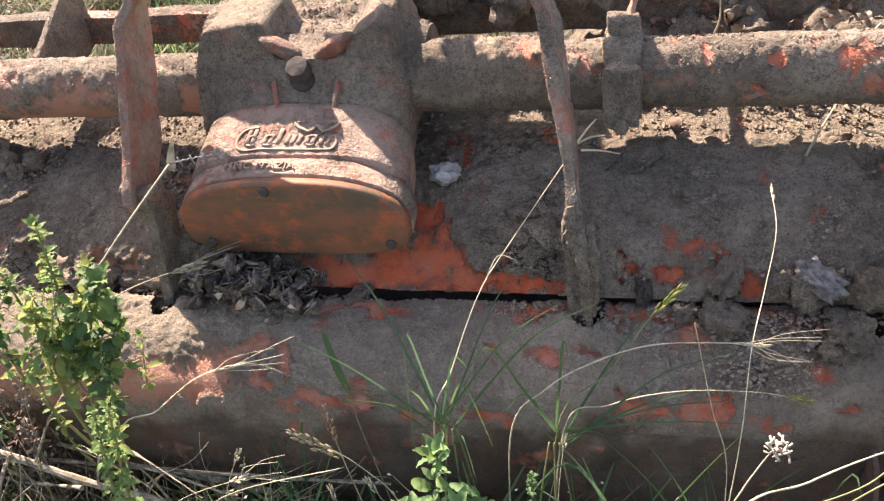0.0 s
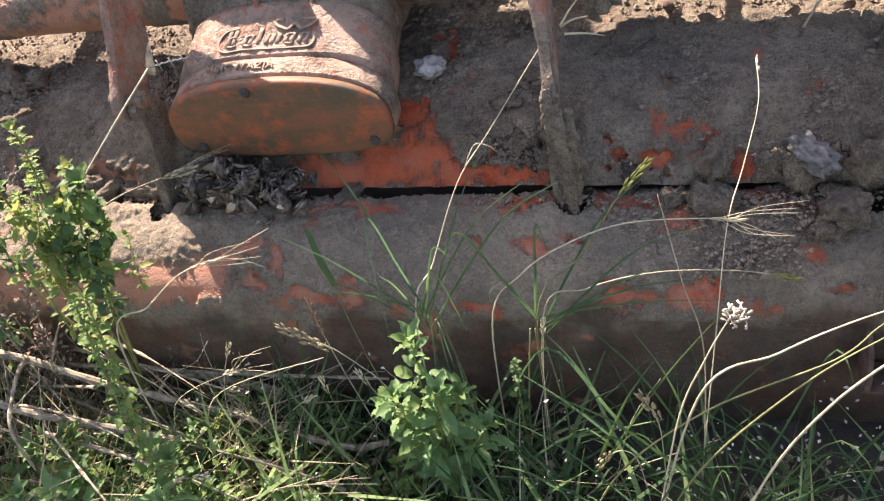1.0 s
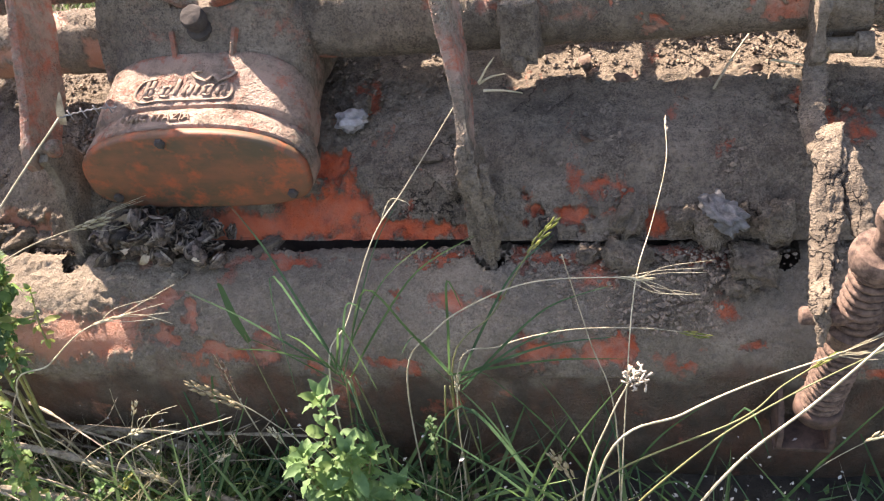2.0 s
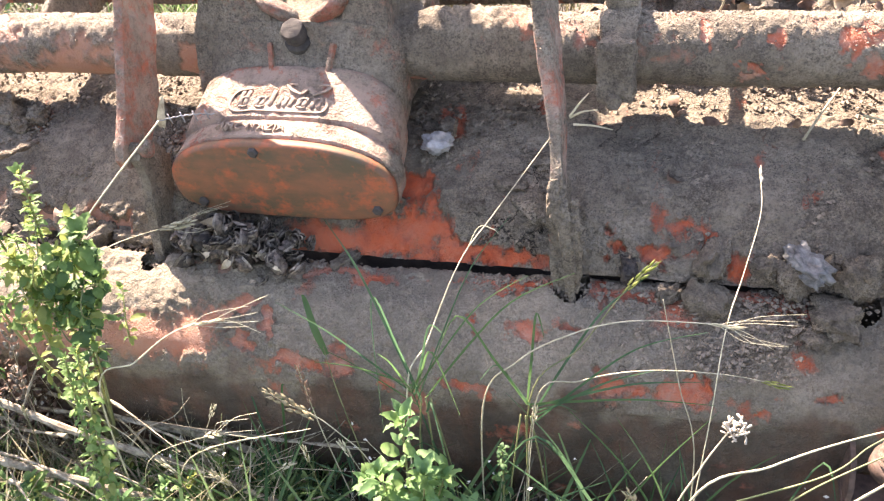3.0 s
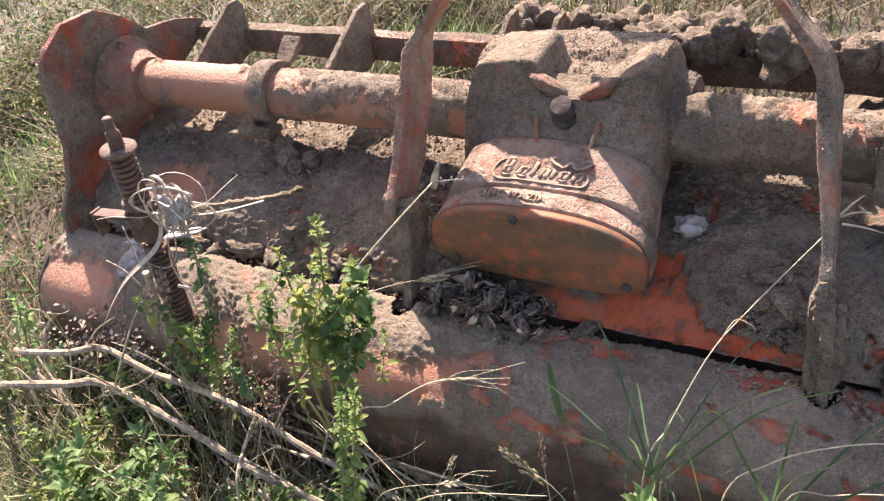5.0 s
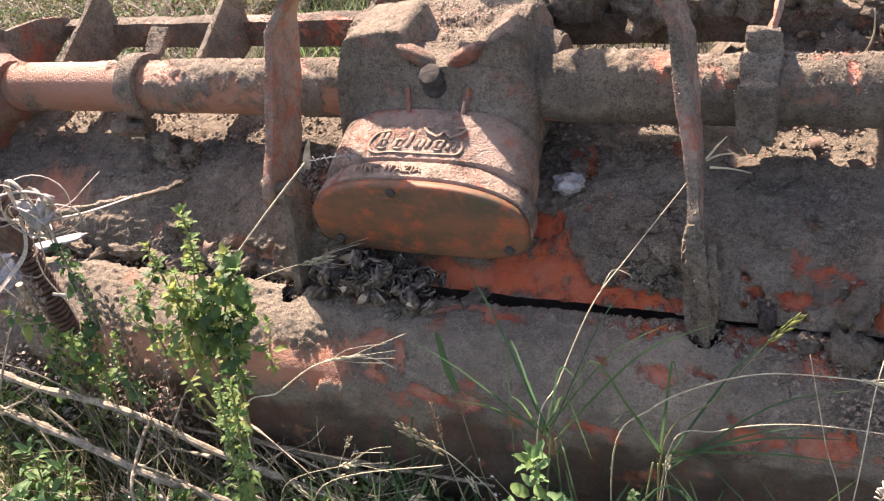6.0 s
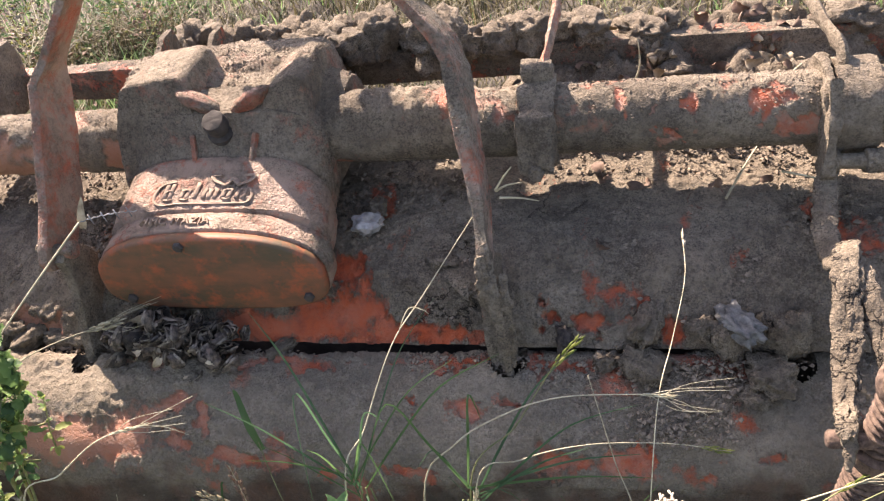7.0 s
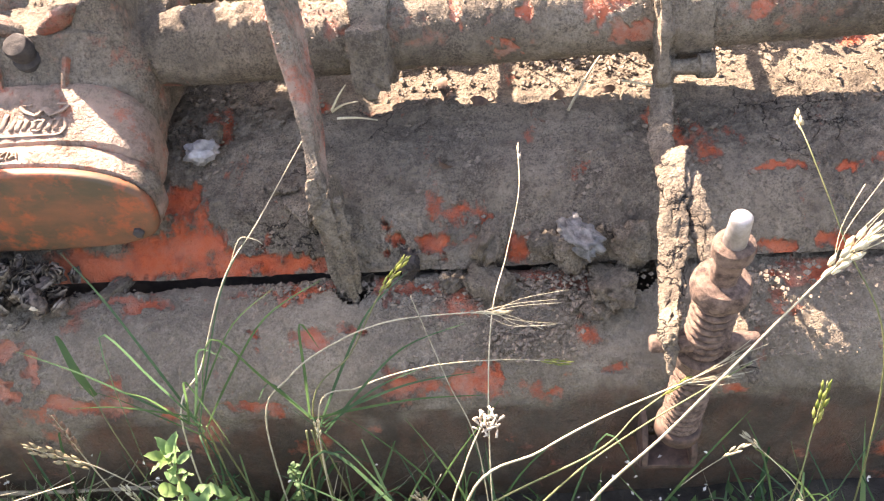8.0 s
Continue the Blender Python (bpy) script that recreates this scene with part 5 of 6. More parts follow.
def stalk(label, pts, r0, mat, head=0.0, head_len=0.0, head_mat=None, awns=0, name="grass_stalk", seed=0, leaf=None):
    """A thin culm through the points with a seed head at its end."""
    ob = thing(name, label, "grass")
    path = spline(pts, 8)
    bm = bmesh.new()
    n = len(path)
    sweep(bm, path, [0.72 * r0 * (1 - 0.55 * i / n) for i in range(n)], 5)
    part("culm", bm, mat, ob)
    r = random.Random(seed)
    if head:
        tip = path[-1]
        d = (path[-1] - path[-4]).normalized()
        bm = bmesh.new()
        steps = max(6, int(head_len / 0.004))
        for k in range(steps):
            f = k / steps
            p = tip - d * head_len * (1 - f)
            a = k * 2.4
            side = d.cross(Vector((math.cos(a), math.sin(a), 0.3))).normalized()
            w = head * (0.6 + 0.6 * math.sin(math.pi * f))
            q = p + side * w * 0.7
            sweep(bm, [q - d * 0.003, q + d * 0.003 + side * w * 0.2, q + d * 0.009 + side * w * 0.5], [w * 0.25, w * 0.45, w * 0.06], 5)
        for k in range(awns):
            a = k * 1.9
            side = d.cross(Vector((math.cos(a), math.sin(a), 0.2))).normalized()
            q = tip - d * head_len * r.uniform(0.2, 0.9)
            sweep(bm, spline([q, q + d * 0.03 + side * r.uniform(0.006, 0.02), q + d * r.uniform(0.05, 0.09) + side * r.uniform(0.01, 0.035)], 4), 0.00036, 4)
        part("seed_head", bm, head_mat or M_STRAW, ob)
    if leaf:
        bm = bmesh.new()
        ribbon(bm, leaf, 0.011, 6)
        part("blade", bm, M_BLADE, ob)
    return ob


stalk("green grass stalk with a yellow-green seed head", [(-0.10, 0.63, -0.03), (-0.096, 0.655, 0.328), (-0.032, 0.673, 0.426), (0.012, 0.687, 0.506), (0.05, 0.70, 0.554)], 0.0018, M_STEM, 0.0036, 0.055, M_LEAF_YELLOW)
stalk("arched pale green stalk with a thin feathery head", [(-0.17, 0.62, -0.03), (-0.159, 0.65, 0.309), (-0.108, 0.66, 0.403), (-0.045, 0.67, 0.45), (0.02, 0.68, 0.472), (0.099, 0.69, 0.47), (0.155, 0.70, 0.458)], 0.0019, M_STRAW, 0.0022, 0.04, M_STRAW, 7)
stalk("arched thin grass stalk lying over the tailboard", [(-0.11, 0.62, -0.03), (-0.088, 0.65, 0.33), (-0.03, 0.668, 0.367), (0.053, 0.685, 0.381), (0.151, 0.702, 0.368), (0.228, 0.72, 0.334)], 0.0017, M_STRAW, 0.003, 0.04, M_LEAF_YELLOW)
stalk("long bare stem leaning up to the link arm", [(-0.275, 0.60, -0.03), (-0.26, 0.64, 0.33), (-0.245, 0.712, 0.362), (-0.208, 0.785, 0.446), (-0.171, 0.858, 0.476), (-0.099, 0.93, 0.56)], 0.0019, M_STRAW)
stalk("side twig with a drooping tip", [(-0.20, 0.80, 0.455), (-0.185, 0.82, 0.482), (-0.165, 0.82, 0.48), (-0.158, 0.82, 0.472)], 0.0011, M_STRAW)
stalk("tall thin stem with a pale spikelet", [(0.115, 0.58, -0.03), (0.125, 0.62, 0.337), (0.135, 0.695, 0.454), (0.155, 0.77, 0.483), (0.173, 0.845, 0.518), (0.173, 0.92, 0.530)], 0.0013, M_STRAW, 0.0028, 0.030, M_FLOWER)
stalk("thin upright dry stem", [(0.12, 0.58, -0.03), (0.113, 0.60, 0.317), (0.085, 0.62, 0.438), (0.058, 0.64, 0.555)], 0.0014, M_STRAW)
stalk("pale dry grass stalk with a frayed head", [(-0.74, 0.55, -0.02), (-0.675, 0.56, 0.36), (-0.611, 0.58, 0.411), (-0.546, 0.60, 0.459), (-0.485, 0.62, 0.470)], 0.0021, M_STRAW, 0.0020, 0.05, M_STRAW, 6, seed=4)
stalk("dry straw with a bent head resting on the tailboard", [(-0.80, 0.68, 0.43), (-0.743, 0.74, 0.453), (-0.696, 0.79, 0.450), (-0.642, 0.84, 0.437)], 0.0018, M_STRAW, 0.005, 0.05, M_STRAW, 5)
stalk("young grass stem with one broad yellow-green blade", [(-0.33, 0.62, -0.03), (-0.352, 0.64, 0.152), (-0.379, 0.667, 0.281), (-0.396, 0.693, 0.348)], 0.0017, M_STEM, leaf=[(-0.392, 0.690, 0.335), (-0.405, 0.70, 0.375), (-0.419, 0.72, 0.411), (-0.423, 0.722, 0.420)])
stalk("dry stem bent over with a thick olive-tan seed spike", [(-0.29, 0.61, -0.03), (-0.315, 0.615, 0.12), (-0.337, 0.62, 0.198), (-0.361, 0.62, 0.239), (-0.393, 0.62, 0.280), (-0.429, 0.62, 0.301), (-0.464, 0.62, 0.328)], 0.0016, M_STRAW, 0.0060, 0.085, M_SPIKE, seed=21)
stalk("thin upright grass stem with a narrow brown spike", [(-0.37, 0.62, -0.03), (-0.390, 0.62, 0.20), (-0.396, 0.62, 0.297), (-0.397, 0.62, 0.348), (-0.398, 0.62, 0.392)], 0.0015, M_STRAW, 0.0042, 0.080, M_LEAF_BROWN, seed=22)
stalk("short dry stem with a tan seed spike", [(0.075, 0.56, -0.03), (0.066, 0.56, 0.15), (0.06, 0.56, 0.229), (0.047, 0.56, 0.273), (0.035, 0.56, 0.300)], 0.0014, M_STRAW, 0.0050, 0.060, M_SPIKE, seed=23)
stalk("short drooping stem with a tan seed spike", [(0.055, 0.55, -0.03), (0.035, 0.555, 0.13), (0.016, 0.56, 0.159), (-0.007, 0.56, 0.144), (-0.023, 0.56, 0.107)], 0.0014, M_STRAW, 0.0050, 0.050, M_SPIKE, seed=24)
flower = stalk("dry stem with a tuft of faded white florets", [(0.05, 0.49, -0.03), (0.08, 0.50, 0.323), (0.107, 0.508, 0.444), (0.128, 0.515, 0.505)], 0.0020, M_STRAW)
fl = bmesh.new()
sweep(fl, [(0, 0, 0), (0, 0.006, 0.001), (0, 0.012, 0.0)], [0.0006, 0.0013, 0.0017], 5)
FLORET = mesh_of(fl, "floret", M_FLOWER)
for k in range(40):
    a, b = rng.uniform(0, 6.28), rng.uniform(-0.3, 1.2)
    ob = new("floret", FLORET)
    ob.parent = flower
    ob.matrix_local = aim((0.132 + rng.uniform(-0.007, 0.012), 0.515 + rng.uniform(-0.007, 0.007), 0.508 + rng.uniform(-0.006, 0.007)), (math.cos(a) * math.cos(b), math.sin(a) * math.cos(b), math.sin(b)), 0, rng.uniform(0.55, 0.95))
stalk("long yellow-green grass stalk leaning to one side", [(-0.06, 0.48, -0.03), (0.006, 0.50, 0.192), (0.112, 0.533, 0.309), (0.245, 0.567, 0.374), (0.294, 0.60, 0.398), (0.36, 0.63, 0.43)], 0.0022, M_STEM, 0.0028, 0.05, M_LEAF_YELLOW)
stalk("long yellow-green grass stalk leaning to one side", [(0.02, 0.46, -0.03), (0.10, 0.48, 0.246), (0.196, 0.52, 0.373), (0.284, 0.56, 0.425), (0.40, 0.60, 0.48)], 0.0022, M_STEM)
stalk("stout pale straw with a bristly seed head", [(0.13, 0.47, -0.03), (0.18, 0.485, 0.25), (0.233, 0.50, 0.388), (0.303, 0.525, 0.469), (0.362, 0.55, 0.539), (0.417, 0.575, 0.601), (0.475, 0.60, 0.662)], 0.0024, M_STRAW, 0.0065, 0.06, M_STRAW, 10)
stalk("pale stalk with a splayed head across the rod", [(0.05, 0.50, -0.02), (0.103, 0.52, 0.356), (0.184, 0.547, 0.409), (0.256, 0.573, 0.434), (0.345, 0.60, 0.455)], 0.0024, M_STRAW, 0.002, 0.02, M_STRAW, 12, seed=9)
stalk("thin stalk with a round pale bud", [(0.60, 0.62, -0.03), (0.572, 0.66, 0.387), (0.518, 0.723, 0.523), (0.487, 0.787, 0.594), (0.484, 0.85, 0.602)], 0.0018, M_STEM, 0.0055, 0.022, M_SPIKE)
for k in range(12):
    rd = random.Random(700 + k)
    x, z = rd.uniform(-1.12, -0.84), rd.uniform(0.28, 0.56)
    stalk("dry brown weed stem with crumbling seed clusters", [(x - 0.03, 0.60, -0.02), (x - 0.02, 0.62, z * 0.55), (x + rd.uniform(-0.03, 0.03), 0.635, z)], 0.0017, M_STICK, 0.0075, rd.uniform(0.05, 0.11), rd.choice([M_LEAF_BROWN, M_HUSK_RIM]), seed=k)
for k in range(48):
    x, y = rng.uniform(-1.75, -0.45), rng.uniform(0.38, 0.68)
    lean, h = rng.gauss(0.03, 0.13), rng.uniform(0.16, 0.36)
    stalk("thin pale dry stem in the weed tangle", [(x, y, -0.03), (x + lean * 0.3, y, h * 0.6), (x + lean, y - 0.01, h)], rng.uniform(0.0010, 0.0018), rng.choice([M_STRAW, M_STRAW, M_STICK, M_STEM]), rng.choice([0.0, 0.0, 0.003, 0.004]), rng.uniform(0.02, 0.05), rng.choice([M_STRAW, M_HUSK_PALE]), rng.choice([0, 0, 5]), seed=k)
stalk("green grass stalk with a slim seed head", [(0.43, 0.54, -0.03), (0.459, 0.55, 0.291), (0.47, 0.575, 0.386), (0.481, 0.60, 0.445)], 0.0017, M_STEM, 0.0045, 0.055, M_LEAF_YELLOW)
for k in range(16):
    x, y = rng.uniform(-0.65, 0.65), rng.uniform(0.50, 0.63)
    lean = rng.uniform(-0.16, 0.16)
    h = rng.uniform(0.18, 0.40)
    stalk("thin dry grass stem among the tufts", [(x, y, -0.03), (x + lean * 0.4, y + 0.01, h * 0.6), (x + lean, y + 0.02, h)], 0.0012, rng.choice([M_STRAW, M_STRAW, M_STEM]), rng.choice([0.0, 0.003, 0.0035]), 0.035, M_STRAW, seed=k)


def stick(pts, r0, r1, seed, twigs=0):
    ob = thing("dry_stick", "dry grey-brown stalk lying over the weeds", "stick", "dry sticks")
    path = spline(pts, 8)
    n = len(path)
    r = random.Random(seed)
    bm = bmesh.new()
    sweep(bm, path, [(r0 + (r1 - r0) * i / n) * (1 + 0.25 * (i % 7 == 0)) for i in range(n)], 8)
    caked(bm, 0.0012, 60, 0, seed)
    part("main_stem", bm, M_STICK, ob)
    for k in range(twigs):
        i = r.randrange(3, n - 3)
        d = Vector((r.uniform(-1, 1), r.uniform(-0.5, 0.5), r.uniform(0.1, 0.8))).normalized()
        L = r.uniform(0.06, 0.22)
        bm = bmesh.new()
        sweep(bm, spline([path[i], path[i] + d * L * 0.5 + Vector((0, 0, r.uniform(-0.02, 0.02))), path[i] + d * L], 5), [r0 * 0.35 - r0 * 0.2 * j / 10 for j in range(11)], 5)
        part("twig", bm, M_STICK, ob)
    return ob


stick([(-1.62, 0.600, 0.19), (-1.50, 0.565, 0.255), (-1.347, 0.564, 0.303), (-1.278, 0.593, 0.308), (-1.156, 0.588, 0.289), (-1.050, 0.594, 0.273), (-0.933, 0.594, 0.248), (-0.835, 0.595, 0.195), (-0.73, 0.605, 0.14), (-0.624, 0.611, 0.092), (-0.433, 0.578, 0.077), (-0.358, 0.600, 0.06)], 0.0068, 0.0050, 1, 8)
stick([(-1.624, 0.669, 0.20), (-1.447, 0.721, 0.175), (-1.242, 0.711, 0.14), (-1.0, 0.695, 0.124), (-0.709, 0.68, 0.10), (-0.50, 0.67, 0.06)], 0.0075, 0.0065, 2, 5)
stick([(-1.545, 0.573, 0.17), (-1.401, 0.539, 0.13), (-1.26, 0.482, 0.09), (-1.183, 0.413, 0.03)], 0.008, 0.0085, 3, 2)
stick([(-1.55, 0.60, 0.165), (-1.57, 0.66, 0.22), (-1.53, 0.70, 0.25), (-1.40, 0.70, 0.235)], 0.006, 0.004, 9, 1)
stick([(-0.915, 0.582, 0.262), (-0.890, 0.545, 0.285), (-0.865, 0.495, 0.29), (-0.846, 0.45, 0.275), (-0.84, 0.43, 0.20)], 0.0036, 0.0020, 4, 2)
stick([(-1.58, 0.52, 0.17), (-1.42, 0.47, 0.285), (-1.241, 0.483, 0.335), (-1.195, 0.512, 0.326), (-1.120, 0.517, 0.304), (-0.976, 0.509, 0.272), (-0.872, 0.505, 0.233), (-0.817, 0.518, 0.195), (-0.70, 0.535, 0.135), (-0.619, 0.548, 0.085), (-0.457, 0.523, 0.068), (-0.373, 0.507, 0.045)], 0.0070, 0.0050, 5, 7)
stick([(-0.94, 0.65, 0.155), (-0.754, 0.66, 0.140), (-0.546, 0.669, 0.130), (-0.363, 0.68, 0.12)], 0.0035, 0.0025, 6, 5)
stick([(-1.45, 0.40, 0.03), (-1.50, 0.48, 0.12), (-1.56, 0.60, 0.165), (-1.60, 0.72, 0.16)], 0.005, 0.004, 7, 1)
stick([(-1.80, 0.62, 0.14), (-1.66, 0.55, 0.13), (-1.55, 0.48, 0.10), (-1.50, 0.36, 0.02)], 0.005, 0.004, 8, 2)
rs = random.Random(77)
for k in range(28):
    x, y, z = rs.uniform(-1.75, -0.62), rs.uniform(0.34, 0.68), rs.uniform(0.06, 0.20)
    L = rs.uniform(0.15, 0.55)
    a = rs.gauss(-0.15, 0.35) if rs.random() < 0.7 else rs.uniform(0, 3.1)
    dz = rs.gauss(-0.03, 0.07)
    d = Vector((math.cos(a) * L, math.sin(a) * L * 0.6, dz))
    p = Vector((x, y, z))
    bow = Vector((0, 0, rs.uniform(-0.03, 0.05)))
    stick([p - d * 0.5, p - d * 0.15 + bow * 0.8, p + d * 0.2 + bow, p + d * 0.5], rs.uniform(0.0014, 0.0036), 0.0010, 300 + k, rs.choice([0, 1, 2, 3]))
stick([(-1.20, 0.655, 0.05), (-1.175, 0.66, 0.20), (-1.165, 0.665, 0.36), (-1.16, 0.67, 0.46)], 0.0065, 0.006, 12, 3)


def cover_stuff(name, label, category, spots, mat):
    """One mesh of many blades: spots gives (x, y, z, height, lean x, lean y, width)."""
    verts, faces = [], []
    for x, y, z, h, lx, ly, w in spots:
        n0 = len(verts)
        a = math.atan2(ly, lx) + 1.57
        sx, sy = math.cos(a) * w, math.sin(a) * w
        for f, g, k in ((0.0, 0.0, 0.7), (0.5, 0.35, 1.0), (1.0, 1.0, 0.0)):
            px, py, pz = x + lx * g, y + ly * g, z + h * (f - 0.18 * g * f)
            if k:
                verts += [(px - sx * k, py - sy * k, pz), (px + sx * k, py + sy * k, pz)]
            else:
                verts.append((px, py, pz))
        faces += [(n0, n0 + 1, n0 + 3, n0 + 2), (n0 + 2, n0 + 3, n0 + 4)]
    me = bpy.data.meshes.new(name)
    me.from_pydata(verts, [], faces)
    me.materials.append(mat)
    return tagged(new(name, me), label, category, kind="stuff")


def blades(count, xr, yr, hr, wr, seed, keep=lambda x, y: 1.0, lean=0.6):
    r = random.Random(seed)
    out = []
    while len(out) < count:
        x, y = r.uniform(*xr), r.uniform(*yr)
        if r.random() > keep(x, y):
            continue
        h = r.uniform(*hr)
        a = r.uniform(0, 6.28)
        L = h * lean * r.uniform(0.2, 1.3)
        out.append((x, y, ground_h(x, y) - 0.005, h, math.cos(a) * L, math.sin(a) * L, r.uniform(*wr) * 0.5))
    return out


def open_ground(x, y):
    """Nothing grows where the machine stands."""
    return 0.0 if -1.62 < x < 1.05 and 0.70 < y < 1.6 else 1.0


def patchy(f, lo):
    return lambda x, y: open_ground(x, y) * min(1.0, max(0.0, lo + 1.3 * (0.5 + noise.noise((x * f, y * f, 3.3)) - 0.35)))


cover_stuff("dry_grass", "dry yellowed field grass", "grass", blades(24000, (-5.0, 3.0), (1.55, 6.5), (0.05, 0.20), (0.003, 0.007), 1, patchy(1.3, 0.1)), M_DRYGRASS)
cover_stuff("dry_grass", "dry grass close behind the machine", "grass", blades(9000, (-2.2, 1.6), (1.62, 3.4), (0.05, 0.18), (0.003, 0.006), 17, patchy(2.2, 0.35), 1.2), M_DRYGRASS)
cover_stuff("dry_grass", "dense dry grass and stalks beside the machine", "grass", blades(13000, (-3.6, -1.5), (0.1, 3.0), (0.08, 0.34), (0.002, 0.0045), 2, patchy(2.0, 0.2), 1.5), M_DRYGRASS)
cover_stuff("green_grass", "green grass mixed into the dry growth", "grass", blades(12000, (-3.6, -1.2), (0.0, 2.6), (0.05, 0.24), (0.002, 0.006), 3, patchy(2.4, 0.0), 0.8), M_BLADE)
cover_stuff("green_grass", "green undergrowth at the foot of the tailboard", "grass", blades(8000, (-1.8, -0.64), (0.1, 0.48), (0.06, 0.26), (0.002, 0.005), 4, patchy(5, 0.2), 0.9), M_BLADE)
cover_stuff("green_grass", "short green grass between the fallen sticks", "grass", blades(5000, (-1.8, -0.45), (0.48, 0.70), (0.03, 0.13), (0.002, 0.005), 14, patchy(5, 0.1), 0.9), M_BLADE)
cover_stuff("green_grass", "sparse shaded grass on dark soil", "grass", blades(1500, (-0.7, 1.2), (0.1, 0.72), (0.03, 0.12), (0.002, 0.006), 5, patchy(6, -0.15), 1.0), M_BLADE_BLUE)
cover_stuff("green_grass", "loose green blades along the foot of the tailboard", "grass", blades(260, (-0.62, 0.75), (0.40, 0.64), (0.12, 0.30), (0.005, 0.009), 15, patchy(6, 0.0), 1.1), M_BLADE)
cover_stuff("dry_grass", "thin pale stems along the foot of the tailboard", "grass", blades(240, (-0.62, 0.75), (0.40, 0.64), (0.08, 0.26), (0.0016, 0.0028), 16, patchy(6, 0.0), 1.1), M_DRY_NEAR)
cover_stuff("dry_grass", "straw and dead stems under the weeds", "grass", blades(2800, (-1.7, 1.1), (0.1, 0.74), (0.01, 0.08), (0.0012, 0.003), 6, patchy(5, 0.0), 2.6), M_DRYGRASS)
cover_stuff("dry_grass", "pale loose straw among the weeds", "grass", blades(2400, (-1.8, -0.5), (0.2, 0.66), (0.08, 0.27), (0.0015, 0.0034), 9, patchy(4, 0.1), 1.2), M_DRY_NEAR)
cover_stuff("green_grass", "green tufts in the far field", "grass", blades(5000, (-5.0, 3.0), (1.6, 6.5), (0.05, 0.18), (0.004, 0.009), 8, patchy(0.9, -0.3)), M_BLADE)


def leaflets(name, label, count, xr, yr, zr, size, mat, seed, keep):
    """Small oval leaves at all angles, in one mesh."""
    r = random.Random(seed)
    verts, faces = [], []
    while len(faces) < count * 2:
        x, y = r.uniform(*xr), r.uniform(*yr)
        if r.random() > keep(x, y):
            continue
        p = Vector((x, y, ground_h(x, y) + r.uniform(*zr) * r.random() ** 0.6))
        d = Vector((r.uniform(-1, 1), r.uniform(-1, 1), r.uniform(-0.3, 0.8))).normalized()
        s = d.cross(Vector((r.uniform(-0.5, 0.5), r.uniform(-0.5, 0.5), 1))).normalized()
        L = size * r.uniform(0.5, 1.3)
        u = s.cross(d) * L * 0.15
        n0 = len(verts)
        verts += [p, p + d * L * 0.4 + s * L * 0.28 + u, p + d * L * 0.45 - u, p + d * L * 0.4 - s * L * 0.28 + u, p + d * L]
        faces += [(n0, n0 + 2, n0 + 4, n0 + 1), (n0, n0 + 3, n0 + 4, n0 + 2)]
    me = bpy.data.meshes.new(name)
    me.from_pydata(verts, [], faces)
    me.materials.append(mat)
    return tagged(new(name, me), label, "weeds", kind="stuff")


leaflets("low_weeds", "low green weed leaves in the grass", 4200, (-1.8, -0.45), (0.1, 0.66), (0.02, 0.12), 0.018, M_LEAF, 1, patchy(5, 0.15))
leaflets("low_weeds", "bright green weed leaves at the front of the growth", 5200, (-1.8, -0.55), (0.12, 0.50), (0.05, 0.20), 0.019, M_LEAF, 11, patchy(5, 0.1))
leaflets("low_weeds", "yellowing small weed leaves", 1500, (-1.9, -0.4), (0.1, 0.68), (0.01, 0.13), 0.017, M_LEAF_YELLOW, 2, patchy(7, 0.0))
leaflets("low_weeds", "dark small leaves in the shade", 3600, (-0.9, 1.1), (0.1, 0.72), (0.005, 0.10), 0.019, M_LEAF_DARK, 3, patchy(6, 0.05))
leaflets("low_weeds", "mixed weed leaves in the dry growth", 13000, (-4.0, -1.62), (0.1, 3.6), (0.02, 0.30), 0.027, M_LEAF_DARK, 4, patchy(2, 0.05))
leaflets("low_weeds", "olive weed leaves high in the dry growth", 7000, (-3.6, -1.62), (0.2, 3.0), (0.12, 0.36), 0.022, M_LEAF_OLIVE, 41, patchy(3, 0.0))
leaflets("dead_leaves", "brown dead leaves in the dry growth", 6000, (-3.6, -1.62), (0.2, 3.0), (0.02, 0.30), 0.024, M_LEAF_BROWN, 42, patchy(3, 0.0))
leaflets("dead_leaves", "curled dead brown leaves on the soil", 2600, (-1.7, 1.1), (0.1, 0.74), (0.0, 0.06), 0.022, M_HUSK_PALE, 5, patchy(5, 0.05))
leaflets("tiny_florets", "scattered tiny pale dry florets among the weeds", 1700, (-1.7, 1.0), (0.1, 0.70), (0.03, 0.24), 0.007, M_FLORET, 6, patchy(4, 0.0))
leaflets("tiny_florets", "pale seed heads in the dry growth", 5000, (-4.0, -0.7), (0.1, 4.2), (0.05, 0.30), 0.011, M_FLOWER, 7, patchy(2, 0.0))
leaflets("seed_clusters", "dry fuzzy seed clusters before the tailboard", 1500, (-1.52, -0.92), (0.62, 0.68), (0.14, 0.34), 0.012, M_FLOWER, 51, lambda x, y: min(1.0, max(0.0, 0.3 + 1.6 * noise.noise((x * 9, y * 9, 1.0)))))
leaflets("seed_clusters", "brown dry seed clusters before the tailboard", 1500, (-1.50, -0.88), (0.62, 0.68), (0.12, 0.34), 0.013, M_LEAF_BROWN, 52, lambda x, y: min(1.0, max(0.0, 0.3 + 1.6 * noise.noise((x * 9, y * 9, 4.0)))))
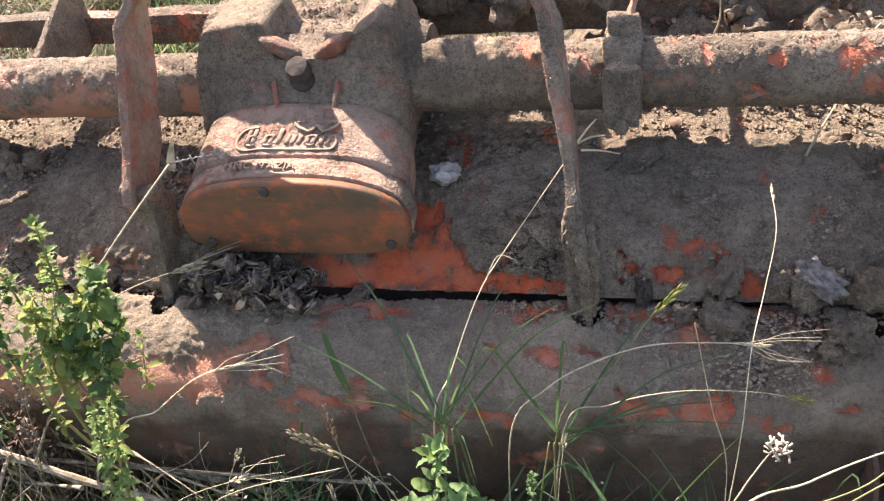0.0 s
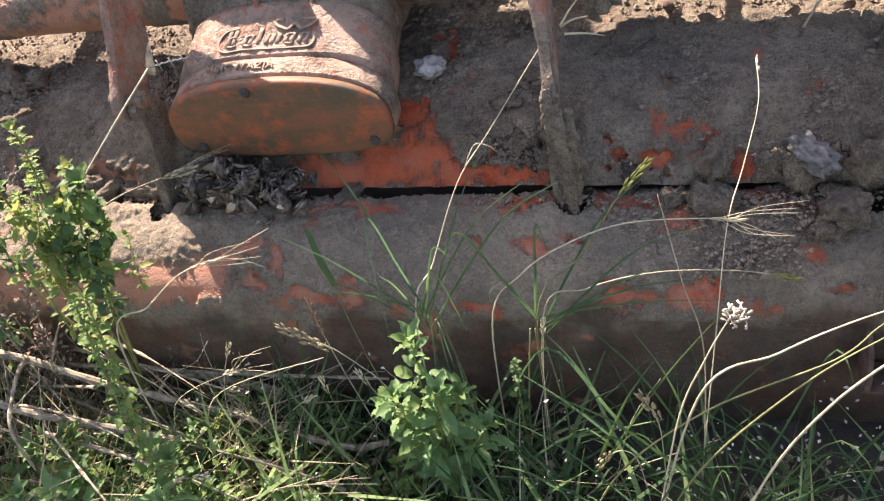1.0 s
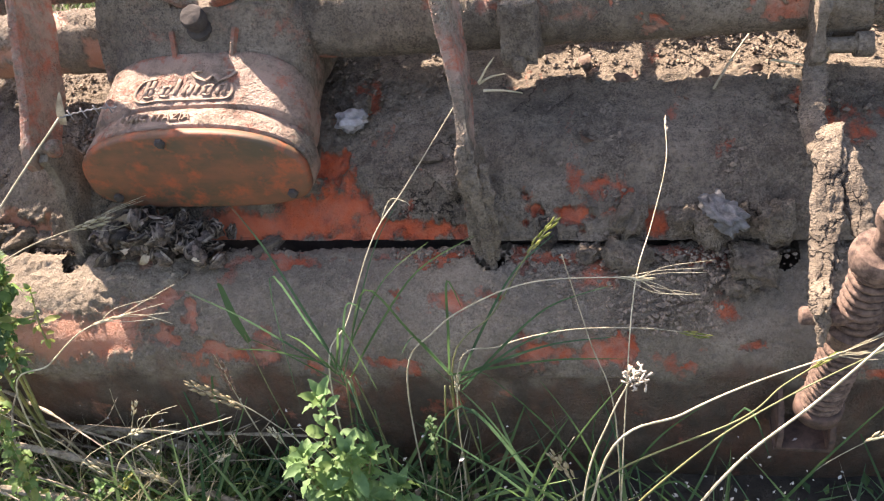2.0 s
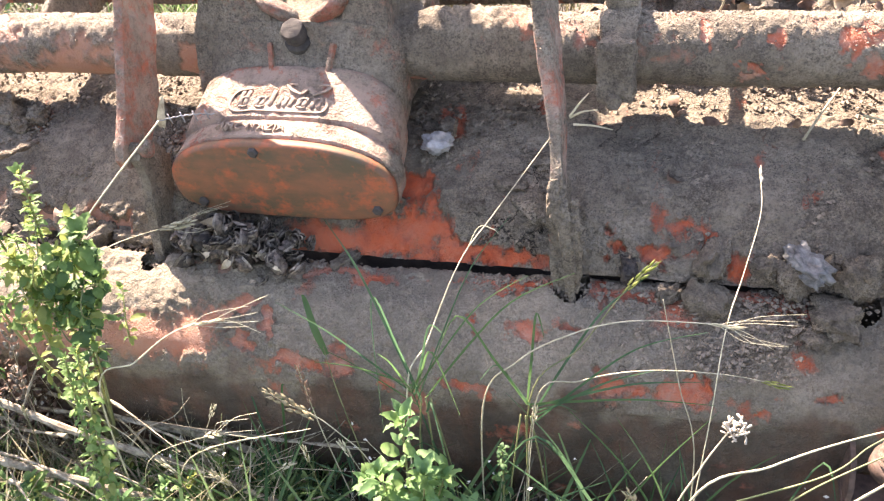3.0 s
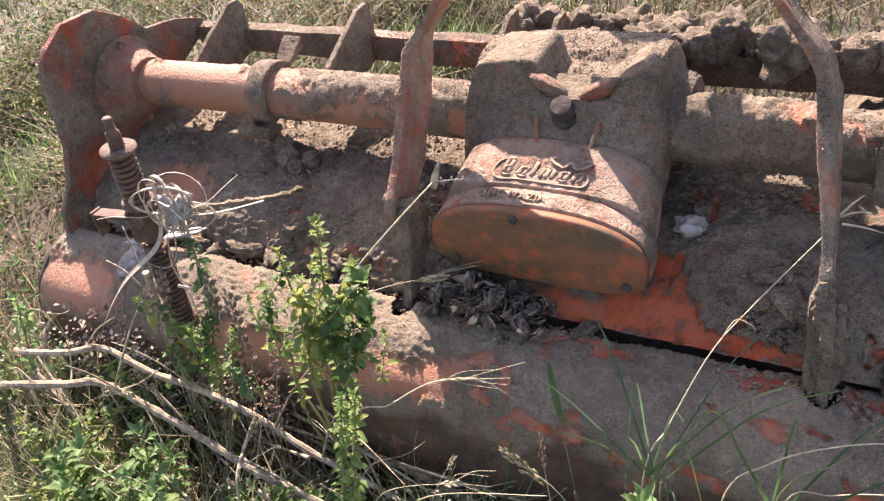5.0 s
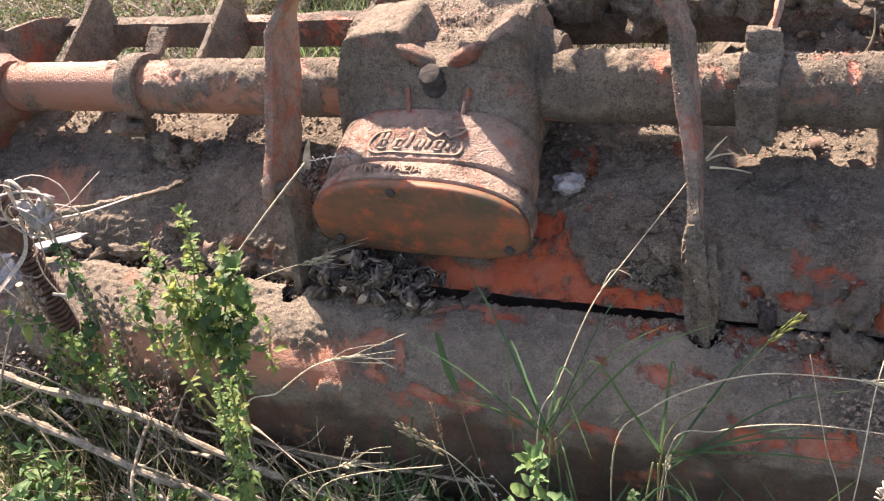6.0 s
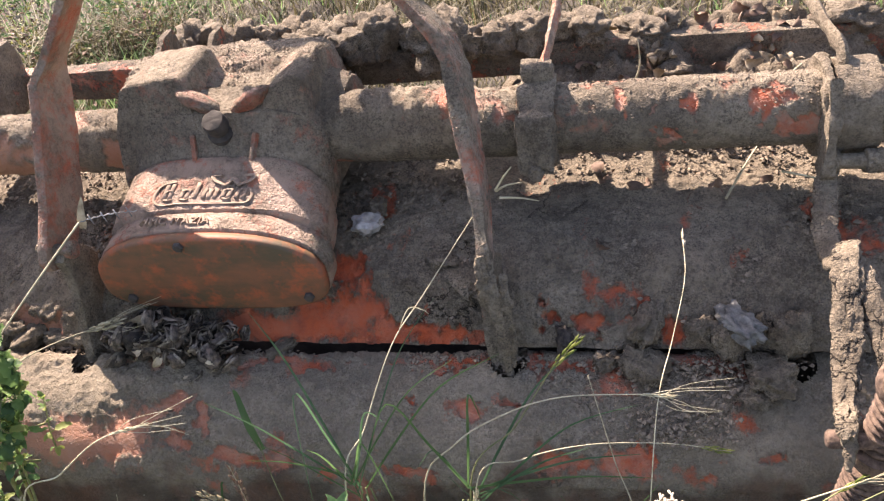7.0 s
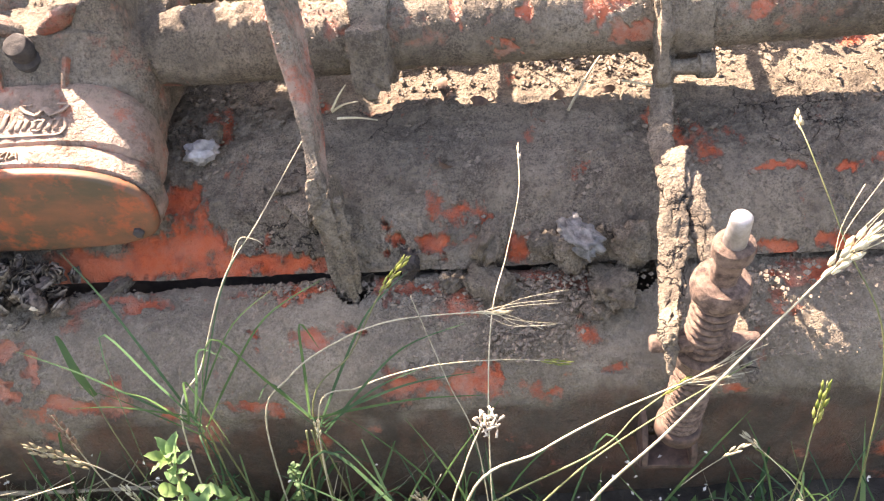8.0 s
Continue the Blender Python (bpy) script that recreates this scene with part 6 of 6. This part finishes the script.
leaflets("low_weeds", "small green leaves climbing before the tailboard", 700, (-1.50, -0.90), (0.60, 0.66), (0.12, 0.28), 0.020, M_LEAF, 53, lambda x, y: min(1.0, max(0.0, 0.2 + 1.6 * noise.noise((x * 8, y * 8, 7.0)))))
cover_stuff("dry_grass", "dry stems leaning on the end of the tailboard", "grass", blades(260, (-1.62, -0.85), (0.50, 0.66), (0.20, 0.40), (0.0018, 0.0034), 54, lambda x, y: 1.0, 0.5), M_DRY_NEAR)
cover_stuff("dry_grass", "pale dry stems standing in the weed tangle", "grass", blades(1300, (-2.1, -0.85), (0.25, 0.60), (0.12, 0.32), (0.0016, 0.0040), 31, patchy(4, 0.1), 0.7), M_DRY_NEAR)


def around(x, y):
    """The rest of the field, thinner than the growth by the machine."""
    return 0.0 if (-3.6 < x < 1.3 and 0.0 < y < 6.5) else 1.0


cover_stuff("dry_grass", "thin dry grass over the rest of the field", "grass", blades(26000, (-7.0, 6.0), (-4.0, 8.0), (0.06, 0.2), (0.004, 0.009), 21, around), M_DRYGRASS)
cover_stuff("green_grass", "green grass scattered over the rest of the field", "grass", blades(14000, (-7.0, 6.0), (-4.0, 8.0), (0.05, 0.18), (0.004, 0.009), 22, around), M_BLADE)

# ---- loose things on the machine ----
def husk_mesh(name, r0, seed, mat, open_side=0.55):
    """A crumpled, cupped scrap of dry husk or leaf."""
    r = random.Random(seed)
    bm = bmesh.new()
    nu, nv = 20, 7
    # an outer cup with a smaller, twisted one inside it
    for cup, size in ((0, 1.0), (1, 0.62)):
        rows = []
        for j in range(nv + 1):
            t = (j / nv) * math.pi * (open_side + 0.08 * cup)
            ring = []
            for i in range(nu):
                a = 2 * math.pi * i / nu
                p = Vector((math.sin(t) * math.cos(a), 0.72 * math.sin(t) * math.sin(a), -0.8 * math.cos(t)))
                q = p + Vector((seed * 3.7 + cup * 9.1, seed * 2.1, cup * 4.0))
                k = 1 + 0.42 * noise.noise(q * 1.9) + 0.24 * noise.noise(q * 4.0) + 0.10 * noise.noise(q * 11)
                ring.append(bm.verts.new(p * r0 * size * k + Vector((0.2 * cup * r0, 0, 0))))
            rows.append(ring)
        for a, b in zip(rows, rows[1:]):
            for i in range(nu):
                f = face(bm, (a[i], a[(i + 1) % nu], b[(i + 1) % nu], b[i]))
                if b is rows[-1] and f:
                    f.material_index = 1
    bmesh.ops.remove_doubles(bm, verts=bm.verts, dist=0.0004)
    me = mesh_of(bm, name, mat)
    for e in me.edges:
        e.use_edge_sharp = False
    me.materials.append(M_HUSK_RIM)
    return me


def scatter_pose(p, r, size=1.0):
    return Matrix.Translation(p) @ Euler((r.uniform(0, 6.28), r.uniform(0, 6.28), r.uniform(0, 6.28))).to_matrix().to_4x4() @ Matrix.Diagonal((size, size, size, 1))


HUSKS = [husk_mesh("dried_husk", 0.0185, k, M_HUSK, 0.42 + 0.05 * (k % 4)) for k in range(12)]
BROWNS = [leaf_mesh("dead_leaf", 0.040 + 0.004 * k, 0.024, 1.8 + 0.6 * k, M_LEAF_BROWN, 0.9) for k in range(4)]
TANS = [leaf_mesh("dead_leaf", 0.034 + 0.004 * k, 0.020, 2.0 + 0.7 * k, M_HUSK_PALE, 0.9) for k in range(4)]
r = random.Random(3)
for k in range(92):
    u, v = r.gauss(0, 0.45), r.gauss(0, 0.45)
    x = -0.583 + 0.115 * max(-1, min(1, u))
    y = 0.846 + 0.045 * max(-1, min(1, v))
    top = 0.078 * max(0.0, 1 - (u * u + v * v) * 0.55)
    ob = new("dried_husk", r.choice(HUSKS))
    size = r.uniform(0.70, 1.20)
    ob.matrix_world = Matrix.Translation((x, y, 0.344 + (y - 0.83) * 0.35 + top * r.uniform(0.25, 1.0))) @ Euler((r.gauss(0.6, 0.7), r.gauss(0, 0.7), r.uniform(0, 6.28))).to_matrix().to_4x4() @ Matrix.Diagonal((size, size, size, 1))
    tagged(ob, "dark curled dry husk in a heap under the gearbox cover", "husk", "husk heap")
for x, y, z, s in ((-0.555, 0.815, 0.398, 1.0), (-0.612, 0.835, 0.428, 1.1), (-0.515, 0.81, 0.372, 0.9), (-0.585, 0.812, 0.392, 0.8), (-0.64, 0.82, 0.392, 0.9)):
    ob = new("dead_leaf", r.choice(TANS))
    ob.matrix_world = scatter_pose((x, y, z), r, s)
    tagged(ob, "pale tan curled leaf on the dark husks", "leaf", "tan leaves")

for x, y, z, turn_, size in ((-0.508, 0.800, 0.359, 0.3, 0.95), (-0.540, 0.798, 0.360, 1.9, 0.55), (-0.485, 0.812, 0.360, -1.2, 0.6)):
    ob = new("dead_leaf", TANS[0])
    ob.matrix_world = Matrix.Translation((x, y, z)) @ Euler((radians(-8), 0.0, turn_)).to_matrix().to_4x4() @ Matrix.Diagonal((size, size, size * 0.5, 1))
    tagged(ob, "pale papery leaf scrap on the tailboard", "leaf", "papery scraps")


def hood_z(y):
    for (y0, z0), (y1, z1) in zip(HOOD, HOOD[1:]):
        if y0 <= y <= y1:
            return z0 + (z1 - z0) * (y - y0) / (y1 - y0)
    return 0.5


def tail_z(y):
    for (y1, z1), (y0, z0) in zip(TAIL[1:], TAIL[2:]):
        if y0 <= y <= y1:
            return z0 + (z1 - z0) * (y - y0) / (y1 - y0)
    return 0.335


def clod(p, size, seed, label="lump of dry grey mud by the tailboard's gap", mat=M_MUD, name="mud_clod", category="mud", group="mud clods", amp=0.26, sub=4, crisp=0.16, flat=False, boxy=0.35):
    bm = bmesh.new()
    bmesh.ops.create_icosphere(bm, subdivisions=sub, radius=1)
    off = Vector((seed * 1.7, seed * 0.9, seed * 2.3))
    for v in bm.verts:
        q = v.co.copy()
        d = noise.voronoi(q * 1.5 + off)[0]
        h = 0.85 + amp * noise.fractal(q * 1.6 + off, 0.8, 2.1, 5, noise_basis="BLENDER") + crisp * (d[1] - d[0]) + 0.13 * noise.noise(q * 7 + off) + 0.07 * noise.noise(q * 17 + off)
        if flat:
            h = 0.75 + 0.50 * abs(noise.noise(q * 1.7 + off)) + 0.36 * noise.noise(q * 3.3 + off) + 0.2 * noise.noise(q * 8 + off)
        if boxy:
            q = q / max(abs(q.x), abs(q.y), abs(q.z)) ** boxy
        v.co = Vector((q.x * size[0] * h, q.y * size[1] * h, q.z * size[2] * h))
    ob = new(name, mesh_of(bm, name, mat))
    ob.location = p
    ob.rotation_euler = (0, 0, seed * 1.3)
    return tagged(ob, label, category, group)


clod((0.130, 0.895, 0.388), (0.040, 0.022, 0.026), 1)
clod((0.128, 0.850, 0.348), (0.036, 0.030, 0.026), 2)
clod((0.075, 0.862, 0.344), (0.022, 0.016, 0.014), 3)
clod((0.238, 0.885, 0.372), (0.028, 0.026, 0.032), 4)
clod((0.205, 0.892, 0.376), (0.024, 0.016, 0.024), 15)
clod((0.318, 0.888, 0.372), (0.030, 0.028, 0.040), 5)
clod((0.292, 0.845, 0.345), (0.042, 0.034, 0.020), 6)
clod((0.270, 0.815, 0.330), (0.022, 0.020, 0.010), 7)
clod((-0.420, 0.872, 0.345), (0.032, 0.012, 0.014), 8)
clod((-0.130, 0.95, 0.425), (0.055, 0.030, 0.014), 9, "flat cracked slab of mud on the hood")
clod((-0.115, 1.02, 0.452), (0.030, 0.022, 0.012), 10, "flat cracked slab of mud on the hood")
clod((-0.17, 0.985, 0.436), (0.030, 0.026, 0.010), 17, "flat cracked slab of mud on the hood")
clod((0.015, 0.888, 0.366), (0.030, 0.014, 0.020), 11, "crumpled dark scrap stuck with mud", M_HUSK, "mud_clod")
clod((-0.90, 0.885, 0.365), (0.030, 0.018, 0.020), 12)
for k in range(11):
    clod((-0.80 - 0.066 * k, 0.884, 0.352 + 0.004 * (k % 3)), (0.046, 0.020, 0.017), 70 + k, "crumbled mud filling the gap behind the tailboard", group="gap mud")
clod((-1.02, 0.93, 0.405), (0.032, 0.024, 0.016), 13)
clod((0.250, 0.886, 0.398), (0.042, 0.022, 0.018), 21, "crumpled grey plastic film caught on the mud", M_GREY_FILM, "plastic_scrap", "plastic film", "plastic scraps", 0.42, 4, 0.0, True)
clod((-0.293, 1.026, 0.472), (0.026, 0.020, 0.016), 22, "small crumpled white plastic scrap on the hood", M_PLASTIC, "plastic_scrap", "plastic film", "plastic scraps", 0.30, 4, 0.10)
clod((-0.283, 1.066, 0.476), (0.018, 0.015, 0.013), 23, "small grey mud crumb on the hood", M_MUD)
clod((-1.36, 0.80, 0.345), (0.05, 0.035, 0.022), 25, "dirty white plastic film on the tailboard", M_PLASTIC, "plastic_scrap", "plastic film", "plastic scraps", 0.42, 4, 0.0, True)
clod((-1.22, 0.765, 0.325), (0.035, 0.03, 0.014), 26, "dirty white plastic film on the tailboard", M_PLASTIC, "plastic_scrap", "plastic film", "plastic scraps", 0.42, 4, 0.0, True)
clod((-1.30, 0.84, 0.39), (0.09, 0.016, 0.004), 27, "flat white plastic strip beside the rod", M_PLASTIC, "plastic_scrap", "plastic film", "plastic scraps", 0.2, 3)
rr = random.Random(12)
for k in range(11):
    big = rr.uniform(0.026, 0.048)
    clod((-0.47 + 0.052 * k + rr.uniform(-0.012, 0.012), 1.375 + rr.uniform(-0.025, 0.02), 0.602 + 0.6 * big), (big * rr.uniform(0.9, 1.5), big, big * rr.uniform(0.7, 1.1)), 30 + k, "rough lump of dry mud caked on the rear beam", group="beam mud", amp=0.28, crisp=0.14, boxy=0.55)
for k in range(3):
    clod((0.14 + 0.33 * k, 1.40 + rr.uniform(-0.02, 0.02), 0.606), (0.045, 0.035, 0.022), 45 + k, "rough lump of dry mud caked on the rear beam", group="beam mud", amp=0.40, crisp=0.22, boxy=0.35)
for k in range(7):
    big = rr.uniform(0.030, 0.050)
    clod((-0.72 + 0.05 * k, 1.46 + rr.uniform(-0.04, 0.03), 0.575 + 0.6 * big), (big * 1.2, big, big), 55 + k, "rough lump of dry mud caked behind the rear beam", group="beam mud", amp=0.40, crisp=0.22, boxy=0.35)
clod((-0.55, 1.33, 0.60), (0.07, 0.05, 0.05), 62, "mud mass packed behind the gearbox")

# heap of soil and dead leaves on the hood behind the tube
def mound_z(x, y):
    """Top of the soil heaped behind the tube; it buries the rear beam there."""
    i, j = (x + 0.20) / 0.95, (y - 1.19) / 0.34
    edge = smoothstep(0, 0.16, i) * smoothstep(1, 0.85, i) * smoothstep(0, 0.35, j) * smoothstep(1.0, 0.8, j)
    rise = 0.080 + 0.075 * smoothstep(0.35, 0.75, j) * smoothstep(0.18, 0.30, i) * smoothstep(0.80, 0.70, i)
    return hood_z(min(y, 1.44)) - 0.004 + edge * (rise + 0.035 * noise.fractal((x * 14, y * 14, 1), 0.9, 2, 4, noise_basis="BLENDER") + 0.012 * noise.noise((x * 60, y * 60, 0)))


bm = bmesh.new()
nx, ny = 110, 40
grid = [bm.verts.new((-0.20 + 0.95 * i / nx, 1.19 + 0.34 * j / ny, mound_z(-0.20 + 0.95 * i / nx, 1.19 + 0.34 * j / ny))) for j in range(ny + 1) for i in range(nx + 1)]
for j in range(ny):
    for i in range(nx):
        k = j * (nx + 1) + i
        face(bm, (grid[k], grid[k + 1], grid[k + nx + 2], grid[k + nx + 1]))
tagged(new("soil_mound", mesh_of(bm, "soil_mound", M_MUD)), "heap of dry crumbled soil behind the tube", "soil")
for k in range(270):
    x, y = rr.uniform(0.02, 0.72), rr.uniform(1.23, 1.47)
    ob = new("dead_leaf", rr.choice(TANS + TANS + BROWNS))
    ob.matrix_world = scatter_pose((x, y, mound_z(x, y) + rr.uniform(0.002, 0.014)), rr, rr.uniform(0.6, 1.25))
    tagged(ob, "curled dry leaf in the litter behind the tube", "leaf", "leaf litter")
clod((0.065, 1.284, mound_z(0.065, 1.284) + 0.008), (0.024, 0.014, 0.012), 24, "scrap of pale blue film on the litter", M_BLUE, "plastic_scrap", "plastic film", "plastic scraps", 0.42, 4, 0.0, True)
for k in range(26):
    x, y = rr.uniform(0.00, 0.62), rr.uniform(1.24, 1.46)
    big = rr.uniform(0.010, 0.026)
    clod((x, y, mound_z(x, y) + 0.3 * big), (big * 1.3, big, big * 0.8), 200 + k, "clod of dry soil in the heap behind the tube", group="heap clods", amp=0.40, sub=3, crisp=0.2)
for x, y, z, s in ((0.07, 1.135, 0.492, 1.1), (0.09, 1.15, 0.498, 1.0), (0.112, 1.11, 0.485, 0.9), (0.085, 1.115, 0.486, 0.9), (0.063, 1.01, 0.442, 0.8), (0.208, 1.05, 0.456, 0.6), (0.245, 1.072, 0.490, 1.0), (0.15, 1.11, 0.49, 0.8), (0.30, 1.10, 0.49, 0.8), (0.20, 1.09, 0.485, 0.6),                    (-1.38, 1.06, 0.50, 0.9), (-1.42, 1.04, 0.50, 0.8), (-1.35, 1.08, 0.50, 0.9), (-1.40, 1.09, 0.51, 0.8), (-1.45, 1.07, 0.50, 0.9), (-0.97, 0.90, 0.39, 1.0), (-0.94, 0.885, 0.37, 0.9), (-1.0, 0.90, 0.39, 0.8)):
    ob = new("dead_leaf", rr.choice(BROWNS))
    ob.matrix_world = scatter_pose((x, y, z + 0.012), rr, s)
    ob.location.z -= max(0.0, min(0.03, (y - 1.02) * 0.35))
    tagged(ob, "curled dry leaf lying on the muddy hood", "leaf", "leaves on the hood")
for p in (((0.249, 1.070, 0.476), (0.283, 1.13, 0.498), (0.316, 1.19, 0.508)), ((0.33, 1.11, 0.495), (0.37, 1.10, 0.49), (0.40, 1.09, 0.487)), ((-0.085, 1.03, 0.528), (-0.070, 1.03, 0.552), (-0.058, 1.03, 0.568)), ((-0.085, 1.03, 0.526), (-0.066, 1.028, 0.538), (-0.044, 1.026, 0.543)), ((-0.080, 1.03, 0.514), (-0.050, 1.03, 0.513), (-0.022, 1.03, 0.507)),
          ((0.12, 1.28, 0.56), (0.13, 1.27, 0.60), (0.125, 1.26, 0.65)), ((0.38, 1.30, 0.57), (0.36, 1.26, 0.58), (0.33, 1.22, 0.575))):
    ob = thing("straw", "short piece of dry straw", "straw", "straw bits")
    bm = bmesh.new()
    sweep(bm, spline(p, 5), [0.0022 - 0.0013 * k / 10 for k in range(11)], 5)
    part("straw_stem", bm, M_STRAW, ob)

# crumbs of mud
def crumbs(name, label, spots, seed):
    rc = random.Random(seed)
    verts, faces = [], []
    for p, s in spots:
        n0 = len(verts)
        j = lambda: rc.uniform(0.6, 1.3) * s
        verts += [(p[0] + j(), p[1], p[2]), (p[0], p[1] + j(), p[2]), (p[0] - j(), p[1], p[2]), (p[0], p[1] - j(), p[2]), (p[0] + 0.3 * j(), p[1], p[2] + 0.6 * j()), (p[0], p[1], p[2] - s)]
        for a, b in ((0, 1), (1, 2), (2, 3), (3, 0)):
            faces += [(n0 + a, n0 + b, n0 + 4), (n0 + b, n0 + a, n0 + 5)]
    me = bpy.data.meshes.new(name)
    me.from_pydata(verts, [], faces)
    me.materials.append(M_CRUMB)
    return tagged(new(name, me), label, "mud", kind="stuff")


spots = []
for k in range(15000):
    x, y = rr.uniform(-1.5, 0.95), rr.uniform(0.90, 1.24)
    if noise.noise((x * 8, y * 8, 2)) > rr.uniform(-0.3, 0.5):
        continue
    if x > 0.4 and k % 5:
        continue
    if bare(x, 0.036 + (y - 0.905) * 1.2, HOOD_BARE) > -0.25:
        continue
    spots.append(((x, y, hood_z(y) + 0.009), 0.0010 + 0.0054 * rr.random() ** 3))
crumbs("mud_crumbs", "loose crumbs of dry mud on the hood", spots, 1)
spots = []
for k in range(16000):
    x, y = rr.uniform(-1.5, 0.95), rr.uniform(0.752, 0.872)
    if noise.noise((x * 7, y * 7, 5)) > rr.uniform(-0.3, 0.45):
        continue
    spots.append(((x, y, tail_z(y) + 0.006), 0.0010 + 0.0046 * rr.random() ** 3))
crumbs("mud_crumbs", "loose crumbs of dry mud on the tailboard", spots, 2)
spots = []
for k in range(4200):
    x = rr.uniform(-1.1, 0.95)
    a = radians(rr.gauss(95, 32))
    if -0.70 < x < -0.30 or (-1.2 < x < -0.75 and rr.random() < 0.6):
        continue
    spots.append(((x, TUBE_Y + 0.0535 * math.cos(a), tube_z(x) + 0.0535 * math.sin(a)), 0.0008 + 0.0024 * rr.random() ** 3))
crumbs("mud_crumbs", "fine mud crumbs along the top of the tube", spots, 3)

def crumbs_on(label, obs, count, size, seed, least=0.35):
    """Crumbs on the upward faces of the given parts."""
    rc = random.Random(seed)
    picks = []
    for ob in obs:
        for p in ob.data.polygons:
            if p.normal.z > least:
                picks.append((p.area, p.center.copy(), p.normal.copy(), [ob.data.vertices[i].co.copy() for i in p.vertices]))
    spots_on = []
    for _, c, nrm, cs in rc.choices(picks, [a for a, _, _, _ in picks], k=count):
        p = c.lerp(rc.choice(cs), rc.random())
        if noise.noise(p * 28) > rc.uniform(-0.35, 0.35):
            continue
        spots_on.append((p + nrm * 0.0005, size * (0.3 + rc.random() ** 3)))
    return crumbs("mud_crumbs", label, spots_on, seed)


cast = [ob for ob in bpy.data.objects if ob.name.split(".")[0] in ("nose_housing", "gear_case", "bearing_housing", "input_housing")]
crumbs_on("coarse dry soil crumbs lying on the gearbox", cast, 12000, 0.0027, 11, 0.45)
trim = [ob for ob in bpy.data.objects if ob.name.split(".")[0] in ("flange_rim", "upper_bar", "band", "clamp_block", "mud_cap", "stay", "gusset", "rear_beam", "hook_plate")]
crumbs_on("fine dry soil crumbs on the arms and clamps", trim, 3500, 0.0024, 12, 0.5)

# strapping tangled on the rod
bundle = thing("strapping_tangle", "tangle of pale old plastic strapping on the spring rod", "strapping")
rb = random.Random(5)
for k in range(11):
    c = Vector((-1.005 + rb.uniform(-0.02, 0.02), 0.665 + rb.uniform(-0.015, 0.01), 0.630 + rb.uniform(-0.02, 0.02)))
    rx, rz, tilt = rb.uniform(0.018, 0.050), rb.uniform(0.018, 0.055), rb.uniform(-0.7, 0.7)
    pts = []
    for j in range(27):
        a = 2 * math.pi * j / 24
        q = Vector((math.cos(a) * rx, math.sin(a * 1.0 + k) * 0.012, math.sin(a) * rz))
        pts.append(c + Matrix.Rotation(tilt, 3, "Z") @ q)
    bm = bmesh.new()
    sweep(bm, pts, rb.choice([0.0014, 0.0018, 0.0042]), 6, 0.35)
    part("strap", bm, M_TWINE, bundle)
for p in (((-1.03, 0.66, 0.60), (-1.05, 0.65, 0.52), (-1.045, 0.655, 0.44), (-1.05, 0.65, 0.36)), ((-0.99, 0.66, 0.60), (-0.985, 0.65, 0.54), (-1.01, 0.65, 0.48), (-1.06, 0.65, 0.47)), ((-0.98, 0.665, 0.63), (-0.955, 0.69, 0.635), (-0.935, 0.71, 0.65), (-0.915, 0.73, 0.665)), ((-0.98, 0.665, 0.62), (-0.94, 0.70, 0.612), (-0.90, 0.75, 0.605)),
          ((-1.04, 0.66, 0.62), (-1.09, 0.66, 0.60), (-1.14, 0.65, 0.60), (-1.19, 0.65, 0.585)), ((-1.02, 0.66, 0.60), (-1.03, 0.65, 0.54), (-1.08, 0.655, 0.50), (-1.14, 0.66, 0.50)), ((-1.00, 0.66, 0.61), (-0.97, 0.64, 0.53), (-0.985, 0.65, 0.47), (-1.03, 0.65, 0.44))):
    bm = bmesh.new()
    sweep(bm, spline(p, 8), rb.choice([0.0012, 0.0015, 0.0030]), 6, 0.4)
    part("strap_end", bm, M_TWINE, bundle)
bm = bmesh.new()
ribbon(bm, [(-1.026, 0.655, 0.629), (-1.069, 0.655, 0.551), (-1.19, 0.64, 0.45), (-1.30, 0.62, 0.32), (-1.37, 0.60, 0.19)], 0.014, 8, 1.2)
part("strap_end", bm, M_TWINE, bundle)
bm = bmesh.new()
bmesh.ops.create_icosphere(bm, subdivisions=4, radius=0.018, matrix=Matrix.Translation((-1.005, 0.668, 0.628)))
caked(bm, 0.016, 60, 0, 3, True)
part("film_wad", bm, M_PLASTIC, bundle, "crumpled white film inside the tangle")

wire = thing("wire", "thin twisted wire with a straw hanging from the arm", "wire")
bm = bmesh.new()
sweep(bm, [Vector((-0.652, 0.862, 0.605)).lerp(Vector((-0.588, 0.905, 0.592)), t / 40) + Vector((0, 0.0007 * math.cos(t * 1.3), 0.004 * math.sin(math.pi * t / 40) + 0.0008 * math.sin(t * 1.3))) for t in range(41)], 0.0010, 5)
part("twisted_wire", bm, M_PLASTIC, wire)
bm = bmesh.new()
sweep(bm, spline([(-0.652, 0.862, 0.605), (-0.697, 0.791, 0.56), (-0.736, 0.72, 0.517), (-0.775, 0.66, 0.47)], 6), [0.0017 - 0.0007 * k / 18 for k in range(19)], 5)
part("straw_stem", bm, M_STRAW, wire)
for k in range(4):
    bm = bmesh.new()
    p = Vector((-0.652, 0.862, 0.605)).lerp(Vector((-0.588, 0.905, 0.592)), 0.2 + 0.22 * k)
    sweep(bm, [p + Vector((0.002, 0, -0.007)), p + Vector((-0.002, 0.001, 0.009))], 0.0010, 4)
    part("barb", bm, M_PLASTIC, wire)
bm = bmesh.new()
ribbon(bm, [(-0.655, 0.868, 0.59), (-0.648, 0.87, 0.615), (-0.640, 0.875, 0.64)], 0.014, 5)
tagged(part("dead_leaf", bm, M_HUSK_PALE), "narrow dead leaf caught behind the wire", "leaf")
